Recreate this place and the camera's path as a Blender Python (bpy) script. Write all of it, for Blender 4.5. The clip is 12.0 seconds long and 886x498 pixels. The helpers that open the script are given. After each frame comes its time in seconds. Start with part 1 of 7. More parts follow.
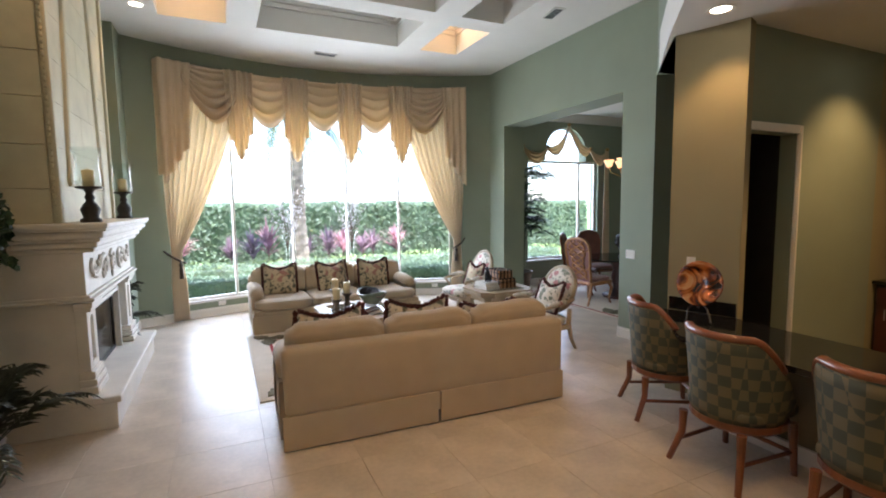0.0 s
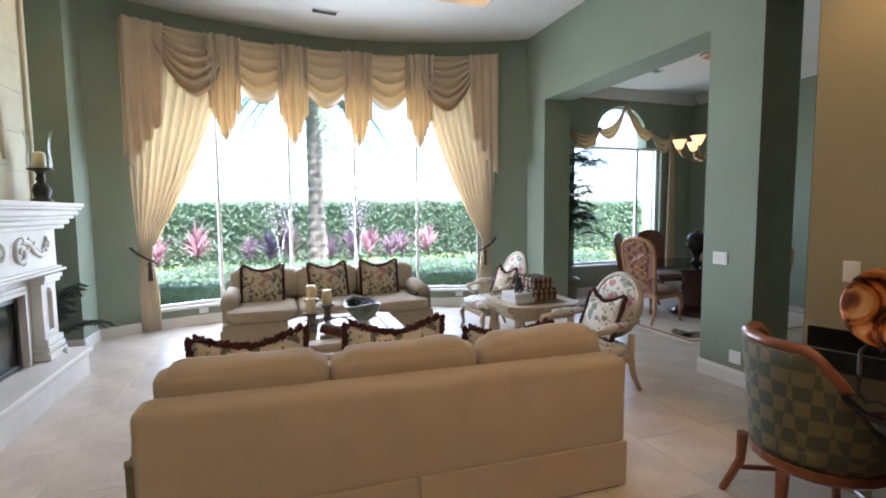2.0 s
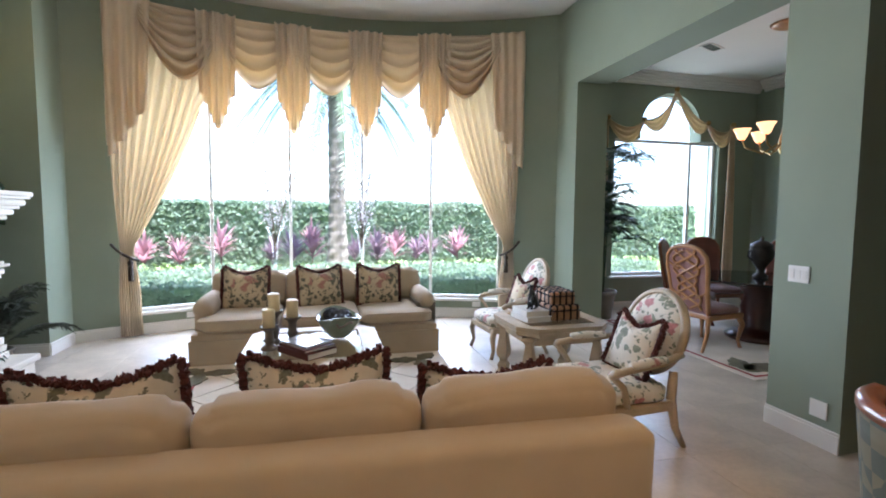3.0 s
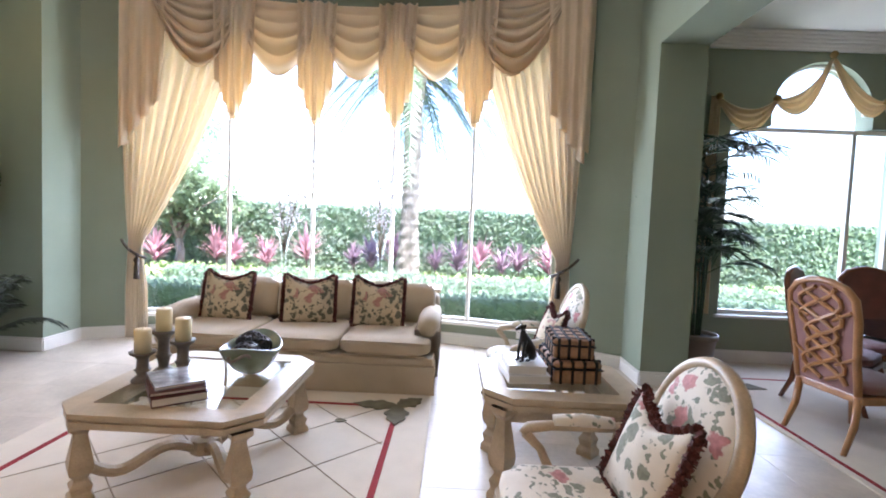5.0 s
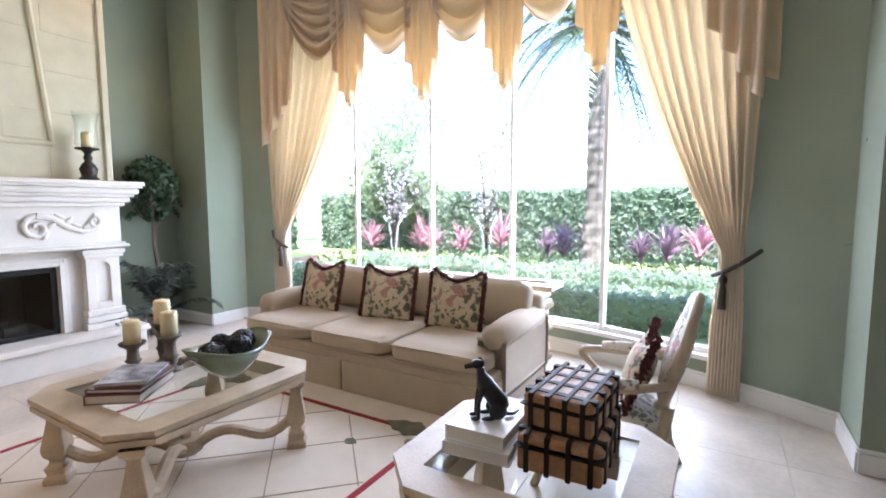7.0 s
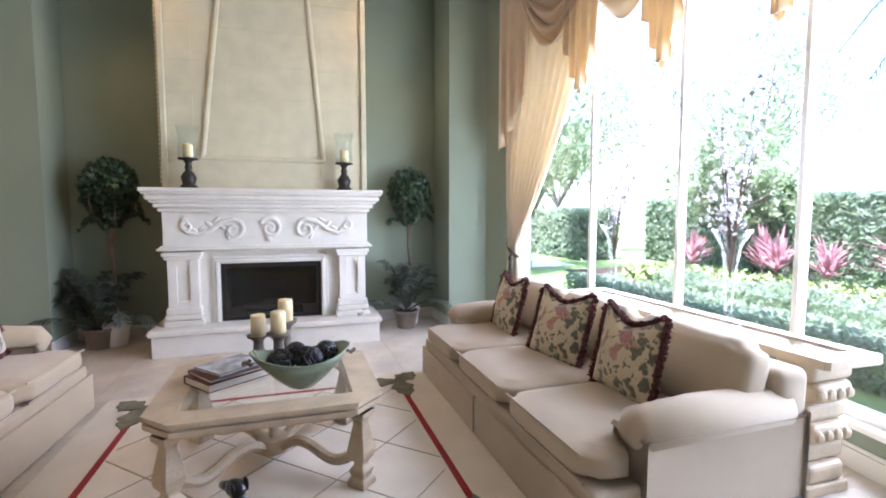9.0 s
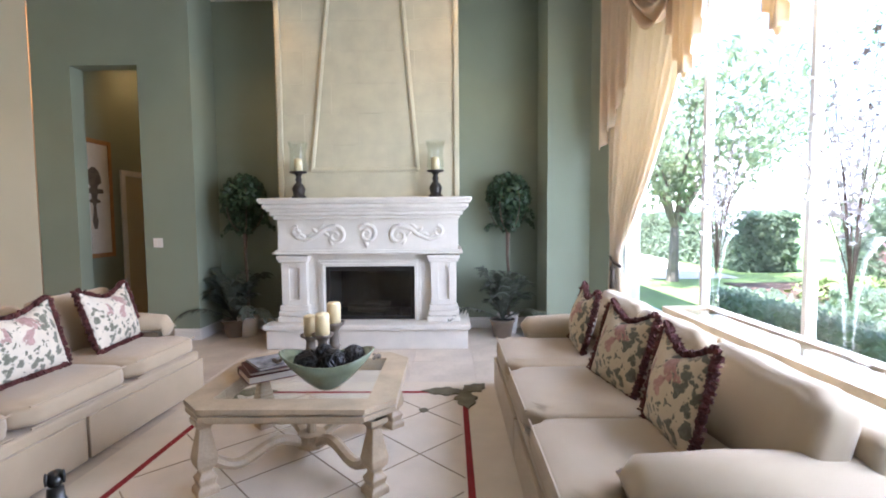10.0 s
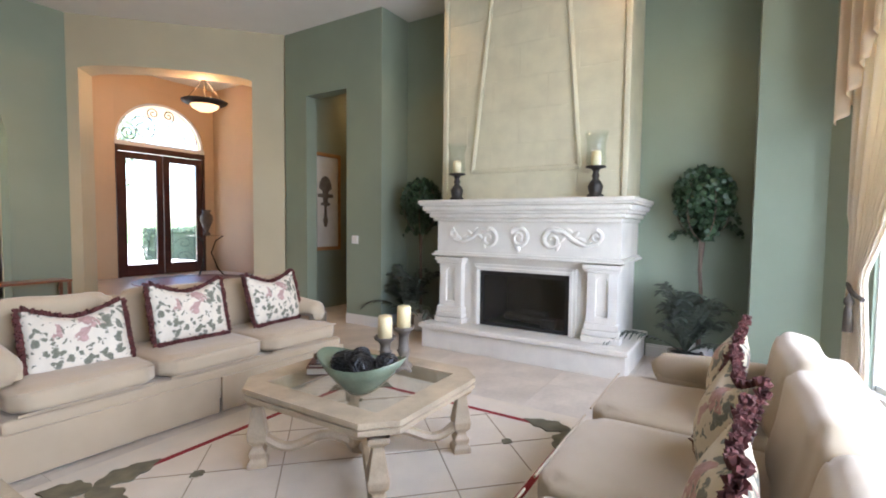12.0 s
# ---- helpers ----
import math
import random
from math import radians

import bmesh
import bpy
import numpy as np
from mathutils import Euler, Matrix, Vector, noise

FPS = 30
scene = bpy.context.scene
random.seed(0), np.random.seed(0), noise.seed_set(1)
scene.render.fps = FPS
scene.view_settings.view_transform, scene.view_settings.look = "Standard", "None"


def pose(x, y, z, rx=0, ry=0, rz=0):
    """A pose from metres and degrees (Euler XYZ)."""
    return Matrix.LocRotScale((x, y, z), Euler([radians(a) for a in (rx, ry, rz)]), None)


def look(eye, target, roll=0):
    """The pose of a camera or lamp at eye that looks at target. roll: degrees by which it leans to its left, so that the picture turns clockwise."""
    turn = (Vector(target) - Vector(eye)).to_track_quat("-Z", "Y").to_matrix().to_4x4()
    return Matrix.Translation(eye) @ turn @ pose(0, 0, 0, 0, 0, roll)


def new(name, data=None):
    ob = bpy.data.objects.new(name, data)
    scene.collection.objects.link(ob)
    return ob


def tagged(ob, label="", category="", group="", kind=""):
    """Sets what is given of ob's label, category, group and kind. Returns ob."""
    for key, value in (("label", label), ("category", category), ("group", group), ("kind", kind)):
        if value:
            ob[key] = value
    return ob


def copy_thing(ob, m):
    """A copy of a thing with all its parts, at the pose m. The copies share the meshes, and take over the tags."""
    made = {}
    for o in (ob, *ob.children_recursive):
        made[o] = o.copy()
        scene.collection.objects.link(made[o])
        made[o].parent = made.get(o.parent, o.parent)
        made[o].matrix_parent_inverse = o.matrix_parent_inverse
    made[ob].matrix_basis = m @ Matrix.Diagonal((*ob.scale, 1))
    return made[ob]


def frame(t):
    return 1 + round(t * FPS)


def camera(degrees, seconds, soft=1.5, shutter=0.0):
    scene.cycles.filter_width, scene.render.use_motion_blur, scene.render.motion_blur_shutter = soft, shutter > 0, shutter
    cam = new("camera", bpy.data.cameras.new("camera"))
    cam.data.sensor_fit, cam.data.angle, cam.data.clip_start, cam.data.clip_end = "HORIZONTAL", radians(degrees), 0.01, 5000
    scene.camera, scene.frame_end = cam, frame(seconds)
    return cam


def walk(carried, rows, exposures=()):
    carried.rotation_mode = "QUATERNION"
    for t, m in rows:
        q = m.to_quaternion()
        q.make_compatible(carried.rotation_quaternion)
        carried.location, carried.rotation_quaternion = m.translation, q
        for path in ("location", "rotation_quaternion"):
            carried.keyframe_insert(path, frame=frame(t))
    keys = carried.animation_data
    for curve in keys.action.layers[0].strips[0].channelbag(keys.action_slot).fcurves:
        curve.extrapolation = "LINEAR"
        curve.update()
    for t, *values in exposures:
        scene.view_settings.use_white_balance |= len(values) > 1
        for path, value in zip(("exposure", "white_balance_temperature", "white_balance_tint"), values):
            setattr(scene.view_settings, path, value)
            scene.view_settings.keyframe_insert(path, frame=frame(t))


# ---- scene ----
cam = camera(86.2, 12.0, soft=1.9)
PATH = [
    (0, (0.197, 0.359, 1.808), (1.037, 2.165, 1.62), -0.7),
    (0.5, (0.404, 0.69, 1.786), (1.226, 2.503, 1.591), -0.7),
    (1, (0.615, 0.971, 1.754), (1.399, 2.801, 1.559), -0.5),
    (1.5, (0.854, 1.283, 1.654), (1.586, 3.136, 1.48), -0.5),
    (2, (1.131, 1.646, 1.595), (1.797, 3.525, 1.431), -0.5),
    (2.5, (1.457, 2.017, 1.566), (2.042, 3.923, 1.406), -0.1),
    (3, (1.811, 2.342, 1.527), (2.301, 4.275, 1.38), 0.4),
    (5, (3.15, 3.422, 1.478), (3.11, 5.419, 1.37), 2.4),
    (5.5, (3.435, 3.772, 1.466), (3.231, 5.757, 1.339), 2.5),
    (6, (3.724, 4.059, 1.458), (3.312, 6.01, 1.314), 2.1),
    (6.5, (4.021, 4.337, 1.457), (3.336, 6.208, 1.292), 1.3),
    (7, (4.305, 4.669, 1.464), (3.291, 6.383, 1.278), -0.1),
    (7.5, (4.473, 5.054, 1.464), (3.16, 6.551, 1.275), -0.4),
    (9.5, (4.568, 6.646, 1.445), (2.593, 6.925, 1.306), -0.1),
    (10, (4.54, 7.001, 1.444), (2.545, 6.966, 1.319), -0.5),
    (10.5, (4.487, 7.359, 1.435), (2.519, 7.023, 1.323), -0.7),
    (11, (4.326, 7.656, 1.434), (2.425, 7.044, 1.332), -0.3),
    (11.5, (4.097, 7.872, 1.439), (2.293, 7.014, 1.339), 0.4),
    (12, (3.854, 8.02, 1.43), (2.16, 6.962, 1.322), 0.6),
]
walk(cam, [(t, look(eye, target, roll)) for t, eye, target, roll in PATH],
     exposures=[(0.0, 2.54, 5750, 15), (2.0, 2.62, 5520, 14), (3.0, 2.68, 5480, 15), (5.0, 2.95, 5600, 20), (7.5, 2.85, 5600, 20), (9.5, 2.78, 5600, 21), (12.0, 2.66, 5720, 17)])

# ---- world, sun, large lights ----
world = bpy.data.worlds.new("sky")
scene.world = world
world.use_nodes = True
wn = world.node_tree
sky = wn.nodes.new("ShaderNodeTexSky")
sky.sky_type = "NISHITA"
sky.sun_disc = False
sky.sun_elevation, sky.sun_rotation = radians(64), radians(146)
sky.air_density, sky.dust_density = 1.0, 1.2
wn.nodes["Background"].inputs[1].default_value = 0.15
wn.links.new(sky.outputs[0], wn.nodes["Background"].inputs[0])


def lamp(name, kind, m, energy, color=(1, 1, 1), **more):
    d = bpy.data.lights.new(name, kind)
    d.energy, d.color = energy, color
    if "size" in more and kind == "AREA":
        d.shape, d.size, d.size_y = "RECTANGLE", more["size"], more["size_y"]
    if "angle" in more:
        d.angle = more["angle"]
    if "radius" in more:
        d.shadow_soft_size = more["radius"]
    if "cone" in more:
        d.spot_size, d.spot_blend = more["cone"], 0.6
    ob = new(name, d)
    ob.matrix_world = m
    return ob


lamp("sun", "SUN", look((0, 0, 30), (-8, 12, 0)), 5.0, (1.0, 0.95, 0.87), angle=radians(1.0))
# daylight of the sky in the window openings
lamp("window_daylight", "AREA", look((1.87, 9.7, 1.75), (1.87, 0, 0.8)), 66, (0.96, 0.98, 1.0), size=4.6, size_y=2.6)
lamp("dining_daylight", "AREA", look((7.2, 9.75, 1.8), (7.2, 4, 1.0)), 11, (0.96, 0.98, 1.0), size=1.6, size_y=2.4)

# ---- materials ----


def mat(name, base, rough=0.6, metal=0.0, scale=8.0, vary=0.12, bump=0.15, fine=120.0, alt=None, spec=0.5, coat=0.0, sheen=0.0, island=0.0):
    """Principled surface with large blotches, fine grain and bump, in object space."""
    m = bpy.data.materials.new(name)
    m.use_nodes = True
    t = m.node_tree
    b = t.nodes["Principled BSDF"]
    tc = t.nodes.new("ShaderNodeTexCoord")
    n1 = t.nodes.new("ShaderNodeTexNoise")
    n1.inputs["Scale"].default_value, n1.inputs["Detail"].default_value = scale, 6
    n2 = t.nodes.new("ShaderNodeTexNoise")
    n2.inputs["Scale"].default_value, n2.inputs["Detail"].default_value = fine, 3
    t.links.new(tc.outputs["Object"], n1.inputs["Vector"])
    t.links.new(tc.outputs["Object"], n2.inputs["Vector"])
    ramp = t.nodes.new("ShaderNodeMix")
    ramp.data_type = "RGBA"
    alt = alt or tuple(c * (1 - 2 * vary) for c in base)
    hi = tuple(min(1, c * (1 + vary)) for c in base)
    ramp.inputs[6].default_value, ramp.inputs[7].default_value = (*alt, 1), (*hi, 1)
    add = t.nodes.new("ShaderNodeMath")
    add.operation = "MULTIPLY_ADD"
    t.links.new(n2.outputs[0], add.inputs[0])
    add.inputs[1].default_value = 0.35
    t.links.new(n1.outputs[0], add.inputs[2])
    sub = t.nodes.new("ShaderNodeMapRange")
    t.links.new(add.outputs[0], sub.inputs[0])
    sub.inputs[1].default_value, sub.inputs[2].default_value = 0.35, 1.0
    t.links.new(sub.outputs[0], ramp.inputs[0])
    last = ramp.outputs[2]
    if island:
        info = t.nodes.new("ShaderNodeObjectInfo")
        hsv = t.nodes.new("ShaderNodeHueSaturation")
        mr = t.nodes.new("ShaderNodeMapRange")
        t.links.new(info.outputs["Random"], mr.inputs[0])
        mr.inputs[3].default_value, mr.inputs[4].default_value = 1 - island, 1 + island
        t.links.new(mr.outputs[0], hsv.inputs["Value"])
        t.links.new(last, hsv.inputs["Color"])
        last = hsv.outputs[0]
    t.links.new(last, b.inputs["Base Color"])
    b.inputs["Roughness"].default_value, b.inputs["Metallic"].default_value = rough, metal
    b.inputs["Specular IOR Level"].default_value = spec
    b.inputs["Coat Weight"].default_value = coat
    b.inputs["Coat Roughness"].default_value = 0.1
    b.inputs["Sheen Weight"].default_value = sheen
    if bump:
        bp = t.nodes.new("ShaderNodeBump")
        bp.inputs["Strength"].default_value, bp.inputs["Distance"].default_value = bump, 0.004
        t.links.new(n2.outputs[0], bp.inputs["Height"])
        t.links.new(bp.outputs[0], b.inputs["Normal"])
    return m


def glow(name, color, strength):
    m = bpy.data.materials.new(name)
    m.use_nodes = True
    b = m.node_tree.nodes["Principled BSDF"]
    b.inputs["Base Color"].default_value = (*color, 1)
    b.inputs["Emission Color"].default_value = (*color, 1)
    b.inputs["Emission Strength"].default_value = strength
    return m


def glass(name, tint=(1, 1, 1), rough=0.0, gloss=0.5):
    m = bpy.data.materials.new(name)
    m.use_nodes = True
    t = m.node_tree
    out = t.nodes["Material Output"]
    tr, gl = t.nodes.new("ShaderNodeBsdfTransparent"), t.nodes.new("ShaderNodeBsdfGlossy")
    tr.inputs[0].default_value = (*tint, 1)
    gl.inputs["Roughness"].default_value = rough
    mix, lw = t.nodes.new("ShaderNodeMixShader"), t.nodes.new("ShaderNodeLayerWeight")
    pw, sc = t.nodes.new("ShaderNodeMath"), t.nodes.new("ShaderNodeMath")
    pw.operation, sc.operation = "POWER", "MULTIPLY_ADD"
    lw.inputs[0].default_value = 0.5
    t.links.new(lw.outputs["Facing"], pw.inputs[0])
    pw.inputs[1].default_value = 5.0
    t.links.new(pw.outputs[0], sc.inputs[0])
    sc.inputs[1].default_value, sc.inputs[2].default_value = gloss, 0.03
    t.links.new(sc.outputs[0], mix.inputs[0])
    t.links.new(tr.outputs[0], mix.inputs[1])
    t.links.new(gl.outputs[0], mix.inputs[2])
    t.links.new(mix.outputs[0], out.inputs[0])
    return m


def floral(name, base, spots, leaf, scale=9.0, rough=0.85, cut=0.42, share=0.5, bouquet=0.0):
    """Printed fabric: roses and leaves scattered by a Voronoi pattern on a plain ground."""
    m = mat(name, base, rough, scale=14, vary=0.06, bump=0.3, fine=400, sheen=0.2)
    t = m.node_tree
    b = t.nodes["Principled BSDF"]
    ground = b.inputs["Base Color"].links[0].from_socket
    tc = next(n for n in t.nodes if n.type == "TEX_COORD")
    warp = t.nodes.new("ShaderNodeTexNoise")
    warp.inputs["Scale"].default_value, warp.inputs["Detail"].default_value = scale * 2.2, 3
    t.links.new(tc.outputs["Object"], warp.inputs["Vector"])
    vm = t.nodes.new("ShaderNodeMixRGB")
    vm.blend_type = "ADD"
    vm.inputs[0].default_value = 0.11
    t.links.new(tc.outputs["Object"], vm.inputs[1])
    t.links.new(warp.outputs["Color"], vm.inputs[2])
    last = ground
    for k, (col, sc, th, shift) in enumerate(((leaf, scale * 1.35, cut, 3.1), (leaf, scale * 2.1, cut * 0.85, 8.7), (spots, scale, cut * 0.95, 0.0))):
        mp = t.nodes.new("ShaderNodeMapping")
        mp.inputs["Location"].default_value = (shift, shift * 0.7, -shift)
        if k < 2:
            mp.inputs["Scale"].default_value = (1.0, 1.7, 1.2)
        t.links.new(vm.outputs[0], mp.inputs[0])
        v = t.nodes.new("ShaderNodeTexVoronoi")
        v.inputs["Scale"].default_value = sc
        t.links.new(mp.outputs[0], v.inputs["Vector"])
        edge = t.nodes.new("ShaderNodeMapRange")
        edge.inputs[1].default_value, edge.inputs[2].default_value = th, th - 0.06
        t.links.new(v.outputs["Distance"], edge.inputs[0])
        gate = t.nodes.new("ShaderNodeMath")
        gate.operation = "GREATER_THAN"
        sep = t.nodes.new("ShaderNodeSeparateColor")
        t.links.new(v.outputs["Color"], sep.inputs[0])
        t.links.new(sep.outputs[0], gate.inputs[0])
        gate.inputs[1].default_value = share if k == 2 else (0.42 if bouquet else share * 0.55)
        mul = t.nodes.new("ShaderNodeMath")
        mul.operation = "MULTIPLY"
        t.links.new(edge.outputs[0], mul.inputs[0])
        t.links.new(gate.outputs[0], mul.inputs[1])
        if bouquet:
            off = t.nodes.new("ShaderNodeVectorMath")
            off.operation = "SUBTRACT"
            off.inputs[1].default_value = (0.055, 0.055, 0.055)
            dist = t.nodes.new("ShaderNodeVectorMath")
            dist.operation = "LENGTH"
            t.links.new(vm.outputs[0], off.inputs[0])
            t.links.new(off.outputs[0], dist.inputs[0])
            ring = t.nodes.new("ShaderNodeMath")
            ring.operation = "LESS_THAN" if k == 2 else "GREATER_THAN"
            t.links.new(dist.outputs["Value"], ring.inputs[0])
            ring.inputs[1].default_value = bouquet if k == 2 else bouquet * 0.75
            both = t.nodes.new("ShaderNodeMath")
            both.operation = "MULTIPLY"
            t.links.new(mul.outputs[0], both.inputs[0])
            t.links.new(ring.outputs[0], both.inputs[1])
            mul = both
        petal = t.nodes.new("ShaderNodeTexNoise")
        petal.inputs["Scale"].default_value = sc * 5
        t.links.new(tc.outputs["Object"], petal.inputs["Vector"])
        shade = t.nodes.new("ShaderNodeMix")
        shade.data_type = "RGBA"
        shade.inputs[6].default_value = (*[c * 0.55 for c in col], 1)
        shade.inputs[7].default_value = (*[min(1, c * 1.5 + 0.08) for c in col], 1)
        t.links.new(petal.outputs[0], shade.inputs[0])
        mx = t.nodes.new("ShaderNodeMix")
        mx.data_type = "RGBA"
        t.links.new(mul.outputs[0], mx.inputs[0])
        t.links.new(last, mx.inputs[6])
        t.links.new(shade.outputs[2], mx.inputs[7])
        last = mx.outputs[2]
    t.links.new(last, b.inputs["Base Color"])
    return m


M = dict(
    green=mat("sage_wall_paint", (0.246, 0.288, 0.213), 0.75, scale=1.5, vary=0.05, bump=0.2, fine=260),
    olive=mat("olive_wall_paint", (0.30, 0.27, 0.16), 0.75, scale=1.5, vary=0.05, bump=0.2, fine=260),
    # cream of the entry with the warm lamp light put into its colour
    foyer=mat("warm_tinted_cream_paint", (0.58, 0.42, 0.26), 0.75, scale=1.2, vary=0.06, bump=0.2, fine=200),
    cream_wall=mat("cream_wall_paint", (0.50, 0.45, 0.31), 0.75, scale=1.2, vary=0.06, bump=0.2, fine=200),
    ceiling=mat("white_ceiling_paint", (0.72, 0.71, 0.66), 0.85, scale=2, vary=0.03, bump=0.3, fine=200),
    trim=mat("white_trim_paint", (0.75, 0.73, 0.68), 0.4, scale=3, vary=0.03, bump=0.05),
    floor=mat("travertine_tile", (0.60, 0.53, 0.44), 0.33, scale=3.0, vary=0.15, bump=0.12, fine=28, island=0.03, spec=0.34),
    grout=mat("grout", (0.58, 0.50, 0.41), 0.7),
    stone=mat("cast_stone", (0.58, 0.545, 0.385), 0.7, scale=5, vary=0.08, bump=0.35, fine=150),
    stone_white=mat("white_limestone", (0.73, 0.69, 0.61), 0.65, scale=5, vary=0.07, bump=0.3, fine=140),
    firebox=mat("firebox_black", (0.012, 0.012, 0.012), 0.45, vary=0.3),
    sofa=mat("beige_twill", (0.46, 0.368, 0.248), 0.9, scale=5, vary=0.05, bump=0.5, fine=500, sheen=0.25),
    valance=mat("champagne_satin", (0.72, 0.60, 0.43), 0.5, scale=4, vary=0.06, bump=0.1, fine=300, sheen=0.3),
    sheer=mat("ivory_sheer", (0.80, 0.73, 0.60), 0.7, scale=4, vary=0.05, bump=0.1, fine=300),
    cord=mat("dark_bronze_cord", (0.06, 0.045, 0.03), 0.6, vary=0.3, bump=0.6, fine=200),
    limed=mat("limed_oak", (0.50, 0.40, 0.27), 0.45, scale=6, vary=0.18, bump=0.3, fine=90),
    cherry=mat("cherry_wood", (0.20, 0.062, 0.022), 0.3, scale=6, vary=0.25, bump=0.1, fine=80, coat=0.4),
    honey=mat("honey_wood", (0.42, 0.20, 0.075), 0.35, scale=6, vary=0.2, bump=0.1, fine=80, coat=0.3),
    darkwood=mat("mahogany", (0.055, 0.014, 0.009), 0.28, scale=5, vary=0.3, bump=0.1, fine=70, coat=0.4),
    granite=mat("black_granite", (0.012, 0.012, 0.013), 0.06, scale=60, vary=0.5, bump=0.0, fine=300),
    # black paint of real things; also the darkness behind the bar doorway
    black=mat("black_paint_and_dark", (0.015, 0.014, 0.013), 0.35, vary=0.3),
    iron=mat("dark_iron", (0.05, 0.045, 0.04), 0.5, metal=0.6, vary=0.3, bump=0.4, fine=80),
    pewter=mat("carved_grey_wood", (0.16, 0.13, 0.10), 0.6, vary=0.3, bump=0.6, fine=60),
    wax=mat("ivory_wax", (0.80, 0.66, 0.38), 0.4, vary=0.06, bump=0.05),
    glass=glass("clear_glass", (0.96, 0.98, 0.97)),
    pane=glass("window_glass", (0.98, 0.99, 0.99), 0.0, 0.12),
    leaf=mat("dark_leaf", (0.035, 0.075, 0.03), 0.45, scale=30, vary=0.4, bump=0.1, island=0.1),
    frond=mat("grey_green_frond", (0.075, 0.092, 0.066), 0.55, scale=24, vary=0.4, bump=0.1, island=0.1),
    hedge=mat("hedge_leaf", (0.20, 0.26, 0.19), 0.55, scale=1.2, vary=0.4, bump=0.1),
    grass=mat("lawn", (0.16, 0.24, 0.07), 0.9, scale=1.2, vary=0.25, bump=0.8, fine=60),
    pink=mat("pink_leaf", (0.40, 0.21, 0.23), 0.5, scale=3, vary=0.35),
    plum=mat("plum_leaf", (0.24, 0.16, 0.18), 0.5, scale=3, vary=0.35),
    bark=mat("palm_bark", (0.24, 0.20, 0.16), 0.9, scale=6, vary=0.3, bump=1.0, fine=30),
    soil=mat("potting_soil", (0.03, 0.022, 0.015), 0.95, vary=0.3, bump=0.8),
    pot=mat("taupe_ceramic", (0.20, 0.16, 0.12), 0.45, vary=0.15),
    celadon=mat("celadon_glaze", (0.17, 0.21, 0.14), 0.18, scale=7, vary=0.2, bump=0.05, coat=0.5),
    rug=mat("cream_wool", (0.66, 0.58, 0.46), 0.95, scale=5, vary=0.06, bump=0.7, fine=350, sheen=0.2),
    rugline=mat("taupe_wool_seam", (0.38, 0.31, 0.22), 0.95, bump=0.6, fine=300),
    rugred=mat("crimson_wool", (0.27, 0.018, 0.022), 0.95, scale=8, vary=0.12, bump=0.7, fine=350),
    rugleaf=mat("olive_wool", (0.17, 0.155, 0.10), 0.95, scale=10, vary=0.25, bump=0.7, fine=350),
    fringe=mat("burgundy_fringe", (0.11, 0.03, 0.025), 0.9, scale=40, vary=0.4, bump=0.8, fine=160),
    paper=mat("page_paper", (0.72, 0.68, 0.60), 0.8, vary=0.05, bump=0.3, fine=200),
    navy=mat("photo_cover", (0.42, 0.43, 0.46), 0.22, scale=14, vary=0.4, alt=(0.04, 0.04, 0.05)),
    burgundy=mat("burgundy_cover", (0.10, 0.02, 0.02), 0.35, vary=0.3),
    brass=mat("antique_brass", (0.45, 0.30, 0.12), 0.35, metal=0.9, vary=0.2),
    copper=mat("copper_glass", (0.62, 0.21, 0.05), 0.10, metal=0.35, scale=9, vary=0.6, alt=(0.03, 0.006, 0.003), bump=0.6, fine=14, coat=1.0),
    plastic=mat("white_plastic", (0.78, 0.77, 0.74), 0.35, vary=0.02, bump=0),
    rust=mat("rust_leather", (0.17, 0.055, 0.035), 0.45, scale=7, vary=0.2, bump=0.3),
    mauve=mat("mauve_velvet", (0.27, 0.13, 0.115), 0.85, scale=7, vary=0.15, bump=0.4, fine=300, sheen=0.4),
    rattan=mat("woven_rattan", (0.40, 0.21, 0.10), 0.55, scale=20, vary=0.25, bump=0.9, fine=90),
    steel=mat("grey_steel", (0.35, 0.35, 0.35), 0.4, metal=0.9, vary=0.1),
    leather=mat("dark_strap_leather", (0.022, 0.016, 0.013), 0.65, vary=0.3, bump=0.4, fine=200, spec=0.25),
    # olive paint dimmed in colour, for the bar base that gets little light
    dark=mat("dimmed_olive_paint", (0.20, 0.18, 0.12), 0.8, scale=1.5, vary=0.06),
)
M["pillow"] = floral("rose_tapestry", (0.56, 0.46, 0.30), (0.33, 0.15, 0.11), (0.085, 0.08, 0.045), 8.5, cut=0.45, share=0.15, bouquet=0.15)
M["pillow_light"] = floral("ivory_rose_linen", (0.68, 0.61, 0.49), (0.36, 0.21, 0.18), (0.12, 0.12, 0.075), 8.5, cut=0.44, share=0.15, bouquet=0.15)
M["chintz"] = floral("floral_chintz", (0.72, 0.67, 0.57), (0.42, 0.16, 0.155), (0.17, 0.19, 0.13), 8.0, cut=0.43, share=0.62)



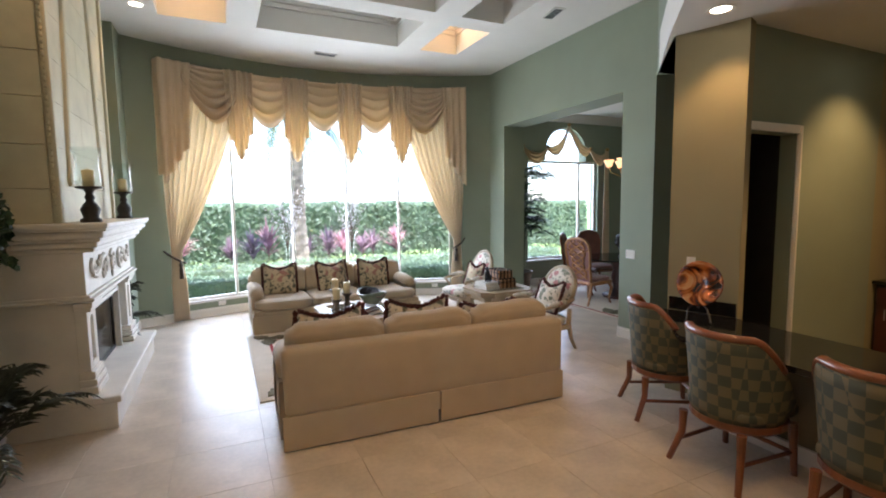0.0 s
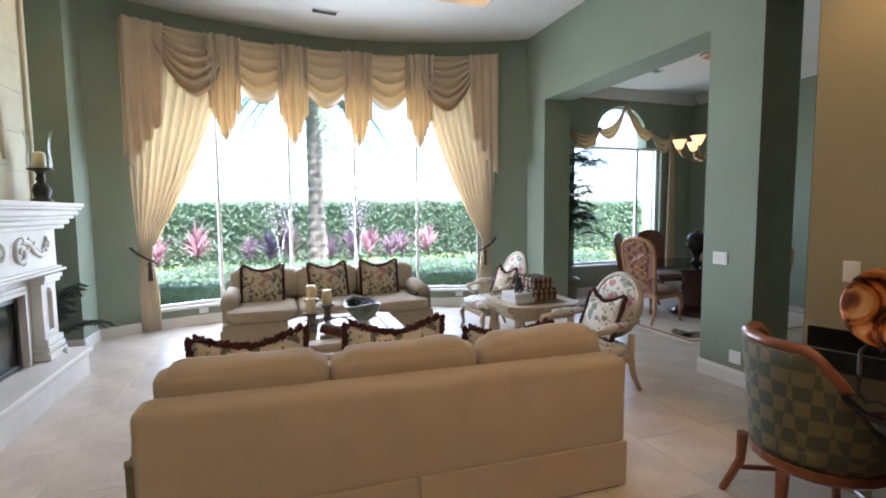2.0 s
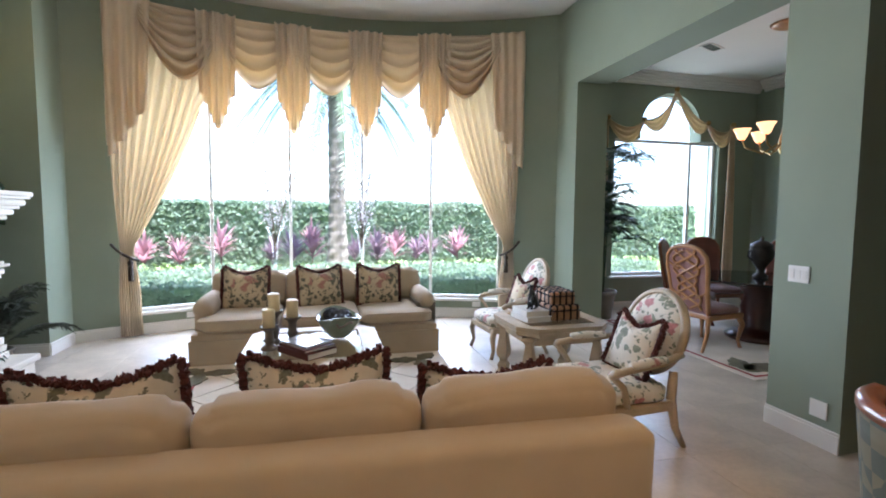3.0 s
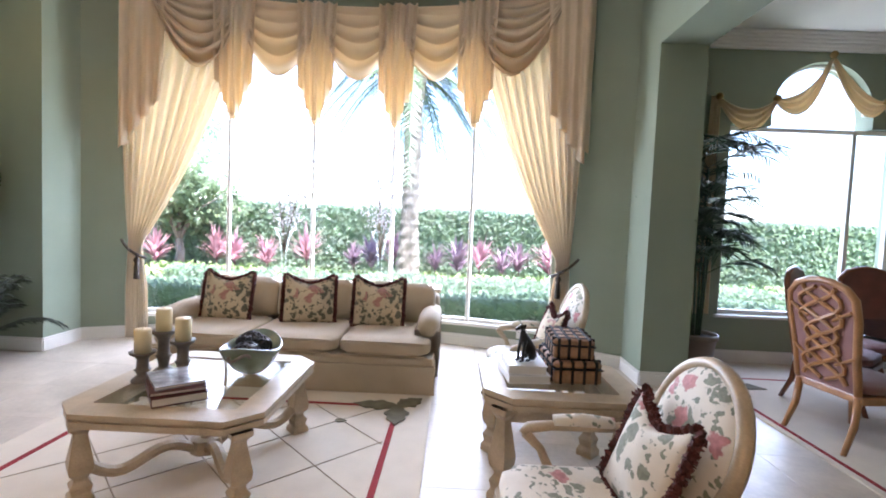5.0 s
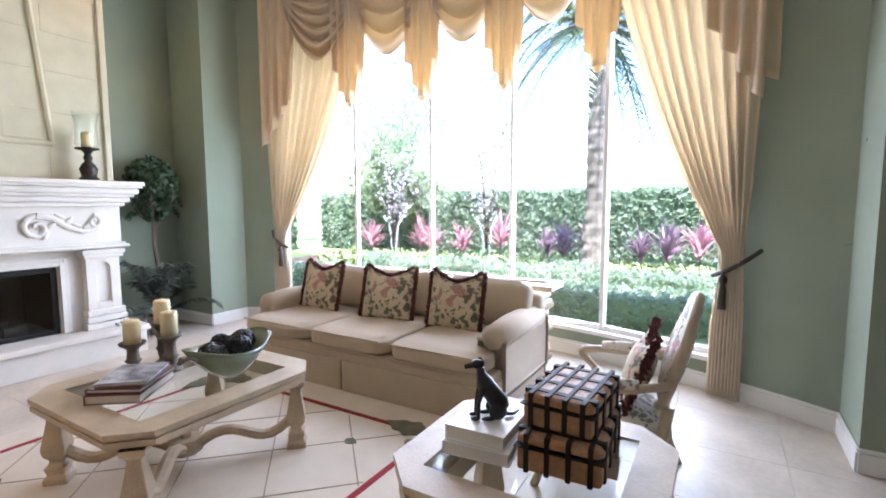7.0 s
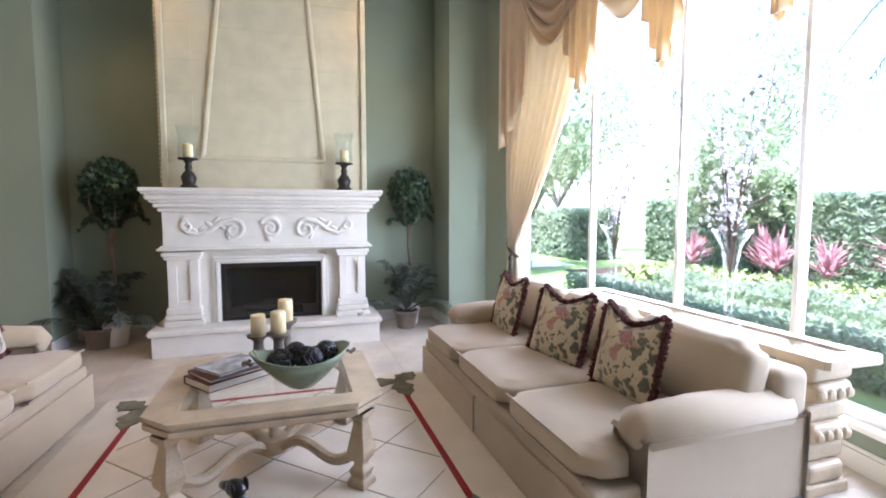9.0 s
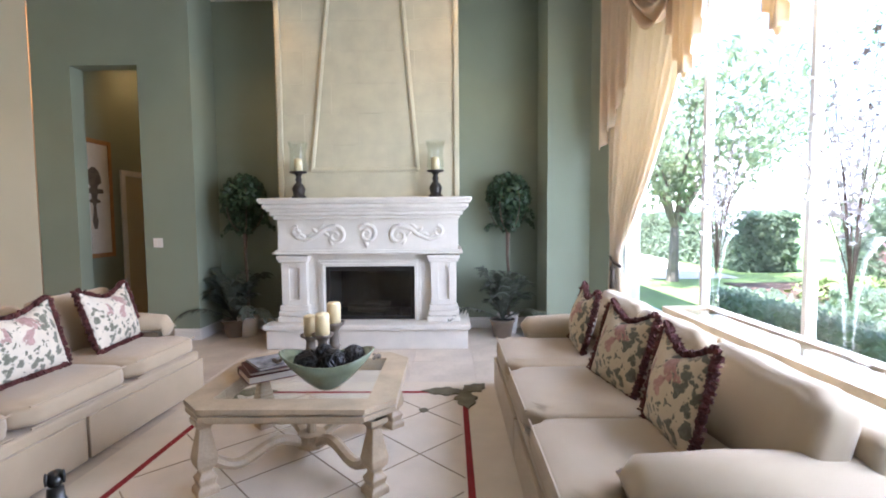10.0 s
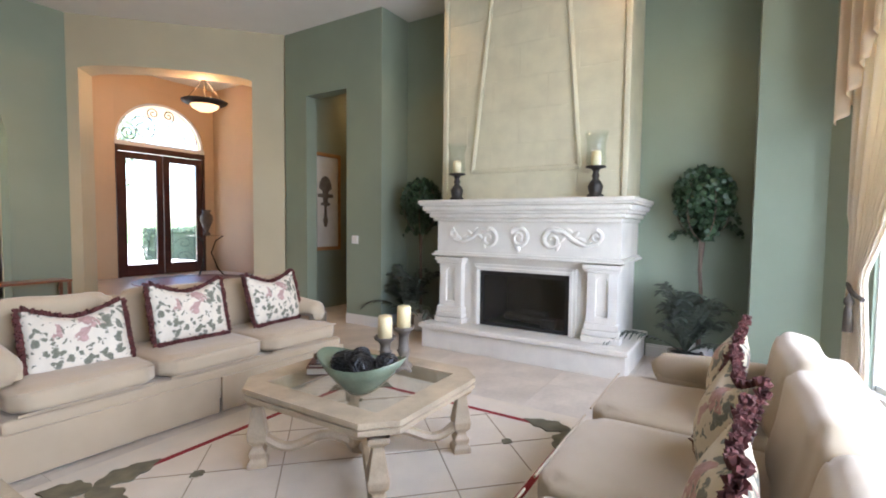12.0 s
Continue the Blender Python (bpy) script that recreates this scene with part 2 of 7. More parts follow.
def swirl(m, colors, scale):
    """Swirled glass: strongly distorted noise through a colour ramp."""
    t = m.node_tree
    n = t.nodes.new("ShaderNodeTexNoise")
    n.inputs["Scale"].default_value, n.inputs["Detail"].default_value, n.inputs["Distortion"].default_value = scale, 2, 2.5
    t.links.new(next(q for q in t.nodes if q.type == "TEX_COORD").outputs["Object"], n.inputs["Vector"])
    ramp = t.nodes.new("ShaderNodeValToRGB")
    while len(ramp.color_ramp.elements) < len(colors):
        ramp.color_ramp.elements.new(0.5)
    for e, (pos, c) in zip(ramp.color_ramp.elements, colors):
        e.position, e.color = pos, (*c, 1)
    t.links.new(n.outputs[0], ramp.inputs[0])
    t.links.new(ramp.outputs[0], t.nodes["Principled BSDF"].inputs["Base Color"])


swirl(M["copper"], ((0.36, (0.02, 0.004, 0.002)), (0.46, (0.22, 0.05, 0.012)), (0.55, (0.62, 0.20, 0.04)), (0.66, (0.80, 0.42, 0.18))), 4.5)


def shine_through(m, color, share):
    """Lets light pass through a thin cloth or leaf."""
    t = m.node_tree
    out = t.nodes["Material Output"]
    tl, mix = t.nodes.new("ShaderNodeBsdfTranslucent"), t.nodes.new("ShaderNodeMixShader")
    tl.inputs[0].default_value = (*color, 1)
    mix.inputs[0].default_value = share
    t.links.new(t.nodes["Principled BSDF"].outputs[0], mix.inputs[1])
    t.links.new(tl.outputs[0], mix.inputs[2])
    t.links.new(mix.outputs[0], out.inputs[0])


shine_through(M["sheer"], (0.88, 0.76, 0.57), 0.42)
shine_through(M["valance"], (0.86, 0.67, 0.40), 0.34)
shine_through(M["hedge"], (0.34, 0.44, 0.28), 0.5)
shine_through(M["pink"], (0.60, 0.34, 0.38), 0.4)
shine_through(M["plum"], (0.44, 0.30, 0.36), 0.4)

# ---- mesh helpers ----


def mesh_from(name, verts, faces, material, smooth=False):
    me = bpy.data.meshes.new(name)
    me.from_pydata([tuple(v) for v in verts], [], faces)
    bm = bmesh.new()
    bm.from_mesh(me)
    bmesh.ops.recalc_face_normals(bm, faces=bm.faces)
    if smooth:
        for f in bm.faces:
            f.smooth = True
    bm.to_mesh(me)
    bm.free()
    me.materials.append(material)
    return me


def add(name, data, parent=None, m=None, label="", category="", group="", kind=""):
    ob = new(name, data)
    if parent is not None:
        ob.parent = parent
    if m is not None:
        ob.matrix_basis = m
    return tagged(ob, label, category, group, kind)


def empty(name, m, label, category, group=""):
    ob = new(name)
    ob.empty_display_size = 0.1
    ob.matrix_basis = m
    return tagged(ob, label, category, group)


def part(name, bm, material, parent, label="", smooth=False, m=None):
    """Links a bmesh as one mesh object under a thing or a part."""
    me = bpy.data.meshes.new(name)
    if smooth:
        for f in bm.faces:
            f.smooth = True
    bmesh.ops.recalc_face_normals(bm, faces=bm.faces)
    bm.to_mesh(me)
    bm.free()
    me.materials.append(material)
    return add(name, me, parent, m, label)


def bm_box(x0, y0, z0, x1, y1, z1, bevel=0.0, seg=2, bm=None):
    bm2 = bmesh.new()
    r = bmesh.ops.create_cube(bm2, size=1)
    for v in r["verts"]:
        v.co = Vector((x0 + (v.co.x + 0.5) * (x1 - x0), y0 + (v.co.y + 0.5) * (y1 - y0), z0 + (v.co.z + 0.5) * (z1 - z0)))
    if bevel:
        bmesh.ops.bevel(bm2, geom=list(bm2.edges), offset=bevel, segments=seg, affect="EDGES", profile=0.5)
    if bm is None:
        return bm2
    join(bm, bm2)
    return bm


def join(bm, other, m=None):
    """Adds another bmesh to bm, moved by m."""
    vs = {v: bm.verts.new(m @ v.co if m else v.co) for v in other.verts}
    for f in other.faces:
        nf = bm.faces.new([vs[v] for v in f.verts])
        nf.smooth = f.smooth
    other.free()


def bm_lathe(profile, seg=24, bm=None, m=None):
    """Solid of revolution about z from (radius, height) pairs."""
    b = bmesh.new()
    rings = []
    for r, z in profile:
        if r < 1e-5:
            rings.append([b.verts.new((0, 0, z))])
        else:
            rings.append([b.verts.new((r * math.cos(2 * math.pi * i / seg), r * math.sin(2 * math.pi * i / seg), z)) for i in range(seg)])
    for a, c in zip(rings, rings[1:]):
        for i in range(seg):
            j = (i + 1) % seg
            if len(a) == 1 and len(c) == 1:
                continue
            if len(a) == 1:
                b.faces.new((a[0], c[j], c[i]))
            elif len(c) == 1:
                b.faces.new((a[i], a[j], c[0]))
            else:
                b.faces.new((a[i], a[j], c[j], c[i]))
    if m is not None:
        b.transform(m)
    if bm is None:
        return b
    join(bm, b)
    return bm


def bm_tube(points, radius, seg=8, bm=None, flat=1.0):
    """Tube along points; radius a number or one a point; closed at the ends."""
    b = bmesh.new()
    pts = [Vector(p) for p in points]
    n = len(pts)
    rads = radius if isinstance(radius, (list, tuple)) else [radius] * n
    up = None
    rings = []
    for i, p in enumerate(pts):
        d = (pts[min(i + 1, n - 1)] - pts[max(i - 1, 0)]).normalized()
        if up is None:
            up = Vector((0, 0, 1)) if abs(d.z) < 0.9 else Vector((1, 0, 0))
        side = d.cross(up).normalized()
        up = side.cross(d).normalized()
        rings.append([b.verts.new(p + rads[i] * (math.cos(2 * math.pi * k / seg) * side * flat + math.sin(2 * math.pi * k / seg) * up)) for k in range(seg)])
    for a, c in zip(rings, rings[1:]):
        for k in range(seg):
            j = (k + 1) % seg
            b.faces.new((a[k], a[j], c[j], c[k]))
    b.faces.new(rings[0][::-1])
    b.faces.new(rings[-1])
    if bm is None:
        return b
    join(bm, b)
    return bm


def bm_prism(poly, z0, z1, bevel=0.0):
    """Upright prism on a plan polygon."""
    b = bmesh.new()
    lo = [b.verts.new((x, y, z0)) for x, y in poly]
    hi = [b.verts.new((x, y, z1)) for x, y in poly]
    n = len(poly)
    b.faces.new(lo[::-1])
    b.faces.new(hi)
    for i in range(n):
        j = (i + 1) % n
        b.faces.new((lo[i], lo[j], hi[j], hi[i]))
    if bevel:
        bmesh.ops.bevel(b, geom=list(b.edges), offset=bevel, segments=2, affect="EDGES")
    return b


def bm_spheroid(cx, cy, cz, rx, ry, rz, u=16, v=10, e=1.0, bm=None, m=None):
    """Ellipsoid, or a rounded block for e below 1."""
    b = bmesh.new()
    bmesh.ops.create_uvsphere(b, u_segments=u, v_segments=v, radius=1)
    for w in b.verts:
        c = w.co
        f = lambda t: math.copysign(abs(t) ** e, t)
        w.co = Vector((cx + rx * f(c.x), cy + ry * f(c.y), cz + rz * f(c.z)))
    if m is not None:
        b.transform(m)
    if bm is None:
        return b
    join(bm, b)
    return bm


def structure(name, bm, material, label="", smooth=False):
    ob = part(name, bm, material, None, "", smooth)
    return tagged(ob, label, "", "", "structure")


def wall_run(name, plan, z0, z1, thick, material, label, holes=()):
    """A straight wall from plan[0] to plan[1], its room face on that line and its thickness to the right of the walk; holes are (s0, s1, z0, z1) through it."""
    (xa, ya), (xb, yb) = plan
    d = Vector((xb - xa, yb - ya, 0))
    L = d.length
    d.normalize()
    nrm = Vector((d.y, -d.x, 0))
    bm = bmesh.new()
    xs = sorted({0.0, L, *[h[0] for h in holes], *[h[1] for h in holes]})
    zs = sorted({z0, z1, *[h[2] for h in holes], *[h[3] for h in holes]})
    for a, b in zip(xs, xs[1:]):
        for c, e in zip(zs, zs[1:]):
            if any(h[0] <= a and b <= h[1] and h[2] <= c and e <= h[3] for h in holes):
                continue
            q = bm_box(a, 0, c, b, thick, e)
            mm = Matrix(((d.x, nrm.x, 0, xa), (d.y, nrm.y, 0, ya), (0, 0, 1, 0), (0, 0, 0, 1)))
            join(bm, q, mm)
    bmesh.ops.remove_doubles(bm, verts=bm.verts, dist=1e-5)
    return structure(name, bm, material, label)

# ---- the place: measures ----
CEIL = 4.27
BCX, BCY, BR = 1.87, 3.40, 5.95      # bow wall: centre and inner radius
XW, XE = -1.0, 5.0                   # west and east walls of the living room
XALC = -1.70                         # back of the fireplace alcove
FOY = 0.33                           # floor of the entry, two steps up


def bow(a, r=0.0):
    """Plan point on the bow at angle a (degrees from +y, to the east)."""
    return (BCX + (BR + r) * math.sin(radians(a)), BCY + (BR + r) * math.cos(radians(a)))


A0 = -math.degrees(math.asin((BCX - XW) / BR))
A1 = math.degrees(math.asin((XE - BCX) / BR))
MULL = [-24.0, -14.4, -4.8, 4.8, 14.4, 24.0]
SILL, HEAD = 0.28, 3.55

# floor slab, tiles on it come last
structure("floor", bm_box(-6, -6, -0.12, 11, 9.95, -0.008), M["grout"], "pale travertine floor")


def bow_band(a0, a1, z0, z1, r0, r1, n):
    bm = bmesh.new()
    prev = None
    for i in range(n + 1):
        a = a0 + (a1 - a0) * i / n
        pi, po = bow(a, r0), bow(a, r1)
        vs = [bm.verts.new((*pi, z0)), bm.verts.new((*po, z0)), bm.verts.new((*po, z1)), bm.verts.new((*pi, z1))]
        if prev:
            for k in range(4):
                j = (k + 1) % 4
                bm.faces.new((prev[k], prev[j], vs[j], vs[k]))
        else:
            bm.faces.new(vs)
        prev = vs
    bm.faces.new(prev[::-1])
    return bm


bw = bow_band(A0, MULL[0], 0, CEIL, 0, 0.25, 6)
join(bw, bow_band(MULL[-1], A1, 0, CEIL, 0, 0.25, 6))
join(bw, bow_band(MULL[0], MULL[-1], 0, SILL, 0, 0.25, 30))
join(bw, bow_band(MULL[0], MULL[-1], HEAD, CEIL, 0, 0.25, 30))
structure("wall_bow", bw, M["green"], "curved sage green wall with a wide window", True)
# shade smooth only along the curve
bpy.data.objects["wall_bow"].data.set_sharp_from_angle(angle=radians(30))

YB0, YB1 = bow(A0)[1], bow(A1)[1]
XH = -1.12                           # hall wall
YN0, YN1 = 3.93, 8.12                # alcove from south to north
wall_run("wall_west_north", ((XW, YN1), (XW, YB0 + 0.2)), 0, CEIL, -0.64, M["green"], "sage green painted wall")
wall_run("wall_alcove", ((XALC, YN0), (XALC, YB0 + 0.2)), 0, CEIL, -0.2, M["green"], "sage green alcove wall")
wall_run("wall_west_hall", ((XH, 2.02), (XH, YN0)), 0, CEIL, -0.20, M["green"], "sage green wall with a tall hall opening", holes=[(0.47, 1.277, 0, 3.30)])
wall_run("wall_east_north", ((XE, YB1 + 0.15), (XE, 7.95)), 0, CEIL, -0.45, M["green"], "sage green wall beside the dining room")
wall_run("wall_east_header", ((XE, 7.95), (XE, 5.08)), 3.23, CEIL, -0.45, M["green"], "sage green header over the dining room opening")
wall_run("wall_east", ((XE, 5.08), (XE, 4.56)), 0, CEIL, -0.45, M["green"], "sage green wall end with switches")
AP, AQ = (-1.10, 2.02), (0.98, 0.05)          # diagonal wall with the arch to the entry


def arch_wall(name, plan, z1, thick, s0, s1, spring, rise, material, label, n=24, z0=0.0):
    """Wall with an opening from s0 to s1 whose head is a flat arch."""
    (xa, ya), (xb, yb) = plan
    d = Vector((xb - xa, yb - ya, 0))
    L = d.length
    d.normalize()
    nrm = Vector((d.y, -d.x, 0))
    mm = Matrix(((d.x, nrm.x, 0, xa), (d.y, nrm.y, 0, ya), (0, 0, 1, 0), (0, 0, 0, 1)))
    bm = bmesh.new()
    join(bm, bm_box(0, 0, z0, s0, thick, z1), mm)
    join(bm, bm_box(s1, 0, z0, L, thick, z1), mm)
    half, mid = (s1 - s0) / 2, (s0 + s1) / 2
    prev = None
    for i in range(n + 1):
        u = -1 + 2 * i / n
        s, z = mid + half * u, spring + rise * math.sqrt(max(0.0, 1 - u * u))
        vs = [bm.verts.new(mm @ Vector((s, y, zz))) for y, zz in ((0, z), (thick, z), (thick, z1), (0, z1))]
        if prev:
            for k in range(4):
                j = (k + 1) % 4
                bm.faces.new((prev[k], prev[j], vs[j], vs[k]))
        prev = vs
    return structure(name, bm, material, label)


arch_wall("wall_entry_arch", (AP, AQ), CEIL, 0.42, 0.46, 2.72, 3.54, 0.08, M["cream_wall"], "cream wall with a wide flat arch to the entry")
arch_wall("wall_south", (AQ, (5.2, 0.05)), CEIL, 0.3, 0.65, 2.0, 2.5, 0.65, M["green"], "sage green wall with an arched opening")
wall_run("wall_side_room", ((1.0, -2.2), (5.2, -2.2)), 0, CEIL, 0.2, M["cream_wall"], "cream wall of the side room")
wall_run("wall_side_room_west", ((1.62, -2.0), (1.62, -0.3)), 0, CEIL, -0.1, M["cream_wall"], "cream wall of the side room")
# entry: raised floor, steps, walls
structure("entry_floor", bm_prism([(-3.0, -2.15), (1.5, -2.15), (1.5, -0.55), (-1.36, 2.02), (-3.0, 2.02)], 0, FOY, 0.0), M["floor"], "raised travertine entry floor")
structure("entry_step", bm_prism([(-1.36, 2.02), (1.5, -0.55), (1.62, -0.25), (-0.9, 2.08)], 0, FOY / 2), M["floor"], "travertine step below the entry arch")
wall_run("wall_entry_front", ((1.5, -1.92), (-2.7, -1.92)), 0, CEIL, -0.25, M["foyer"], "cream entry wall around the front doors", holes=[(1.955, 3.695, FOY, 4.0)])
wall_run("wall_entry_west", ((-2.42, -1.92), (-2.42, 0.5)), 0, CEIL, -0.2, M["foyer"], "cream entry side wall")
wall_run("wall_entry_diagonal", ((-2.42, 0.5), (-1.34, 2.03)), 0, CEIL, -0.2, M["foyer"], "cream entry wall")
wall_run("wall_entry_east", ((1.5, -0.35), (1.5, -1.92)), 0, CEIL, -0.12, M["foyer"], "cream entry side wall")
# hall behind the west opening
wall_run("wall_hall_south", ((-1.32, 2.2), (-5.2, 2.2)), 0, CEIL, -0.15, M["green"], "sage hall wall")
wall_run("wall_hall_north", ((-1.32, 3.45), (-5.2, 3.45)), 0, CEIL, 0.15, M["olive"], "olive hall wall")
wall_run("wall_alcove_south", ((-2.0, YN0), (XH - 0.2, YN0)), 0, CEIL, 0.2, M["green"], "sage green alcove return wall")
wall_run("wall_hall_end", ((-5.2, 2.05), (-5.2, 3.6)), 0, CEIL, -0.15, M["olive"], "olive hall end wall")
# dining room
DY, DX, DC = 9.0, 9.0, 3.77
wall_run("wall_dining_north_low", ((XE, DY), (DX + 0.2, DY)), 0, 2.75, -0.25, M["green"], "sage green dining wall below the arched window", holes=[(1.28, 3.26, 0.55, 2.75)])
arch_wall("wall_dining_north_top", ((XE, DY), (DX + 0.2, DY)), DC + 0.1, -0.25, 1.74, 2.88, 2.92, 0.57, M["green"], "sage green dining wall with an arched light", z0=2.75)
wall_run("wall_dining_east", ((DX, DY), (DX, 3.4)), 0, DC, -0.2, M["green"], "sage green dining wall")
wall_run("wall_dining_south", ((DX, 4.4), (XE + 0.45, 4.4)), 0, DC, -0.2, M["green"], "sage green dining wall")
wall_run("wall_dining_west", ((XE + 0.45, 8.55), (XE + 0.45, 9.0)), 0, DC, 0.1, M["green"], "sage green dining corner wall")
# bar corner
wall_run("wall_bar_column", ((4.03, 3.51), (4.22, 2.95)), 0, 3.31, -0.16, M["olive"], "olive diagonal wall end above the bar")
wall_run("wall_bar_passage", ((4.99, 4.55), (4.03, 3.53)), 3.31, CEIL, -0.4, M["green"], "sage green header over the passage")
wall_run("wall_passage_back", ((5.5, 4.35), (5.5, 3.2)), 0, CEIL, -0.2, M["olive"], "dim passage wall")
wall_run("wall_bar_back", ((6.55, 3.03), (4.23, 3.03)), 0, CEIL, 0.14, M["green"], "sage green wall with a dark doorway", holes=[(1.47, 2.32, 0, 2.42)])
wall_run("wall_bar_end", ((7.3, 3.6), (7.3, -0.5)), 0, CEIL, -0.2, M["olive"], "olive wall behind the bar")
wall_run("wall_bar_return", ((6.55, 3.03), (7.3, 3.03)), 0, CEIL, -0.15, M["olive"], "olive return wall behind the bar")
wall_run("wall_bar_south", ((7.3, -0.2), (5.0, -0.2)), 0, CEIL, -0.2, M["olive"], "olive wall behind the bar")
structure("bar_soffit", bm_prism([(3.97, 3.53), (4.9, 4.45), (7.3, 4.45), (7.3, -0.2), (3.0, -0.2), (3.0, 2.5)], 3.31, 3.75), M["ceiling"], "white lowered soffit over the bar")
structure("ceiling_dining", bm_box(XE + 0.45, 4.2, DC, DX + 0.2, DY + 0.2, DC + 0.1), M["ceiling"], "white dining room ceiling")

# main ceiling with coffers
COFF = [(cx0, cx1, cy0, cy1) for cx0, cx1 in ((-0.42, 0.38), (0.76, 2.82), (3.2, 3.85)) for cy0, cy1 in ((6.5, 7.6), (5.0, 6.15), (3.5, 4.65))]
xs = sorted({-6.0, 11.0, *[c[0] for c in COFF], *[c[1] for c in COFF]})
ys = sorted({-3.0, 9.75, *[c[2] for c in COFF], *[c[3] for c in COFF]})
bm = bmesh.new()
for a, b in zip(xs, xs[1:]):
    for c, d in zip(ys, ys[1:]):
        if not any(q[0] <= a and b <= q[1] and q[2] <= c and d <= q[3] for q in COFF):
            bm_box(a, c, CEIL, b, d, CEIL + 0.1, bm=bm)
for x0, x1, y0, y1 in COFF:
    e = 0.06
    for q in ((x0 - e, y0 - e, x0, y1 + e), (x1, y0 - e, x1 + e, y1 + e), (x0, y0 - e, x1, y0), (x0, y1, x1, y1 + e)):
        bm_box(q[0], q[1], CEIL + 0.1, q[2], q[3], CEIL + 0.55, bm=bm)
    bm_box(x0 - e, y0 - e, CEIL + 0.5, x1 + e, y1 + e, CEIL + 0.58, bm=bm)
    for k, (w, h) in enumerate(((0.12, 0.42), (0.08, 0.36), (0.04, 0.30))):
        for q in ((x0, y0, x0 + w, y1), (x1 - w, y0, x1, y1), (x0 + w, y0, x1 - w, y0 + w), (x0 + w, y1 - w, x1 - w, y1)):
            bm_box(q[0], q[1], CEIL + h, q[2], q[3], CEIL + h + 0.06, bm=bm)
structure("ceiling", bm, M["ceiling"], "white coffered ceiling with deep beams")

# ---- soft shapes ----


def bm_cushion(w, d, h, edge=0.55, n=8, puff=4, bm=None, m=None):
    """Cushion lying flat, centred: thick in the middle, thinner at the seams."""
    b = bmesh.new()
    if edge > 0.3:                                          # boxed cushion with soft edges
        bmesh.ops.create_cube(b, size=2)
        bmesh.ops.subdivide_edges(b, edges=list(b.edges), cuts=n, use_grid_fill=True)
        k = 3.2 + 5.5 * (edge - 0.5)
        for v in b.verts:
            x, y, z = v.co
            q = (abs(x) ** (k * 2) + abs(y) ** (k * 2) + abs(z) ** k) ** (-1 / k)
            q = min(q, (abs(x) ** (k * 2) + abs(y) ** (k * 2) + abs(z) ** k) ** (-1 / (k * 1.4)))
            t = 0.90 + 0.10 * (1 - x * x) * (1 - y * y)
            v.co = Vector((x * q * w / 2, y * q * d / 2, z * q * h / 2 * t))
        if m is not None:
            b.transform(m)
        for f in b.faces:
            f.smooth = True
        if bm is None:
            return b
        join(bm, b)
        return bm
    bmesh.ops.create_grid(b, x_segments=n, y_segments=n, size=1)
    top = list(b.verts)
    for v in top:
        x, y = v.co.x, v.co.y
        t = edge + (1 - edge) * (1 - abs(x) ** puff) * (1 - abs(y) ** puff)
        v.co = Vector((x * w / 2 * (1 - 0.03 * (1 - y * y) * (1 - edge)), y * d / 2 * (1 - 0.03 * (1 - x * x) * (1 - edge)), h / 2 * t))
    low = bmesh.ops.duplicate(b, geom=list(b.verts) + list(b.edges) + list(b.faces))
    vmap = low["vert_map"]
    for v in top:
        vmap[v].co.z = -v.co.z
    edges = [e for e in b.edges if e.is_boundary]
    bmesh.ops.bridge_loops(b, edges=edges)
    bmesh.ops.recalc_face_normals(b, faces=b.faces)
    if m is not None:
        b.transform(m)
    for f in b.faces:
        f.smooth = True
    if bm is None:
        return b
    join(bm, b)
    return bm


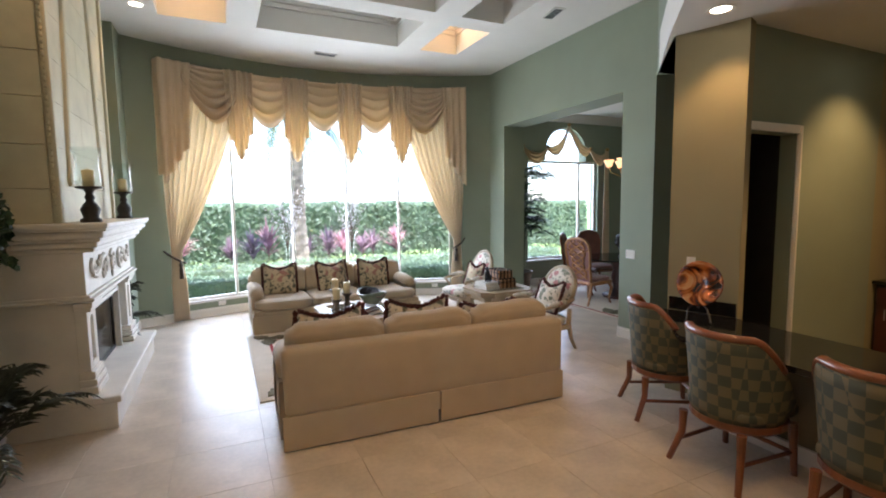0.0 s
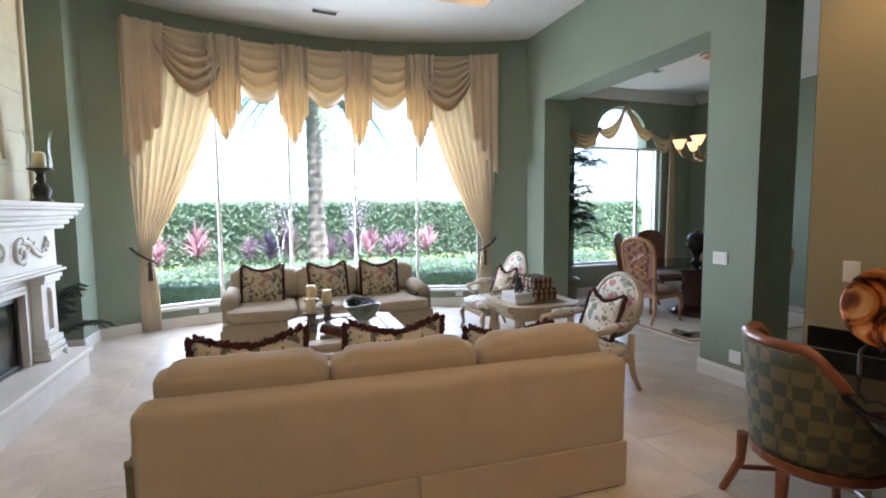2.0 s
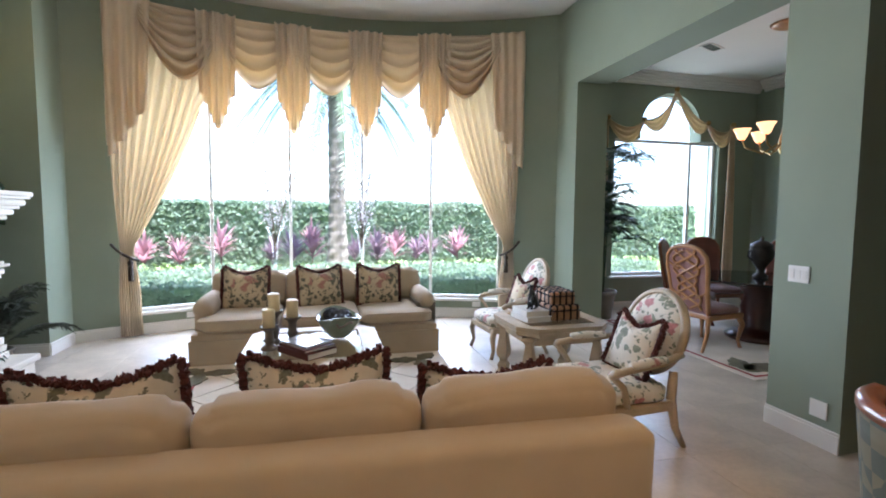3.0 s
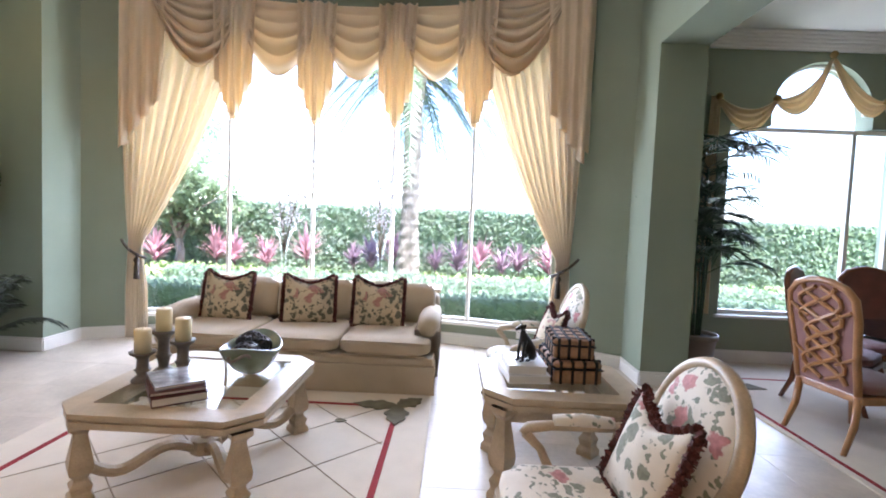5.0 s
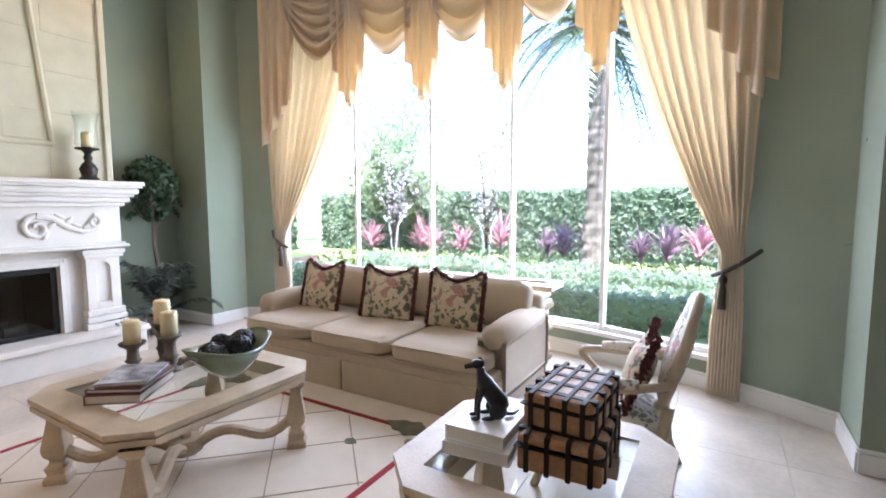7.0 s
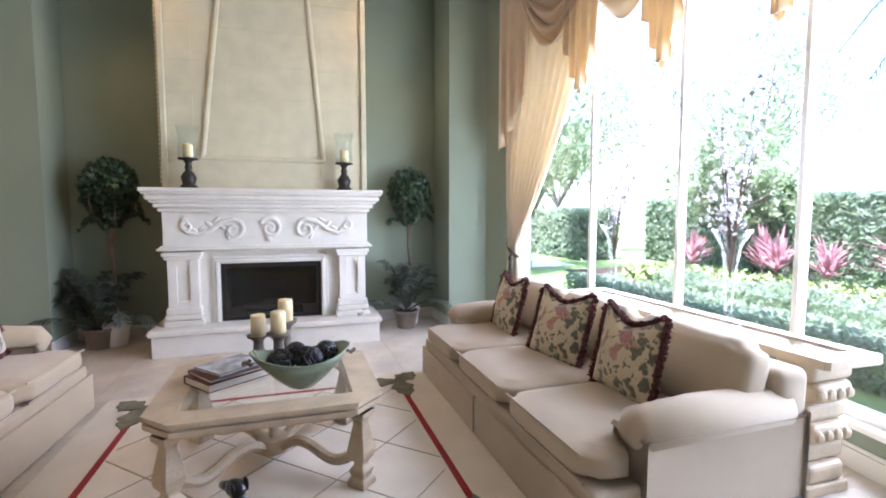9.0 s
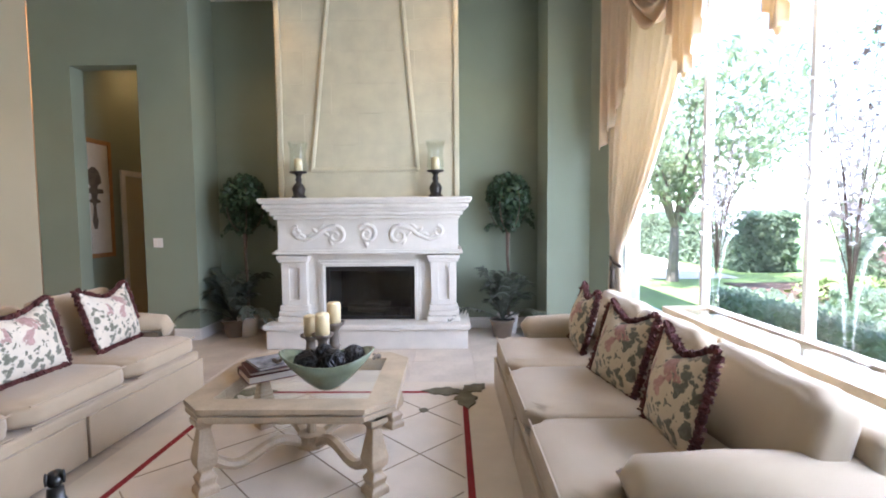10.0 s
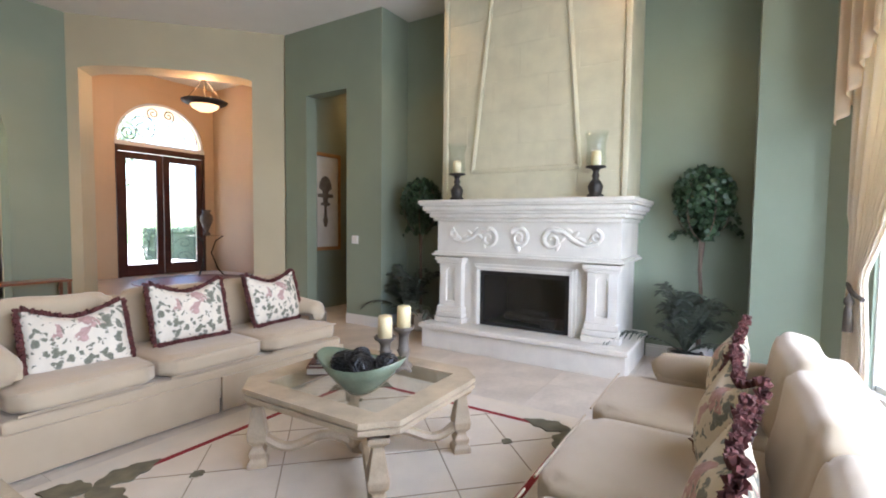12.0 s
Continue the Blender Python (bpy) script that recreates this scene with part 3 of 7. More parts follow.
def sofa(m, label, deep=0.0, name="sofa"):
    """Three-seat sofa with T cushions, low roll arms, loose back cushions and a kick-pleat skirt; its front looks to +y."""
    top = empty(name, m, label, "sofa", "sofas round the coffee table")
    L, fab = 2.62, M["sofa"]
    part("base", bm_box(-L / 2 + 0.03, -0.50 - deep, 0.10, L / 2 - 0.03, 0.46, 0.33, 0.02), fab, top)
    for side in (-1, 1):                                    # skirt with kick pleats, in two halves
        for y in (0.472, -0.508 - deep):
            for k in (-1, 1):
                x0, x1 = sorted((k * 0.012, k * (L / 2 - 0.012)))
                if side == 1:
                    part("skirt", bm_box(x0, y - 0.012, 0.012, x1, y + 0.012, 0.265, 0.006), fab, top)
        part("side_skirt", bm_box(side * (L / 2 - 0.03) - 0.012, -0.48 - deep, 0.012, side * (L / 2 - 0.03) + 0.012, 0.45, 0.265, 0.006), fab, top)
    bm = bm_box(-L / 2 + 0.02, -0.52 - deep, 0.24, L / 2 - 0.02, -0.32 - deep, 0.745, 0.05, 3)
    for v in bm.verts:
        v.co.y -= 0.05 * max(0, v.co.z - 0.45)
        v.co.z += 0.012 * math.sin(v.co.x * 3)
    part("back", bm, fab, top, smooth=True)
    for side in (-1, 1):
        bm = bm_box(side * (L / 2 - 0.2), -0.50 - deep, 0.12, side * (L / 2 - 0.014), 0.23, 0.53, 0.02)
        bm_tube([(side * (L / 2 - 0.10), -0.42 - deep, 0.55), (side * (L / 2 - 0.10), -0.1, 0.555), (side * (L / 2 - 0.10), 0.20, 0.54), (side * (L / 2 - 0.10), 0.25, 0.52)], [0.105, 0.11, 0.105, 0.06], 16, bm)
        part("arm", bm, fab, top, smooth=True)
    for k in (-1, 0, 1):
        w = (L - 0.10) / 3 - 0.006
        x = k * (L - 0.10) / 3
        bm = bm_cushion(w if k == 0 else w - 0.02, 0.74 + deep, 0.165, 0.84, 12, 6)
        bm.transform(pose(x, 0.11 - deep / 2, 0.405))
        if k:                                               # back part of an outer cushion is narrower, clear of the arm
            for v in bm.verts:
                if v.co.y < 0.24 and abs(v.co.x) > L / 2 - 0.21:
                    v.co.x = math.copysign(L / 2 - 0.21, v.co.x)
        seat = part("seat_cushion", bm, fab, top, smooth=True)
        yf = max(v.co.y for v in seat.data.vertices)
        for z in (0.345, 0.462):
            part("welt", bm_tube([(x + (w / 2 - 0.05) * (i / 4 - 1), yf - 0.012, z) for i in range(9)], 0.0065, 6), fab, seat)
        w = (L - 0.12) / 3
        bm = bm_cushion(w - 0.004, 0.45, 0.22, 0.66, 12, 8, m=pose(k * w, -0.25 - deep, 0.655, 101, 0, 0))
        for v in bm.verts:
            v.co.z += 0.014 * noise.noise(v.co * 5)
            v.co.y += 0.022 * noise.noise(v.co * 4 + Vector((3, k, 0)))
        part("back_cushion", bm, fab, top, smooth=True)
    return top


def pillow(m, size, material, label, thick=0.17, fringe="fringe", group="throw pillows"):
    """Square throw pillow with a tasselled fringe; stands in the xz plane, face to +y."""
    w, h = size
    top = empty("throw_pillow", m, label, "pillow", group)
    bm = bm_cushion(w, h, thick, 0.10, 14, 2.4)
    for v in bm.verts:
        dip = max(0, v.co.y / (h / 2)) ** 2 * 0.085 * (1 - min(1, abs(v.co.x) / (w * 0.46)) ** 1.5)
        v.co.y -= dip
        v.co.z += 0.006 * noise.noise(v.co * 14)
    bm.transform(pose(0, 0, 0, 90, 0, 0))
    part("cover", bm, M[material], top, smooth=True)
    rnd = random.Random(7)
    bm = bmesh.new()
    line = []
    for k in range(4):
        for i in range(40):
            u = -1 + 2 * i / 40
            x, z = ((u, -1), (1, u), (-u, 1), (-1, -u))[k]
            line.append((x, z))
    for x, z in line:
        px, pz = x * w / 2 * 0.985, z * h / 2 * 0.985
        if z > 0.5:
            pz -= (z ** 2) * 0.085 * (1 - min(1, abs(px) / (w * 0.46)) ** 1.5)
        for q in range(6):
            out = Vector((x if abs(x) > 0.97 else 0, rnd.uniform(-0.8, 0.8), z if abs(z) > 0.97 else 0)).normalized()
            base = Vector((px + rnd.uniform(-.006, .006), rnd.uniform(-.01, .01), pz + rnd.uniform(-.006, .006)))
            tip = base + out * rnd.uniform(0.020, 0.032)
            side = Vector((rnd.uniform(-1, 1), rnd.uniform(-1, 1), rnd.uniform(-1, 1))).normalized() * 0.009
            up = out.cross(side).normalized() * 0.009
            vs = [bm.verts.new(base + side), bm.verts.new(base - side * 0.5 + up), bm.verts.new(base - side * 0.5 - up), bm.verts.new(tip + side), bm.verts.new(tip - side * 0.5 + up), bm.verts.new(tip - side * 0.5 - up)]
            for f in ((0, 1, 2), (3, 5, 4), (0, 3, 4, 1), (1, 4, 5, 2), (2, 5, 3, 0)):
                bm.faces.new([vs[i] for i in f])
    part("fringe", bm, M[fringe], top, "burgundy tasselled fringe")
    return top


# ---- fireplace ----


def fireplace():
    top = empty("fireplace", pose(0, 0, 0), "white carved limestone fireplace with a tall cast stone overmantel", "fireplace")
    Y0, Y1, F = 4.89, 7.21, -0.64
    mid = (Y0 + Y1) / 2
    W, S = M["stone_white"], M["stone"]
    bm = bm_box(XALC, Y0 + 0.03, 0, F - 0.02, Y1 - 0.03, 0.218, 0.006)
    part("hearth_base", bm, W, top)
    part("hearth_slab", bm_box(XALC, Y0, 0.220, F + 0.015, Y1, 0.278, 0.014), W, top)
    bx = -0.93
    fy0, fy1, fz0, fz1 = 5.53, 6.57, 0.280, 0.905
    # surround in four pieces round the fire opening
    part("surround", bm_box(XALC, Y0 + 0.16, 0.280, bx, fy0, 1.06, 0.001), W, top)
    part("surround", bm_box(XALC, fy1, 0.280, bx, Y1 - 0.16, 1.06, 0.001), W, top)
    part("lintel", bm_box(XALC, fy0, fz1, bx, fy1, 1.06, 0.001), W, top)
    bm = bmesh.new()
    for k, (g, p) in enumerate(((0.075, 0.03), (0.04, 0.045))):
        bm_box(bx, fy0 - g, fz0, bx + p, fy0 - g + 0.035, fz1 + g, 0.006, bm=bm)
        bm_box(bx, fy1 + g - 0.035, fz0, bx + p, fy1 + g, fz1 + g, 0.006, bm=bm)
        bm_box(bx, fy0 - g + 0.035, fz1 + g - 0.035, bx + p, fy1 + g - 0.035, fz1 + g, 0.006, bm=bm)
    part("opening_moulding", bm, W, top)
    bm = bm_box(XALC + 0.02, fy0, fz0, XALC + 0.05, fy1, fz1)
    bm_box(XALC + 0.05, fy0, fz0, bx - 0.03, fy0 + 0.02, fz1, bm=bm)
    bm_box(XALC + 0.05, fy1 - 0.02, fz0, bx - 0.03, fy1, fz1, bm=bm)
    bm_box(XALC + 0.05, fy0, fz1 - 0.02, bx - 0.03, fy1, fz1, bm=bm)
    bm_box(XALC + 0.05, fy0, fz0, bx - 0.03, fy1, fz0 + 0.015, bm=bm)
    part("firebox", bm, M["firebox"], top, "black firebox")
    bm = bmesh.new()
    bm_box(bx - 0.035, fy0 + 0.002, fz0 + 0.002, bx - 0.01, fy0 + 0.05, fz1 - 0.002, 0.003, bm=bm)
    bm_box(bx - 0.035, fy1 - 0.05, fz0 + 0.002, bx - 0.01, fy1 - 0.002, fz1 - 0.002, 0.003, bm=bm)
    bm_box(bx - 0.035, fy0 + 0.05, fz1 - 0.05, bx - 0.01, fy1 - 0.05, fz1 - 0.002, 0.003, bm=bm)
    bm_box(bx - 0.035, fy0 + 0.05, fz0 + 0.002, bx - 0.01, fy1 - 0.05, fz0 + 0.04, 0.003, bm=bm)
    part("door_frame", bm, M["black"], top, "black metal door frame")
    pane = part("glass_door", bm_box(bx - 0.026, fy0 + 0.05, fz0 + 0.04, bx - 0.02, fy1 - 0.05, fz1 - 0.05), M["glass"], top)
    for i, (dy, r) in enumerate(((-0.15, 0.045), (0.0, 0.05), (0.14, 0.04), (0.05, 0.04))):
        part("log", bm_tube([(bx - 0.28, mid + dy - 0.16, 0.365 + 0.05 * (i == 3)), (bx - 0.25, mid + dy + 0.16, 0.355 + 0.06 * (i == 3))], r, 10), M["iron"], top)
    part("log_holder", bm_box(bx - 0.2, mid + 0.15, 0.296, bx - 0.14, mid + 0.32, 0.39, 0.01), M["black"], top)
    # pilasters
    for y in (Y0 + 0.30, Y1 - 0.30):
        pil = part("pilaster", bm_box(bx, y - 0.158, 0.280, bx + 0.10, y + 0.158, 0.47, 0.010), W, top)
        for i, (w, z0, z1) in enumerate(((0.185, 0.280, 0.34), (0.175, 0.35, 0.40), (0.165, 0.405, 0.465), (0.17, 0.965, 1.0), (0.185, 1.0, 1.045))):
            part("base_moulding" if i < 3 else "capital_moulding", bm_box(bx, y - w, z0, bx + 0.10 + (w - 0.15), y + w, z1, 0.008), W, pil)
        bm = bm_box(bx, y - 0.145, 0.47, bx + 0.085, y - 0.06, 0.965, 0.004)
        bm_box(bx, y + 0.06, 0.47, bx + 0.085, y + 0.145, 0.965, 0.004, bm=bm)
        bm_box(bx, y - 0.06, 0.47, bx + 0.085, y + 0.06, 0.53, 0.003, bm=bm)
        bm_box(bx, y - 0.06, 0.53, bx + 0.055, y + 0.06, 0.965, 0.0, bm=bm)
        for i in range(8):                                  # arched head of the sunk panel
            a0, a1 = math.pi * i / 8, math.pi * (i + 1) / 8
            c = [(y - 0.06 * math.cos(a0), 0.86 + 0.06 * math.sin(a0)), (y - 0.06 * math.cos(a1), 0.86 + 0.06 * math.sin(a1))]
            vs = [bm.verts.new((bx + x, yy, zz)) for x in (0.055, 0.085) for yy, zz in (c[0], c[1], (c[1][0], 0.965), (c[0][0], 0.965))]
            for f in ((0, 1, 2, 3), (4, 5, 6, 7), (0, 1, 5, 4)):
                bm.faces.new([vs[q] for q in f])
        part("sunk_panel", bm, W, pil)
    # frieze
    part("frieze", bm_box(XALC, Y0 + 0.13, 1.105, bx + 0.10, Y1 - 0.13, 1.457, 0.006), W, top)
    bm = bm_box(XALC, Y0 + 0.08, 1.06, bx + 0.16, Y1 - 0.08, 1.085, 0.008)
    bm_box(XALC, Y0 + 0.10, 1.083, bx + 0.13, Y1 - 0.10, 1.107, 0.008, bm=bm)
    part("architrave", bm, W, top)
    # carved scrolls on the frieze: rows of acanthus spirals
    fx = bx + 0.10

    def scroll(cy, cz, r, turns, flip, lead):
        pts, rad = [], []
        for i in range(26):
            t = i / 25
            a = lead + flip * turns * 2 * math.pi * t
            rr = r * (1 - 0.82 * t)
            pts.append((fx + 0.004 + 0.012 * t, cy + rr * math.cos(a), cz + rr * math.sin(a)))
            rad.append(0.026 * (1 - 0.45 * t))
        return bm_tube(pts, rad, 8, flat=0.9)

    def stem(pts, r0, r1):
        out, rad = [], []
        for i in range(15):
            t = i / 14 * (len(pts) - 1)
            k = min(int(t), len(pts) - 2)
            f = t - k
            f = f * f * (3 - 2 * f)
            out.append((fx + 0.008, pts[k][0] * (1 - f) + pts[k + 1][0] * f, pts[k][1] * (1 - f) + pts[k + 1][1] * f))
            rad.append(r0 + (r1 - r0) * i / 14)
        return bm_tube(out, rad, 8, flat=0.9)

    def petal(y, z, ry, rz, tilt):
        return bm_spheroid(0, 0, 0, 0.02, ry, rz, 10, 6, m=pose(fx + 0.004, y, z, tilt, 0, 0))

    bm = scroll(mid, 1.285, 0.115, 1.5, -1, 2.6)
    join(bm, petal(mid, 1.285, 0.045, 0.05, 0))
    join(bm, petal(mid - 0.02, 1.18, 0.03, 0.05, 15))
    part("medallion", bm, W, top, "carved medallion")
    for s in (-1, 1):
        bm = scroll(mid + s * 0.36, 1.27, 0.105, 1.25, s, math.pi / 2)
        join(bm, scroll(mid + s * 0.80, 1.31, 0.06, 1.2, -s, math.pi / 2 if s > 0 else math.pi / 2))
        join(bm, stem([(mid + s * 0.36, 1.375), (mid + s * 0.48, 1.35), (mid + s * 0.58, 1.27), (mid + s * 0.70, 1.22), (mid + s * 0.82, 1.25)], 0.030, 0.018))
        for dy, z, tilt in ((0.47, 1.29, 35), (0.53, 1.37, -30), (0.60, 1.33, 40), (0.66, 1.28, -20), (0.74, 1.27, 30), (0.42, 1.20, 60)):
            join(bm, petal(mid + s * dy, z, 0.045, 0.02, s * tilt))
        part("acanthus_scroll", bm, W, top, "carved acanthus scroll")
    # mantel: stepped cornice
    for z0, z1, out, bv in ((1.455, 1.495, 0.04, 0.012), (1.495, 1.545, 0.075, 0.018), (1.545, 1.57, 0.10, 0.006), (1.57, 1.63, 0.135, 0.024), (1.63, 1.65, 0.155, 0.006), (1.65, 1.692, 0.17, 0.012)):
        part("mantel_shelf" if z0 > 1.64 else "cornice_moulding", bm_box(XALC, Y0 + 0.15 - out, z0, F - 0.155 + out, Y1 - 0.15 + out, z1, bv), W, top)
    # overmantel: stone blocks between corner strips, with a tapering raised frame
    cx, y0, y1 = -0.97, 5.02, 7.09
    part("overmantel_core", bm_box(XALC, y0 + 0.01, 1.694, cx - 0.005, y1 - 0.01, CEIL), S, top)
    z, row = 1.694, 0
    heights = (0.27, 0.34, 0.36, 0.34, 0.36, 0.34, 0.36, 0.3)
    for h in heights:
        z1 = min(z + h, CEIL)
        cuts = [y0, y0 + 0.62, y0 + 1.26, y1] if row % 2 else [y0, y0 + 0.30, y0 + 0.94, y0 + 1.58, y1]
        for a, b in zip(cuts, cuts[1:]):
            part("stone_block", bm_box(cx - 0.02, a + 0.0006, z + 0.0006, cx + random.uniform(-0.0006, 0.0006), b - 0.0006, z1 - 0.0006, 0.0014, 1), S, top)
        part("stone_block", bm_box(XALC, y0 - 0.012, z + 0.002, cx - 0.03, y0 + 0.009, z1 - 0.002, 0.004, 1), S, top)
        z, row = z1, row + 1
    for y in (y0 - 0.01, y1 - 0.05):
        part("corner_strip", bm_box(cx - 0.01, y, 1.694, cx + 0.03, y + 0.06, CEIL, 0.012), S, top)
    bm = bmesh.new()
    for i in range(52):
        bm_box(cx - 0.02, y0 - 0.030, 1.75 + i * 0.047, cx + 0.005, y0 - 0.006, 1.75 + i * 0.047 + 0.034, 0.006, 1, bm=bm)
    part("rope_moulding", bm, S, top)
    zb, zt = 2.024, CEIL - 0.12
    b0, b1, t0, t1 = 5.395, 6.62, 5.64, 6.445

    def rod(p, q, w=0.028):
        return bm_tube([(cx, *p), (cx, *q)], w, 8)

    for p, q in (((b0, zb), (t0, zt)), ((b1, zb), (t1, zt)), ((b0 - 0.01, zb), (b1 + 0.01, zb)), ((t0, zt), (t1, zt))):
        part("raised_moulding", rod(p, q), S, top)
    return top


fireplace()


def hurricane(x, y, z, s=1.0):
    top = empty("hurricane_candlestick", pose(x, y, z) @ Matrix.Diagonal((1.28, 1.28, 1.28, 1)), "dark carved candlestick with an ivory candle in a clear glass hurricane", "candlestick", "candlesticks on the mantel")
    part("base", bm_lathe([(0.0, 0), (0.062, 0), (0.062, 0.02), (0.045, 0.03), (0.052, 0.06), (0.058, 0.085), (0.04, 0.12), (0.022, 0.14), (0.03, 0.165), (0.02, 0.19), (0.035, 0.215), (0.075, 0.225), (0.075, 0.235), (0, 0.235)], 16), M["iron"], top, smooth=True)
    part("candle", bm_lathe([(0, 0.236), (0.036, 0.236), (0.036, 0.335), (0.03, 0.345), (0.008, 0.34), (0.006, 0.355), (0, 0.356)], 14), M["wax"], top, smooth=True)
    g = part("glass_chimney", bm_lathe([(0.060, 0.237), (0.072, 0.27), (0.066, 0.33), (0.062, 0.40), (0.082, 0.49), (0.085, 0.49), (0.066, 0.40), (0.070, 0.33), (0.076, 0.27), (0.064, 0.237)], 20), M["glass"], top, smooth=True)
    g.visible_shadow = False


hurricane(-0.81, 5.285, 1.693)
hurricane(-0.81, 6.83, 1.693)

# ---- sofas and pillows ----
sofa(pose(1.775, 4.322, 0, 0, 0, -2.25) @ Matrix.Diagonal((0.95, 1.0, 1.03, 1)), "beige twill three-seat sofa with its back to the entry")
sofa(pose(1.78, 7.848, 0, 0, 0, 180) @ Matrix.Diagonal((0.975, 1.0, 0.97, 1)), "beige twill three-seat sofa below the bow window", 0.18)
for x, tilt, turn in ((0.96, 14, 176), (1.77, 17, 190), (2.45, 12, 178)):
    pillow(pose(x, 8.0, 0.685, tilt, 0, turn), (0.48, 0.46), "pillow", "gold rose tapestry pillow with burgundy fringe on the window sofa")
for x, z, tilt, turn in ((0.98, 0.735, 17, 5), (1.78, 0.735, 16, -3), (2.52, 0.66, 24, -5)):
    pillow(pose(x, 4.385, z, tilt, 0, turn), (0.56, 0.44), "pillow_light", "ivory rose linen pillow with burgundy fringe on the sofa")

# ---- tables ----


def octagon(x0, y0, x1, y1, c):
    return [(x0 + c, y0), (x1 - c, y0), (x1, y0 + c), (x1, y1 - c), (x1 - c, y1), (x0 + c, y1), (x0, y1 - c), (x0, y0 + c)]


def ring_prism(outer, inner, z0, z1):
    """Frame between two plan polygons with equal corner counts."""
    b = bmesh.new()
    n = len(outer)
    vs = [[b.verts.new((x, y, z)) for x, y in poly] for poly, z in ((outer, z0), (outer, z1), (inner, z1), (inner, z0))]
    for a, c in zip(vs, vs[1:] + vs[:1]):
        for i in range(n):
            j = (i + 1) % n
            b.faces.new((a[i], a[j], c[j], c[i]))
    return b


def limed_table(name, m, lx, ly, h, c, rail, label, curvy):
    top = empty(name, m, label, "table")
    x, y = lx / 2, ly / 2
    W = M["limed"]
    bm = bmesh.new()
    ox, oy = x - rail, y - rail
    inner = octagon(-ox, -oy, ox, oy, 0.004)
    for g, z0, z1 in ((0.0, h - 0.025, h), (-0.014, h - 0.040, h - 0.025), (-0.004, h - 0.065, h - 0.040), (-0.03, h - 0.085, h - 0.065)):
        join(bm, ring_prism(octagon(-x - g, -y - g, x + g, y + g, c), inner, z0, z1))
    part("tabletop_frame", bm, W, top)
    part("glass_top", bm_box(-ox, -oy, h - 0.016, ox, oy, h - 0.006), M["glass"], top).visible_shadow = False
    prof = [(0.062, 0), (0.062, 0.03), (0.045, 0.05), (0.055, 0.085), (0.034, 0.11), (0.034, 0.125), (0.056, 0.15), (0.062, 0.19), (0.046, 0.27), (0.034, 0.33), (0.034, 0.35), (0.060, 0.375), (0.060, 0.40)]
    k = (h - 0.085) / 0.40
    px, py = x - c * 0.82, y - c * 0.82
    for sx in (-1, 1):
        for sy in (-1, 1):
            b = bm_lathe([(r * 1.25, z * k) for r, z in prof], 4)
            b.transform(pose(sx * px, sy * py, 0, 0, 0, 0))
            bmesh.ops.bevel(b, geom=list(b.edges), offset=0.004, segments=1, affect="EDGES")
            part("leg", b, W, top)
    if curvy:
        part("hub", bm_lathe([(0.0, 0.06), (0.085, 0.06), (0.10, 0.10), (0.085, 0.14), (0.03, 0.145), (0.025, 0.23), (0, 0.235)], 8), W, top)
        for sx in (-1, 1):
            for sy in (-1, 1):
                pts = []
                for i in range(13):
                    t = i / 12
                    pts.append((sx * px * (0.12 + 0.86 * t), sy * py * (0.12 + 0.86 * t), 0.10 + 0.09 * t * t + 0.05 * math.sin(t * 2 * math.pi)))
                part("stretcher", bm_tube(pts, 0.030, 8, flat=1.2), W, top)
    else:
        part("apron", ring_prism(octagon(-px, -py, px, py, 0.02), octagon(-px + 0.03, -py + 0.03, px - 0.03, py - 0.03, 0.02), h - 0.17, h - 0.085), W, top)
    return top


limed_table("coffee_table", pose(1.735, 6.14, 0.013), 1.03, 1.13, 0.49, 0.14, 0.15, "limed oak coffee table with glass top and scrolled stretcher", True)
limed_table("end_table", pose(3.78, 6.20, 0), 0.86, 0.80, 0.60, 0.14, 0.13, "limed oak end table with an inset glass top", False)
TT, ET = 0.504, 0.601


def candlestick(x, y, h, ch):
    top = empty("pillar_candlestick", pose(x, y, TT), "turned grey-brown candlestick holding an ivory pillar candle", "candlestick", "candlesticks on the coffee table")
    part("stick", bm_lathe([(0, 0), (0.058, 0), (0.060, 0.012), (0.042, 0.03), (0.028, 0.04), (0.036, h * 0.35), (0.045, h * 0.40), (0.034, h * 0.45), (0.030, h * 0.75), (0.040, h * 0.84), (0.066, h * 0.93), (0.070, h), (0.050, h - 0.006), (0, h - 0.006)], 18), M["pewter"], top, smooth=True)
    part("candle", bm_lathe([(0, h - 0.006), (0.045, h - 0.006), (0.045, h + ch - 0.012), (0.040, h + ch), (0.02, h + ch - 0.004), (0.003, h + ch), (0.003, h + ch + 0.012), (0, h + ch + 0.012)], 16), M["wax"], top, smooth=True)


candlestick(1.41, 6.05, 0.175, 0.13)
candlestick(1.43, 6.215, 0.265, 0.13)
candlestick(1.57, 6.175, 0.22, 0.13)


def book(m, w, d, h, cover, label):
    top = empty("book", m, label, "book")
    part("page_block", bm_box(-w / 2 + 0.006, -d / 2 + 0.006, 0.004, w / 2 - 0.006, d / 2 - 0.004, h - 0.004), M["paper"], top)
    part("cover", bm_box(-w / 2, -d / 2, 0, w / 2, d / 2, 0.004), M[cover], top)
    part("cover", bm_box(-w / 2, -d / 2, h - 0.004, w / 2, d / 2, h), M[cover], top)
    part("spine", bm_box(-w / 2, d / 2 - 0.004, 0.004, w / 2, d / 2, h - 0.004), M[cover], top)
    return top


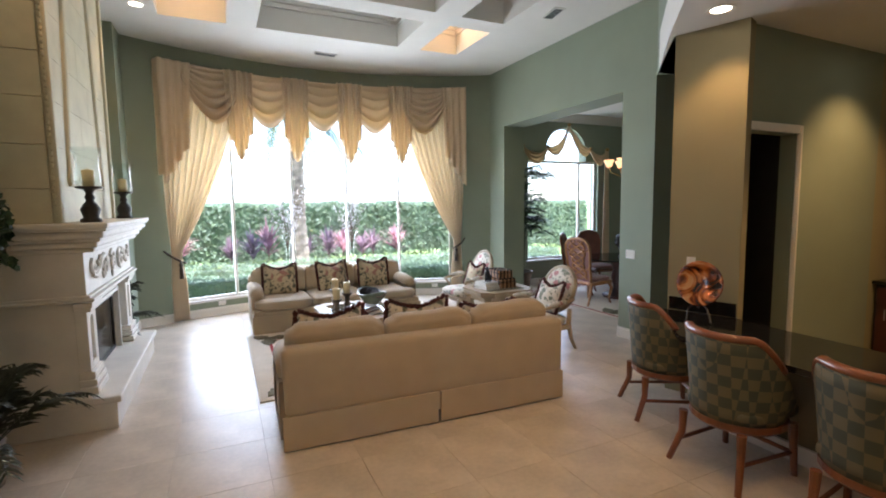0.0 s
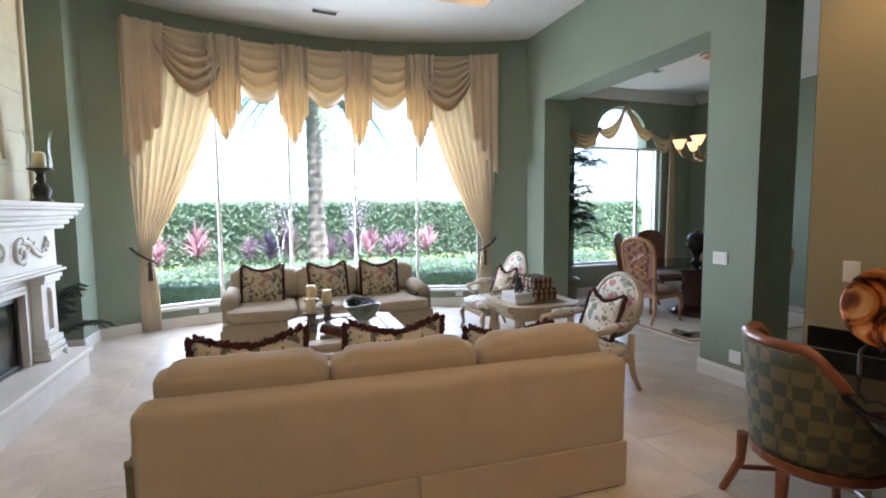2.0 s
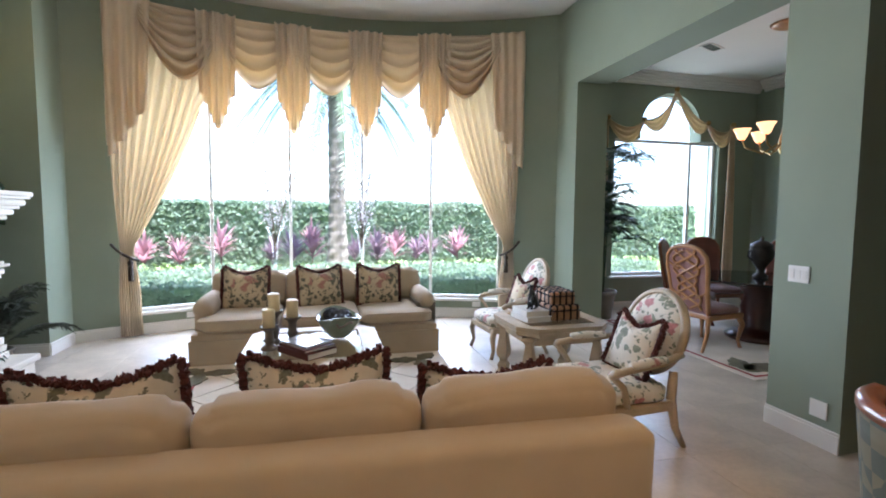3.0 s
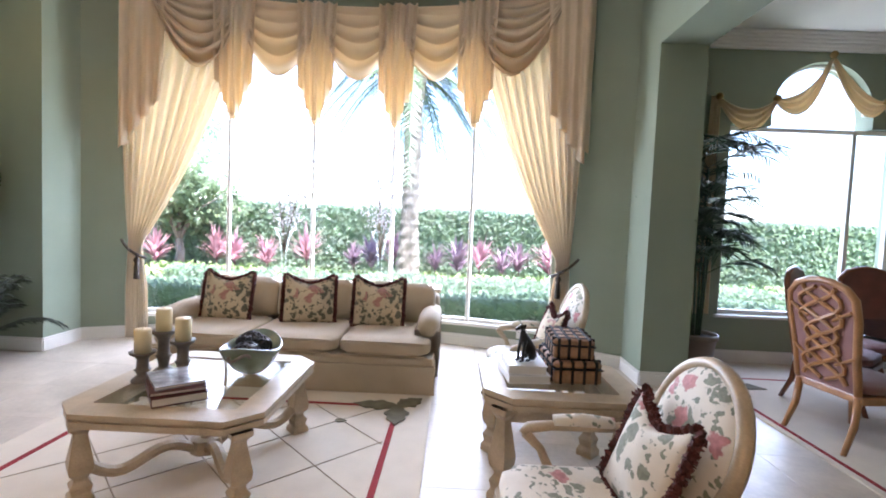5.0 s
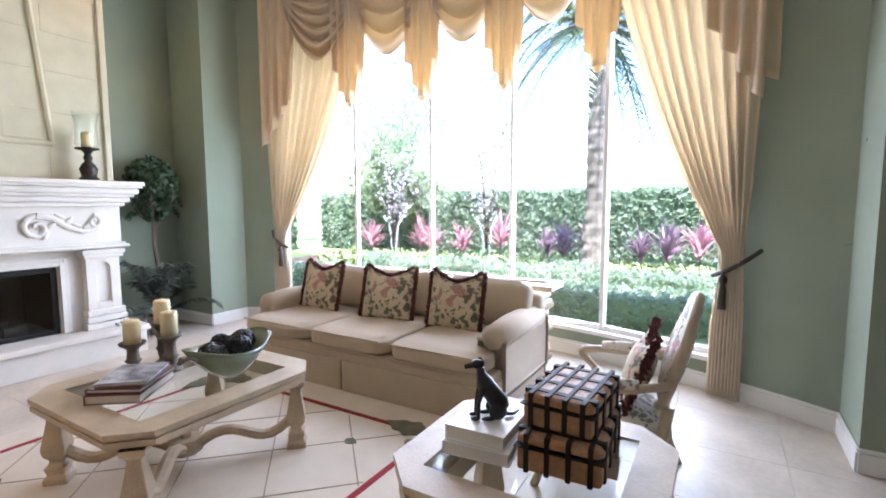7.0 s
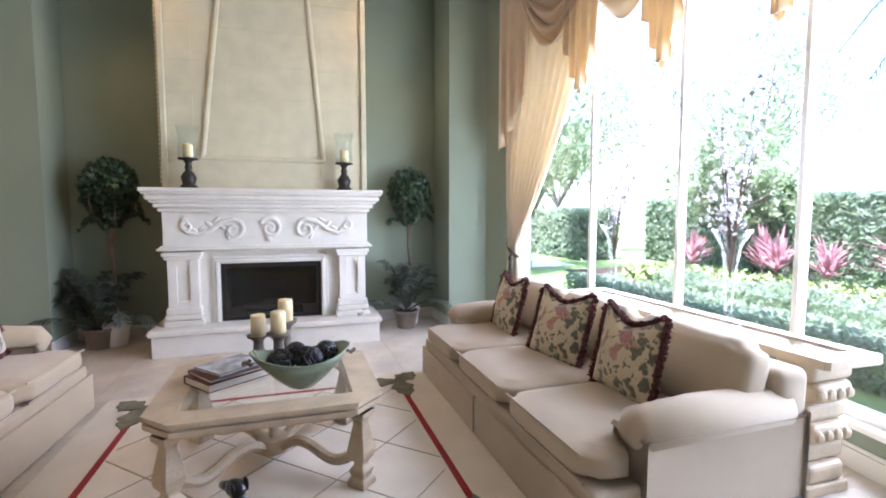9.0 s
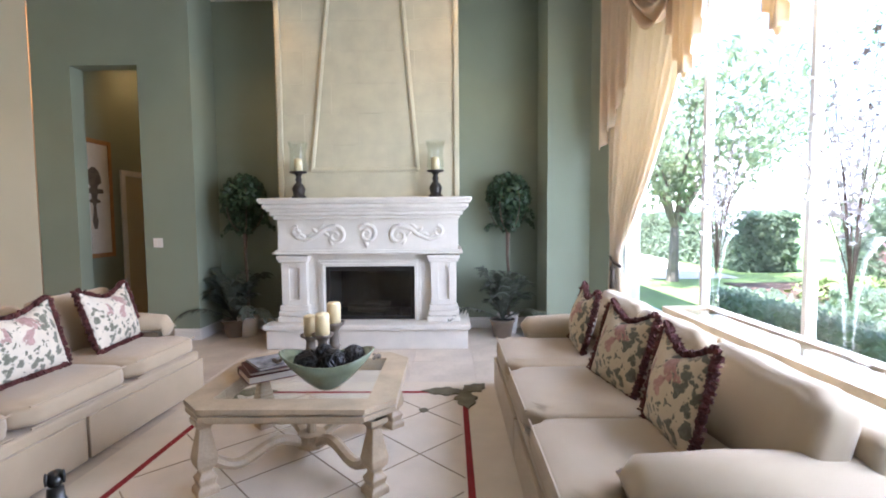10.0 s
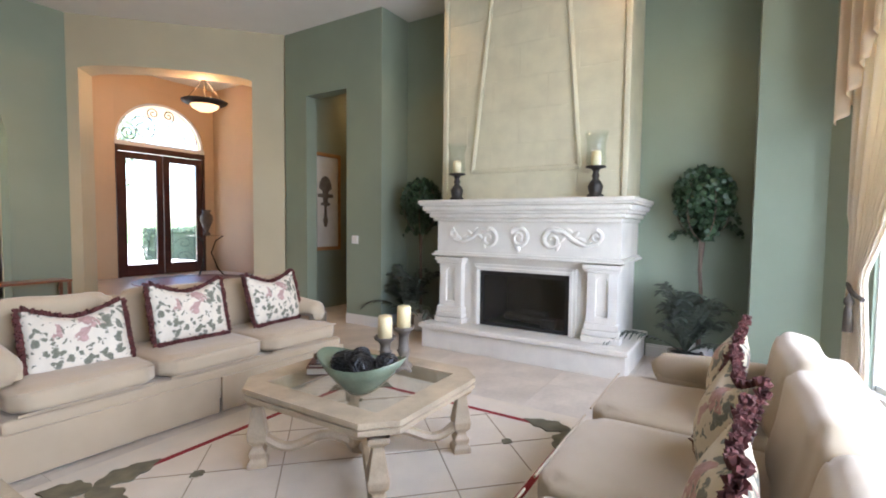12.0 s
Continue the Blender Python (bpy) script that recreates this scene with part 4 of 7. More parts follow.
book(pose(1.69, 5.905, TT + 0.001, 0, 0, 127), 0.37, 0.26, 0.045, "burgundy", "thick burgundy hardback book lying on the coffee table")
book(pose(1.69, 5.91, TT + 0.047, 0, 0, 124), 0.34, 0.26, 0.022, "burgundy", "burgundy hardback book in a stack")
book(pose(1.68, 5.92, TT + 0.070, 0, 0, 131), 0.30, 0.24, 0.018, "navy", "dark glossy picture book on top of a stack")

# celadon boat-shaped bowl with woven balls
bowl = empty("ceramic_bowl", pose(1.93, 6.30, TT, 0, 0, 8) @ Matrix.Diagonal((1.16, 1.08, 0.97, 1)), "green celadon boat-shaped bowl with twig handles", "bowl")
bm = bmesh.new()
rings = []
for z, a, b in ((0.0, 0.05, 0.05), (0.012, 0.075, 0.07), (0.05, 0.13, 0.10), (0.11, 0.20, 0.135), (0.165, 0.245, 0.155), (0.168, 0.238, 0.148), (0.11, 0.19, 0.125), (0.05, 0.11, 0.085), (0.03, 0.04, 0.04)):
    rings.append([bm.verts.new((b * math.cos(t), a * math.sin(t), z + (0.055 * math.sin(t) ** 2 * z / 0.165))) for t in (2 * math.pi * i / 32 for i in range(32))])
for r, q in zip(rings, rings[1:]):
    for i in range(32):
        j = (i + 1) % 32
        bm.faces.new((r[i], r[j], q[j], q[i]))
bm.faces.new(rings[0][::-1])
bm.faces.new(rings[-1])
part("vessel", bm, M["celadon"], bowl, smooth=True)
for s in (-1, 1):
    pts = [(0.05 * math.cos(a), s * (0.235 + 0.035 * math.sin(a)), 0.17 + 0.02 * math.sin(2 * a)) for a in (math.pi * i / 10 for i in range(11))]
    part("handle", bm_tube(pts, 0.009, 6), M["pewter"], bowl, "twisted twig handle")
for x, y, z, r in ((0.0, -0.10, 0.155, 0.070), (0.03, 0.03, 0.165, 0.068), (-0.03, 0.13, 0.17, 0.062), (-0.03, -0.02, 0.20, 0.045)):
    ob = empty("woven_ball", bowl.matrix_basis @ pose(x, y, z), "dark woven twig ball lying in a bowl", "decorative ball", "woven balls in the bowl")
    rnd = random.Random(int(1000 * (x + y + 1)))
    bm = bm_spheroid(0, 0, 0, r * 0.86, r * 0.86, r * 0.86, 14, 9)
    for k in range(16):
        q = Euler((rnd.uniform(0, 6), rnd.uniform(0, 6), rnd.uniform(0, 6))).to_matrix().to_4x4()
        pts = [q @ Vector((r * 0.95 * math.cos(a), r * 0.95 * math.sin(a), 0.01 * math.sin(5 * a))) for a in (2 * math.pi * i / 20 for i in range(21))]
        bm_tube(pts, 0.005, 4, bm)
    part("twig_weave", bm, M["black"], ob)

# end table: books, dog figurine, rattan trunks
book(pose(3.60, 6.19, ET, 0, 0, 96), 0.30, 0.24, 0.045, "plastic", "white hardback book lying on the end table")
book(pose(3.60, 6.20, ET + 0.046, 0, 0, 92), 0.29, 0.22, 0.050, "plastic", "thick white hardback book under a dog figurine")
dog = bmesh.new()
bm_tube([(0, -0.055, 0.035), (0, -0.045, 0.055), (0, -0.012, 0.10), (0, 0.012, 0.135), (0, 0.022, 0.165), (0, 0.024, 0.185)], [0.030, 0.036, 0.033, 0.030, 0.017, 0.015], 12, dog)
bm_spheroid(0, 0.034, 0.200, 0.018, 0.026, 0.018, 12, 8, bm=dog)
bm_tube([(0, 0.045, 0.199), (0, 0.068, 0.194), (0, 0.082, 0.191)], [0.013, 0.010, 0.008], 8, dog)
bm_tube([(0, -0.07, 0.01), (0, -0.10, 0.008), (0.02, -0.125, 0.012)], [0.007, 0.006, 0.004], 6, dog)
for s in (-1, 1):
    bm_tube([(s * 0.018, 0.018, 0.125), (s * 0.019, 0.034, 0.06), (s * 0.019, 0.036, 0.006)], [0.013, 0.008, 0.008], 8, dog)
    bm_spheroid(s * 0.019, 0.045, 0.007, 0.010, 0.017, 0.007, 8, 6, bm=dog)
    bm_spheroid(s * 0.028, -0.035, 0.032, 0.015, 0.034, 0.032, 10, 6, bm=dog)
    bm_spheroid(s * 0.030, 0.0, 0.008, 0.010, 0.028, 0.008, 8, 6, bm=dog)
    bm_spheroid(s * 0.015, 0.022, 0.206, 0.004, 0.010, 0.016, 6, 4, bm=dog)
tagged(part("dog_figurine", dog, M["black"], None, smooth=True, m=pose(3.60, 6.17, ET + 0.0965, 0, 0, 128)), "black sitting dog figurine standing on books", "figurine")


def trunk(m, w, d, h):
    top = empty("rattan_trunk", m, "brown woven rattan trunk bound with dark leather straps", "trunk", "stacked rattan trunks")
    part("body", bm_box(-w / 2, -d / 2, 0, w / 2, d / 2, h * 0.66, 0.012), M["rattan"], top)
    part("lid", bm_box(-w / 2 - 0.003, -d / 2 - 0.003, h * 0.67, w / 2 + 0.003, d / 2 + 0.003, h, 0.028, 3), M["rattan"], top)
    n = 4
    for i in range(n):
        y = -d / 2 + d * (i + 0.5) / n
        part("strap", bm_box(-w / 2 - 0.006, y - 0.012, 0.0, w / 2 + 0.006, y + 0.012, h + 0.003, 0.0015), M["leather"], top, "dark leather strap")
    for i in range(4):
        x = -w / 2 + w * (i + 0.5) / 4
        part("strap", bm_box(x - 0.008, -d / 2 - 0.007, 0.0, x + 0.008, d / 2 + 0.007, h + 0.0045, 0.0015), M["leather"], top, "dark leather strap")
    part("band", bm_box(-w / 2 - 0.008, -d / 2 - 0.008, h * 0.63, w / 2 + 0.008, d / 2 + 0.008, h * 0.665, 0.003), M["leather"], top)


trunk(pose(3.88, 6.28, ET, 0, 0, 3), 0.27, 0.42, 0.125)
trunk(pose(3.88, 6.29, ET + 0.131, 0, 0, -3), 0.23, 0.355, 0.112)

# ---- armchairs ----


def armchair(m, label):
    """French oval-back armchair, front to +y."""
    top = empty("oval_back_armchair", m, label, "armchair", "armchairs beside the end table")
    W, fab = M["limed"], M["chintz"]
    bm = bm_cushion(0.60, 0.58, 0.16, 0.62, 10, m=pose(0, 0.02, 0.42))
    part("seat", bm, fab, top, smooth=True)
    outline = [(-0.29, -0.27), (-0.33, 0.18), (-0.25, 0.32), (0.25, 0.32), (0.33, 0.18), (0.29, -0.27)]
    part("seat_rail", bm_prism(outline, 0.295, 0.365, 0.008), W, top)
    back = pose(0, -0.34, 0.80, 14, 0, 0)
    bm = bm_spheroid(0, 0, 0, 0.255, 0.055, 0.31, 22, 14, m=back)
    part("backrest", bm, fab, top, smooth=True)
    pts = [back @ Vector((0.265 * math.cos(a), 0, 0.32 * math.sin(a))) for a in (2 * math.pi * i / 36 for i in range(37))]
    part("back_frame", bm_tube(pts, 0.027, 8), W, top, smooth=True)
    for s in (-1, 1):
        part("back_leg", bm_tube([(s * 0.23, -0.31, 0.56), (s * 0.25, -0.28, 0.36), (s * 0.26, -0.31, 0.15), (s * 0.27, -0.37, 0.0)], [0.026, 0.03, 0.024, 0.018], 8), W, top, smooth=True)
        part("front_leg", bm_tube([(s * 0.27, 0.27, 0.34), (s * 0.29, 0.30, 0.24), (s * 0.275, 0.28, 0.10), (s * 0.29, 0.31, 0.0)], [0.036, 0.032, 0.020, 0.022], 8), W, top, smooth=True)
        part("armrest", bm_tube([(s * 0.27, -0.33, 0.70), (s * 0.31, -0.15, 0.66), (s * 0.335, 0.08, 0.645), (s * 0.335, 0.17, 0.63), (s * 0.32, 0.20, 0.60)], [0.024, 0.024, 0.026, 0.03, 0.022], 8), W, top, smooth=True)
        part("arm_pad", bm_tube([(s * 0.305, -0.18, 0.685), (s * 0.325, -0.05, 0.685), (s * 0.335, 0.07, 0.672)], [0.028, 0.034, 0.028], 10), fab, top, smooth=True)
        part("arm_post", bm_tube([(s * 0.315, 0.19, 0.61), (s * 0.335, 0.12, 0.52), (s * 0.31, 0.08, 0.42), (s * 0.295, 0.07, 0.36)], [0.024, 0.02, 0.022, 0.026], 8), W, top, smooth=True)
    return top


armchair(pose(3.72, 5.19, 0, 0, 0, 90) @ Matrix.Diagonal((1.10, 1.06, 0.89, 1)), "oval-back armchair in floral chintz beside the sofa")
armchair(pose(3.80, 7.26, 0, 0, 0, 94) @ Matrix.Diagonal((1.0, 1.0, 0.91, 1)), "oval-back armchair in floral chintz beside the window curtain")
pillow(pose(3.91, 5.18, 0.63, 22, 0, 92), (0.42, 0.40), "chintz", "small floral pillow with rust fringe on an armchair", 0.14)
pillow(pose(3.97, 7.25, 0.64, 20, 0, 97), (0.40, 0.38), "pillow", "small floral pillow with rust fringe on an armchair", 0.14)

# ---- rug ----
rug = empty("area_rug", pose(1.73, 6.14, 0), "cream wool rug with crimson border, olive leaves and quilted diamonds", "rug")
RX, RY = 1.30, 1.24
part("rug_field", bm_box(-RX, -RY, 0, RX, RY, 0.012, 0.005), M["rug"], rug)
BX, BY = 1.06, 0.98
for x0, y0, x1, y1 in ((-BX, BY - 0.04, BX, BY), (-BX, -BY, BX, -BY + 0.04), (-BX, -BY + 0.04, -BX + 0.04, BY - 0.04), (BX - 0.04, -BY + 0.04, BX, BY - 0.04)):
    part("border", bm_box(x0, y0, 0.008, x1, y1, 0.0155, 0.003), M["rugred"], rug, "crimson border line")
bm = bmesh.new()
step = 0.66
for k in range(-2, 3):                                     # carved seams on both diagonals, cut off at the border
    for s in (-1, 1):
        pts = []
        for i in range(121):
            x = -BX + 0.05 + (2 * BX - 0.1) * i / 120
            y = s * x + k * step
            if abs(y) < BY - 0.05:
                pts.append((x, y, 0.0115))
        if len(pts) > 2:
            bm_tube([pts[0], pts[-1]], 0.0045, 5, bm)
part("seams", bm, M["rugline"], rug, "taupe carved seams")


def leaf_shape(m, L, W, parent, thick=0.009):
    bm = bmesh.new()
    out = []
    for i in range(15):
        t = i / 14
        w = W * math.sin(math.pi * t ** 0.8) * (1 + 0.18 * math.sin(t * 20))
        out.append((t * L, w))
    n = len(out)
    up = [bm.verts.new((x, w, thick)) for x, w in out] + [bm.verts.new((x, -w, thick)) for x, w in reversed(out[1:-1])]
    lo = [bm.verts.new((v.co.x, v.co.y, 0)) for v in up]
    bm.faces.new(up)
    bm.faces.new(lo[::-1])
    for i in range(len(up)):
        j = (i + 1) % len(up)
        bm.faces.new((lo[i], lo[j], up[j], up[i]))
    return part("leaf", bm, M["rugleaf"], parent, "olive woven leaf", m=m)


for sx in (-1, 1):
    for sy in (-1, 1):
        base = math.degrees(math.atan2(sy, sx))
        for da, L, off in ((0, 0.26, 0.0), (132 * sx * sy, 0.36, 0.0), (-132 * sx * sy, 0.36, 0.0)):
            leaf_shape(pose(sx * (BX - 0.02), sy * (BY - 0.02), 0.012, 0, 0, base + da), L, 0.085, rug)
for x, y in ((-0.66, 0.645), (0.66, 0.645), (-0.66, -0.645), (0.66, -0.645)):
    leaf_shape(pose(x - 0.045, y, 0.008, 0, 0, 0), 0.09, 0.034, rug)

# ---- window: frames, glass, sill ----
win = empty("window_1", pose(0, 0, 0), "tall five-light bow window with slim white mullions", "window")
tagged(win, kind="structure")
for a in MULL:
    x, y = bow(a, 0.06)
    part("mullion", bm_box(-0.020, -0.04, SILL, 0.020, 0.04, HEAD, 0.006), M["trim"], win, m=pose(x, y, 0, 0, 0, -a))
for a0, a1 in zip(MULL, MULL[1:]):
    (xa, ya), (xb, yb) = bow(a0, 0.06), bow(a1, 0.06)
    L = math.hypot(xb - xa, yb - ya)
    ang = math.degrees(math.atan2(yb - ya, xb - xa))
    mm = pose((xa + xb) / 2, (ya + yb) / 2, 0, 0, 0, ang)
    p = part("pane", bm_box(-L / 2 + 0.03, -0.004, SILL + 0.04, L / 2 - 0.03, 0.004, HEAD - 0.04), M["pane"], win, m=mm)
    p.visible_shadow = False
    part("bottom_rail", bm_box(-L / 2 + 0.028, -0.03, SILL, L / 2 - 0.028, 0.03, SILL + 0.05, 0.006), M["trim"], win, m=mm)
    part("top_rail", bm_box(-L / 2 + 0.028, -0.03, HEAD - 0.05, L / 2 - 0.028, 0.03, HEAD, 0.006), M["trim"], win, m=mm)
structure("window_sill", bow_band(MULL[0], MULL[-1], SILL - 0.03, SILL + 0.006, -0.06, 0.03, 30), M["trim"], "white window sill")

# ---- drapery ----


def cloth(name, fn, nu, nv, material, parent, label="", thick=0.004):
    """A sheet of cloth with thickness from fn(u, v), u and v from 0 to 1."""
    P = [[Vector(fn(i / nu, j / nv)) for i in range(nu + 1)] for j in range(nv + 1)]
    bm = bmesh.new()
    grid = [[bm.verts.new(p) for p in row] for row in P]
    for j in range(nv):
        for i in range(nu):
            bm.faces.new((grid[j][i], grid[j][i + 1], grid[j + 1][i + 1], grid[j + 1][i]))
    for f in bm.faces:
        f.smooth = True
    ob = part(name, bm, material, parent, label, True)
    md = ob.modifiers.new("thickness", "SOLIDIFY")
    md.thickness, md.offset = thick, 0
    return ob


def on_bow(a, r, z):
    x, y = bow(a, r)
    return (x, y, z)


def curtain(side):
    top = empty("curtain_panel", pose(*bow(side * 24.5, -0.14), 0), "ivory pleated curtain tied back with a dark tasselled cord", "curtain", "curtains of the bow window")
    base = Vector(top.matrix_basis.translation)
    tie, off = 1.10, (1.2 if side < 0 else 0.6)

    def fn(u, v):
        z = 3.80 - v * (3.80 - 0.03)
        if z > tie:
            t = (3.80 - z) / (3.80 - tie)
            inner = 13.9 + (24.2 - 13.9) * (0.6 * t + 0.4 * t ** 2.2)
            outer = 26.2 - 0.7 * t ** 3
        else:
            t = min(1, (tie - z) / 0.5)
            t2 = (tie - z) / tie
            inner, outer = 24.2 - 0.5 * t - 0.2 * t2, 25.5 + 0.25 * t
        a = outer + (inner - outer) * u
        amp = 0.045 if z > tie + 0.4 else 0.03
        fold = math.sin(u * 2 * math.pi * 9.5 + 0.7 * math.sin(u * 7)) * amp * (0.55 + 0.45 * abs(math.sin(u * 5.1 + 1)))
        return Vector(on_bow(side * a + off, -0.13 + fold, z)) - base

    cloth("drape", fn, 110, 48, M["sheer"], top)
    p0, p1, p2 = [Vector(on_bow(side * a + off, r, z)) - base for a, r, z in ((26.3, -0.03, 1.14), (25.4, -0.22, 1.0), (23.7, -0.16, 0.94))]
    pts = []
    for i in range(13):
        t = i / 12
        pts.append((1 - t) ** 2 * p0 + 2 * t * (1 - t) * p1 + t * t * p2)
    part("cord", bm_tube(pts, 0.016, 8), M["cord"], top, "dark bronze tieback cord")
    q = pts[9]
    part("tassel", bm_lathe([(0.0, -0.27), (0.03, -0.27), (0.026, -0.12), (0.018, -0.09), (0.03, -0.07), (0.03, -0.045), (0.012, -0.02), (0.01, 0.0), (0, 0)], 12, m=Matrix.Translation(q + Vector((0, -0.02, 0)))), M["cord"], top, "dark bronze tassel", True)
    return top


curtain(-1)
curtain(1)

val = empty("swag_valance", pose(1.87, 9.1, 0), "champagne satin swag valance with jabots and cascades over the bow window", "valance")
VB = Vector((1.87, 9.1, 0))
ZT = 4.0
part("board", bow_band(-24.9, 27.2, ZT - 0.03, ZT - 0.002, -0.20, -0.002, 30), M["valance"], val, m=Matrix.Translation(-VB))
JA = [-13.5, -4.2, 5.4, 14.9]
BAY = [(-22.3, -12.2), (-14.1, -3.3), (-4.9, 6.0), (4.4, 15.6), (13.7, 24.6)]
for k, (a0, a1) in enumerate(BAY):
    deep = 0.88 if k in (0, 4) else 0.86

    def fn(u, v, a0=a0, a1=a1, deep=deep, k=k):
        s = 2 * u - 1
        hang = (1 - abs(s) ** 1.8)
        z = ZT - 0.01 - v * (0.10 + (deep - 0.10) * hang)
        n = 6.5 if k in (0, 4) else 5.0
        amp = 0.066 if k in (0, 4) else 0.040
        w = v ** 0.75
        r = -0.205 - 0.05 * hang * v - 1.25 * amp * (2 * abs(math.sin(w * math.pi * n + 0.25 * math.sin(s * 3 + k))) ** 0.8 - 1) * (0.35 + 0.65 * hang) * (0.3 + 0.7 * v)
        return Vector(on_bow(a0 + (a1 - a0) * u, r, z)) - VB

    cloth("swag", fn, 36, 64, M["valance"], val)
for k, a in enumerate(JA):

    def fn(u, v, a=a):
        s = 2 * u - 1
        q = max(0, (abs(s) - 0.16) / 0.84)
        step = math.floor(q * 3.99) / 4 * 0.95 + q * 0.25
        zb = ZT - (1.38 - 0.40 * step)
        z = ZT + 0.004 - v * (ZT + 0.004 - zb)
        wide = 2.45
        r = -0.245 - 0.032 * math.sin(abs(s) * math.pi * 4.5) - 0.025 * (1 - abs(s)) - 0.02 * v
        return Vector(on_bow(a + s * wide * (0.95 - 0.10 * v - 0.25 * max(0, v - 0.6) * (1 - abs(s))), r, z)) - VB

    cloth("jabot", fn, 40, 40, M["valance"], val)
    x, y = bow(a, -0.27)
    part("tassel_button", bm_spheroid(0, 0, 0, 0.042, 0.022, 0.048, 12, 8, m=Matrix.Translation(Vector((x, y, ZT - 1.375)) - VB)), M["valance"], val, smooth=True)
for s in (-1, 1):

    def fn(u, v, s=s):
        step = math.floor(u * 4) / 4 * 0.6 + u * 0.4
        zb = 2.16 + 0.66 * step
        z = ZT + 0.004 - v * (ZT + 0.004 - zb)
        r = -0.23 - 0.03 * math.sin(u * math.pi * 7) * (0.6 + 0.4 * v)
        return Vector(on_bow(s * (26.2 - (4.6 - 0.6 * v) * u) + 1.1, r, z)) - VB

    cloth("cascade", fn, 40, 40, M["valance"], val)

    def fn2(u, v, s=s):
        z = ZT + 0.003 - v * 1.7
        return Vector(on_bow(s * (26.15 + 0.03 * math.sin(v * 9)) + 1.1, -0.235 + 0.21 * u, z)) - VB

    cloth("return", fn2, 6, 20, M["valance"], val)

# ---- console behind the window sofa, vases with blossom ----
cons = empty("console_table", pose(1.92, 8.86, 0), "carved pale stone console with a glass top below the window", "console table")
part("top_frame", ring_prism(octagon(-1.12, -0.20, 1.12, 0.20, 0.02), octagon(-1.02, -0.11, 1.02, 0.11, 0.01), 0.70, 0.745), M["limed"], cons)
part("glass_top", bm_box(-1.02, -0.11, 0.722, 1.02, 0.11, 0.734), M["glass"], cons).visible_shadow = False
for x in (-0.92, 0.92):
    bm = bm_box(x - 0.11, -0.15, 0, x + 0.11, 0.15, 0.06, 0.012)
    for i in range(6):
        w = (0.10, 0.075, 0.11, 0.08, 0.115, 0.10)[i]
        bm_box(x - w, -0.13 - 0.02 * (i % 2), 0.06 + i * 0.107, x + w, 0.13 + 0.02 * (i % 2), 0.06 + (i + 1) * 0.107, 0.03, 3, bm=bm)
    for i in range(4):
        for j in (2, 4):
            bm_spheroid(x + 0.115, -0.10 + i * 0.065, 0.11 + j * 0.107, 0.02, 0.028, 0.03, 8, 6, bm=bm)
    part("pedestal", bm, M["limed"], cons, "carved pedestal")
M["petal"] = mat("white_petal", (0.80, 0.78, 0.80), 0.6, vary=0.05, bump=0)
M["twig"] = mat("brown_twig", (0.16, 0.11, 0.08), 0.8, vary=0.3)
for vx in (1.20, 2.32):
    vase = empty("trumpet_vase", pose(vx, 8.86, 0.7455), "tall clear glass trumpet vase with white blossom branches", "vase", "vases on the console")
    g = part("glass_body", bm_lathe([(0, 0), (0.075, 0), (0.078, 0.012), (0.02, 0.03), (0.018, 0.10), (0.03, 0.32), (0.055, 0.50), (0.115, 0.60), (0.112, 0.60), (0.052, 0.50), (0.026, 0.32), (0.014, 0.10), (0, 0.05)], 20), M["glass"], vase, smooth=True)
    g.visible_shadow = False
    rnd = random.Random(int(vx * 100))
    pe = bmesh.new()
    for k in range(11):
        a, lean = rnd.uniform(0, 2 * math.pi), rnd.uniform(0.08, 0.42)
        L = rnd.uniform(0.75, 1.2)
        pts = []
        for i in range(7):
            t = i / 6
            pts.append(Vector((lean * t ** 1.5 * math.cos(a) * 1.0 + rnd.uniform(-.02, .02) * t, 0.45 * lean * t ** 1.5 * math.sin(a), 0.30 + L * t)))
        part("branch", bm_tube(pts, [0.005 * (1 - 0.7 * i / 6) for i in range(7)], 4), M["twig"], vase, "brown twig")
        for q in range(34):
            t = rnd.uniform(0.35, 1.0)
            i = min(int(t * 6), 5)
            p = pts[i].lerp(pts[i + 1], t * 6 - i) + Vector((rnd.uniform(-.06, .06), rnd.uniform(-.05, .05), rnd.uniform(-.05, .05)))
            rot = Euler((rnd.uniform(0, 6), rnd.uniform(0, 6), rnd.uniform(0, 6))).to_matrix()
            r = rnd.uniform(0.013, 0.025)
            c = pe.verts.new(p)
            ring = [pe.verts.new(p + rot @ Vector((r * math.cos(x) * (1 if j % 2 else 0.55), r * math.sin(x) * (1 if j % 2 else 0.55), r * 0.35))) for j, x in enumerate(2 * math.pi * j / 10 for j in range(10))]
            for j in range(10):
                pe.faces.new((c, ring[j], ring[(j + 1) % 10]))
    tagged(part("blossoms", pe, M["petal"], vase, "white blossoms"), kind="stuff")

# ---- plants ----


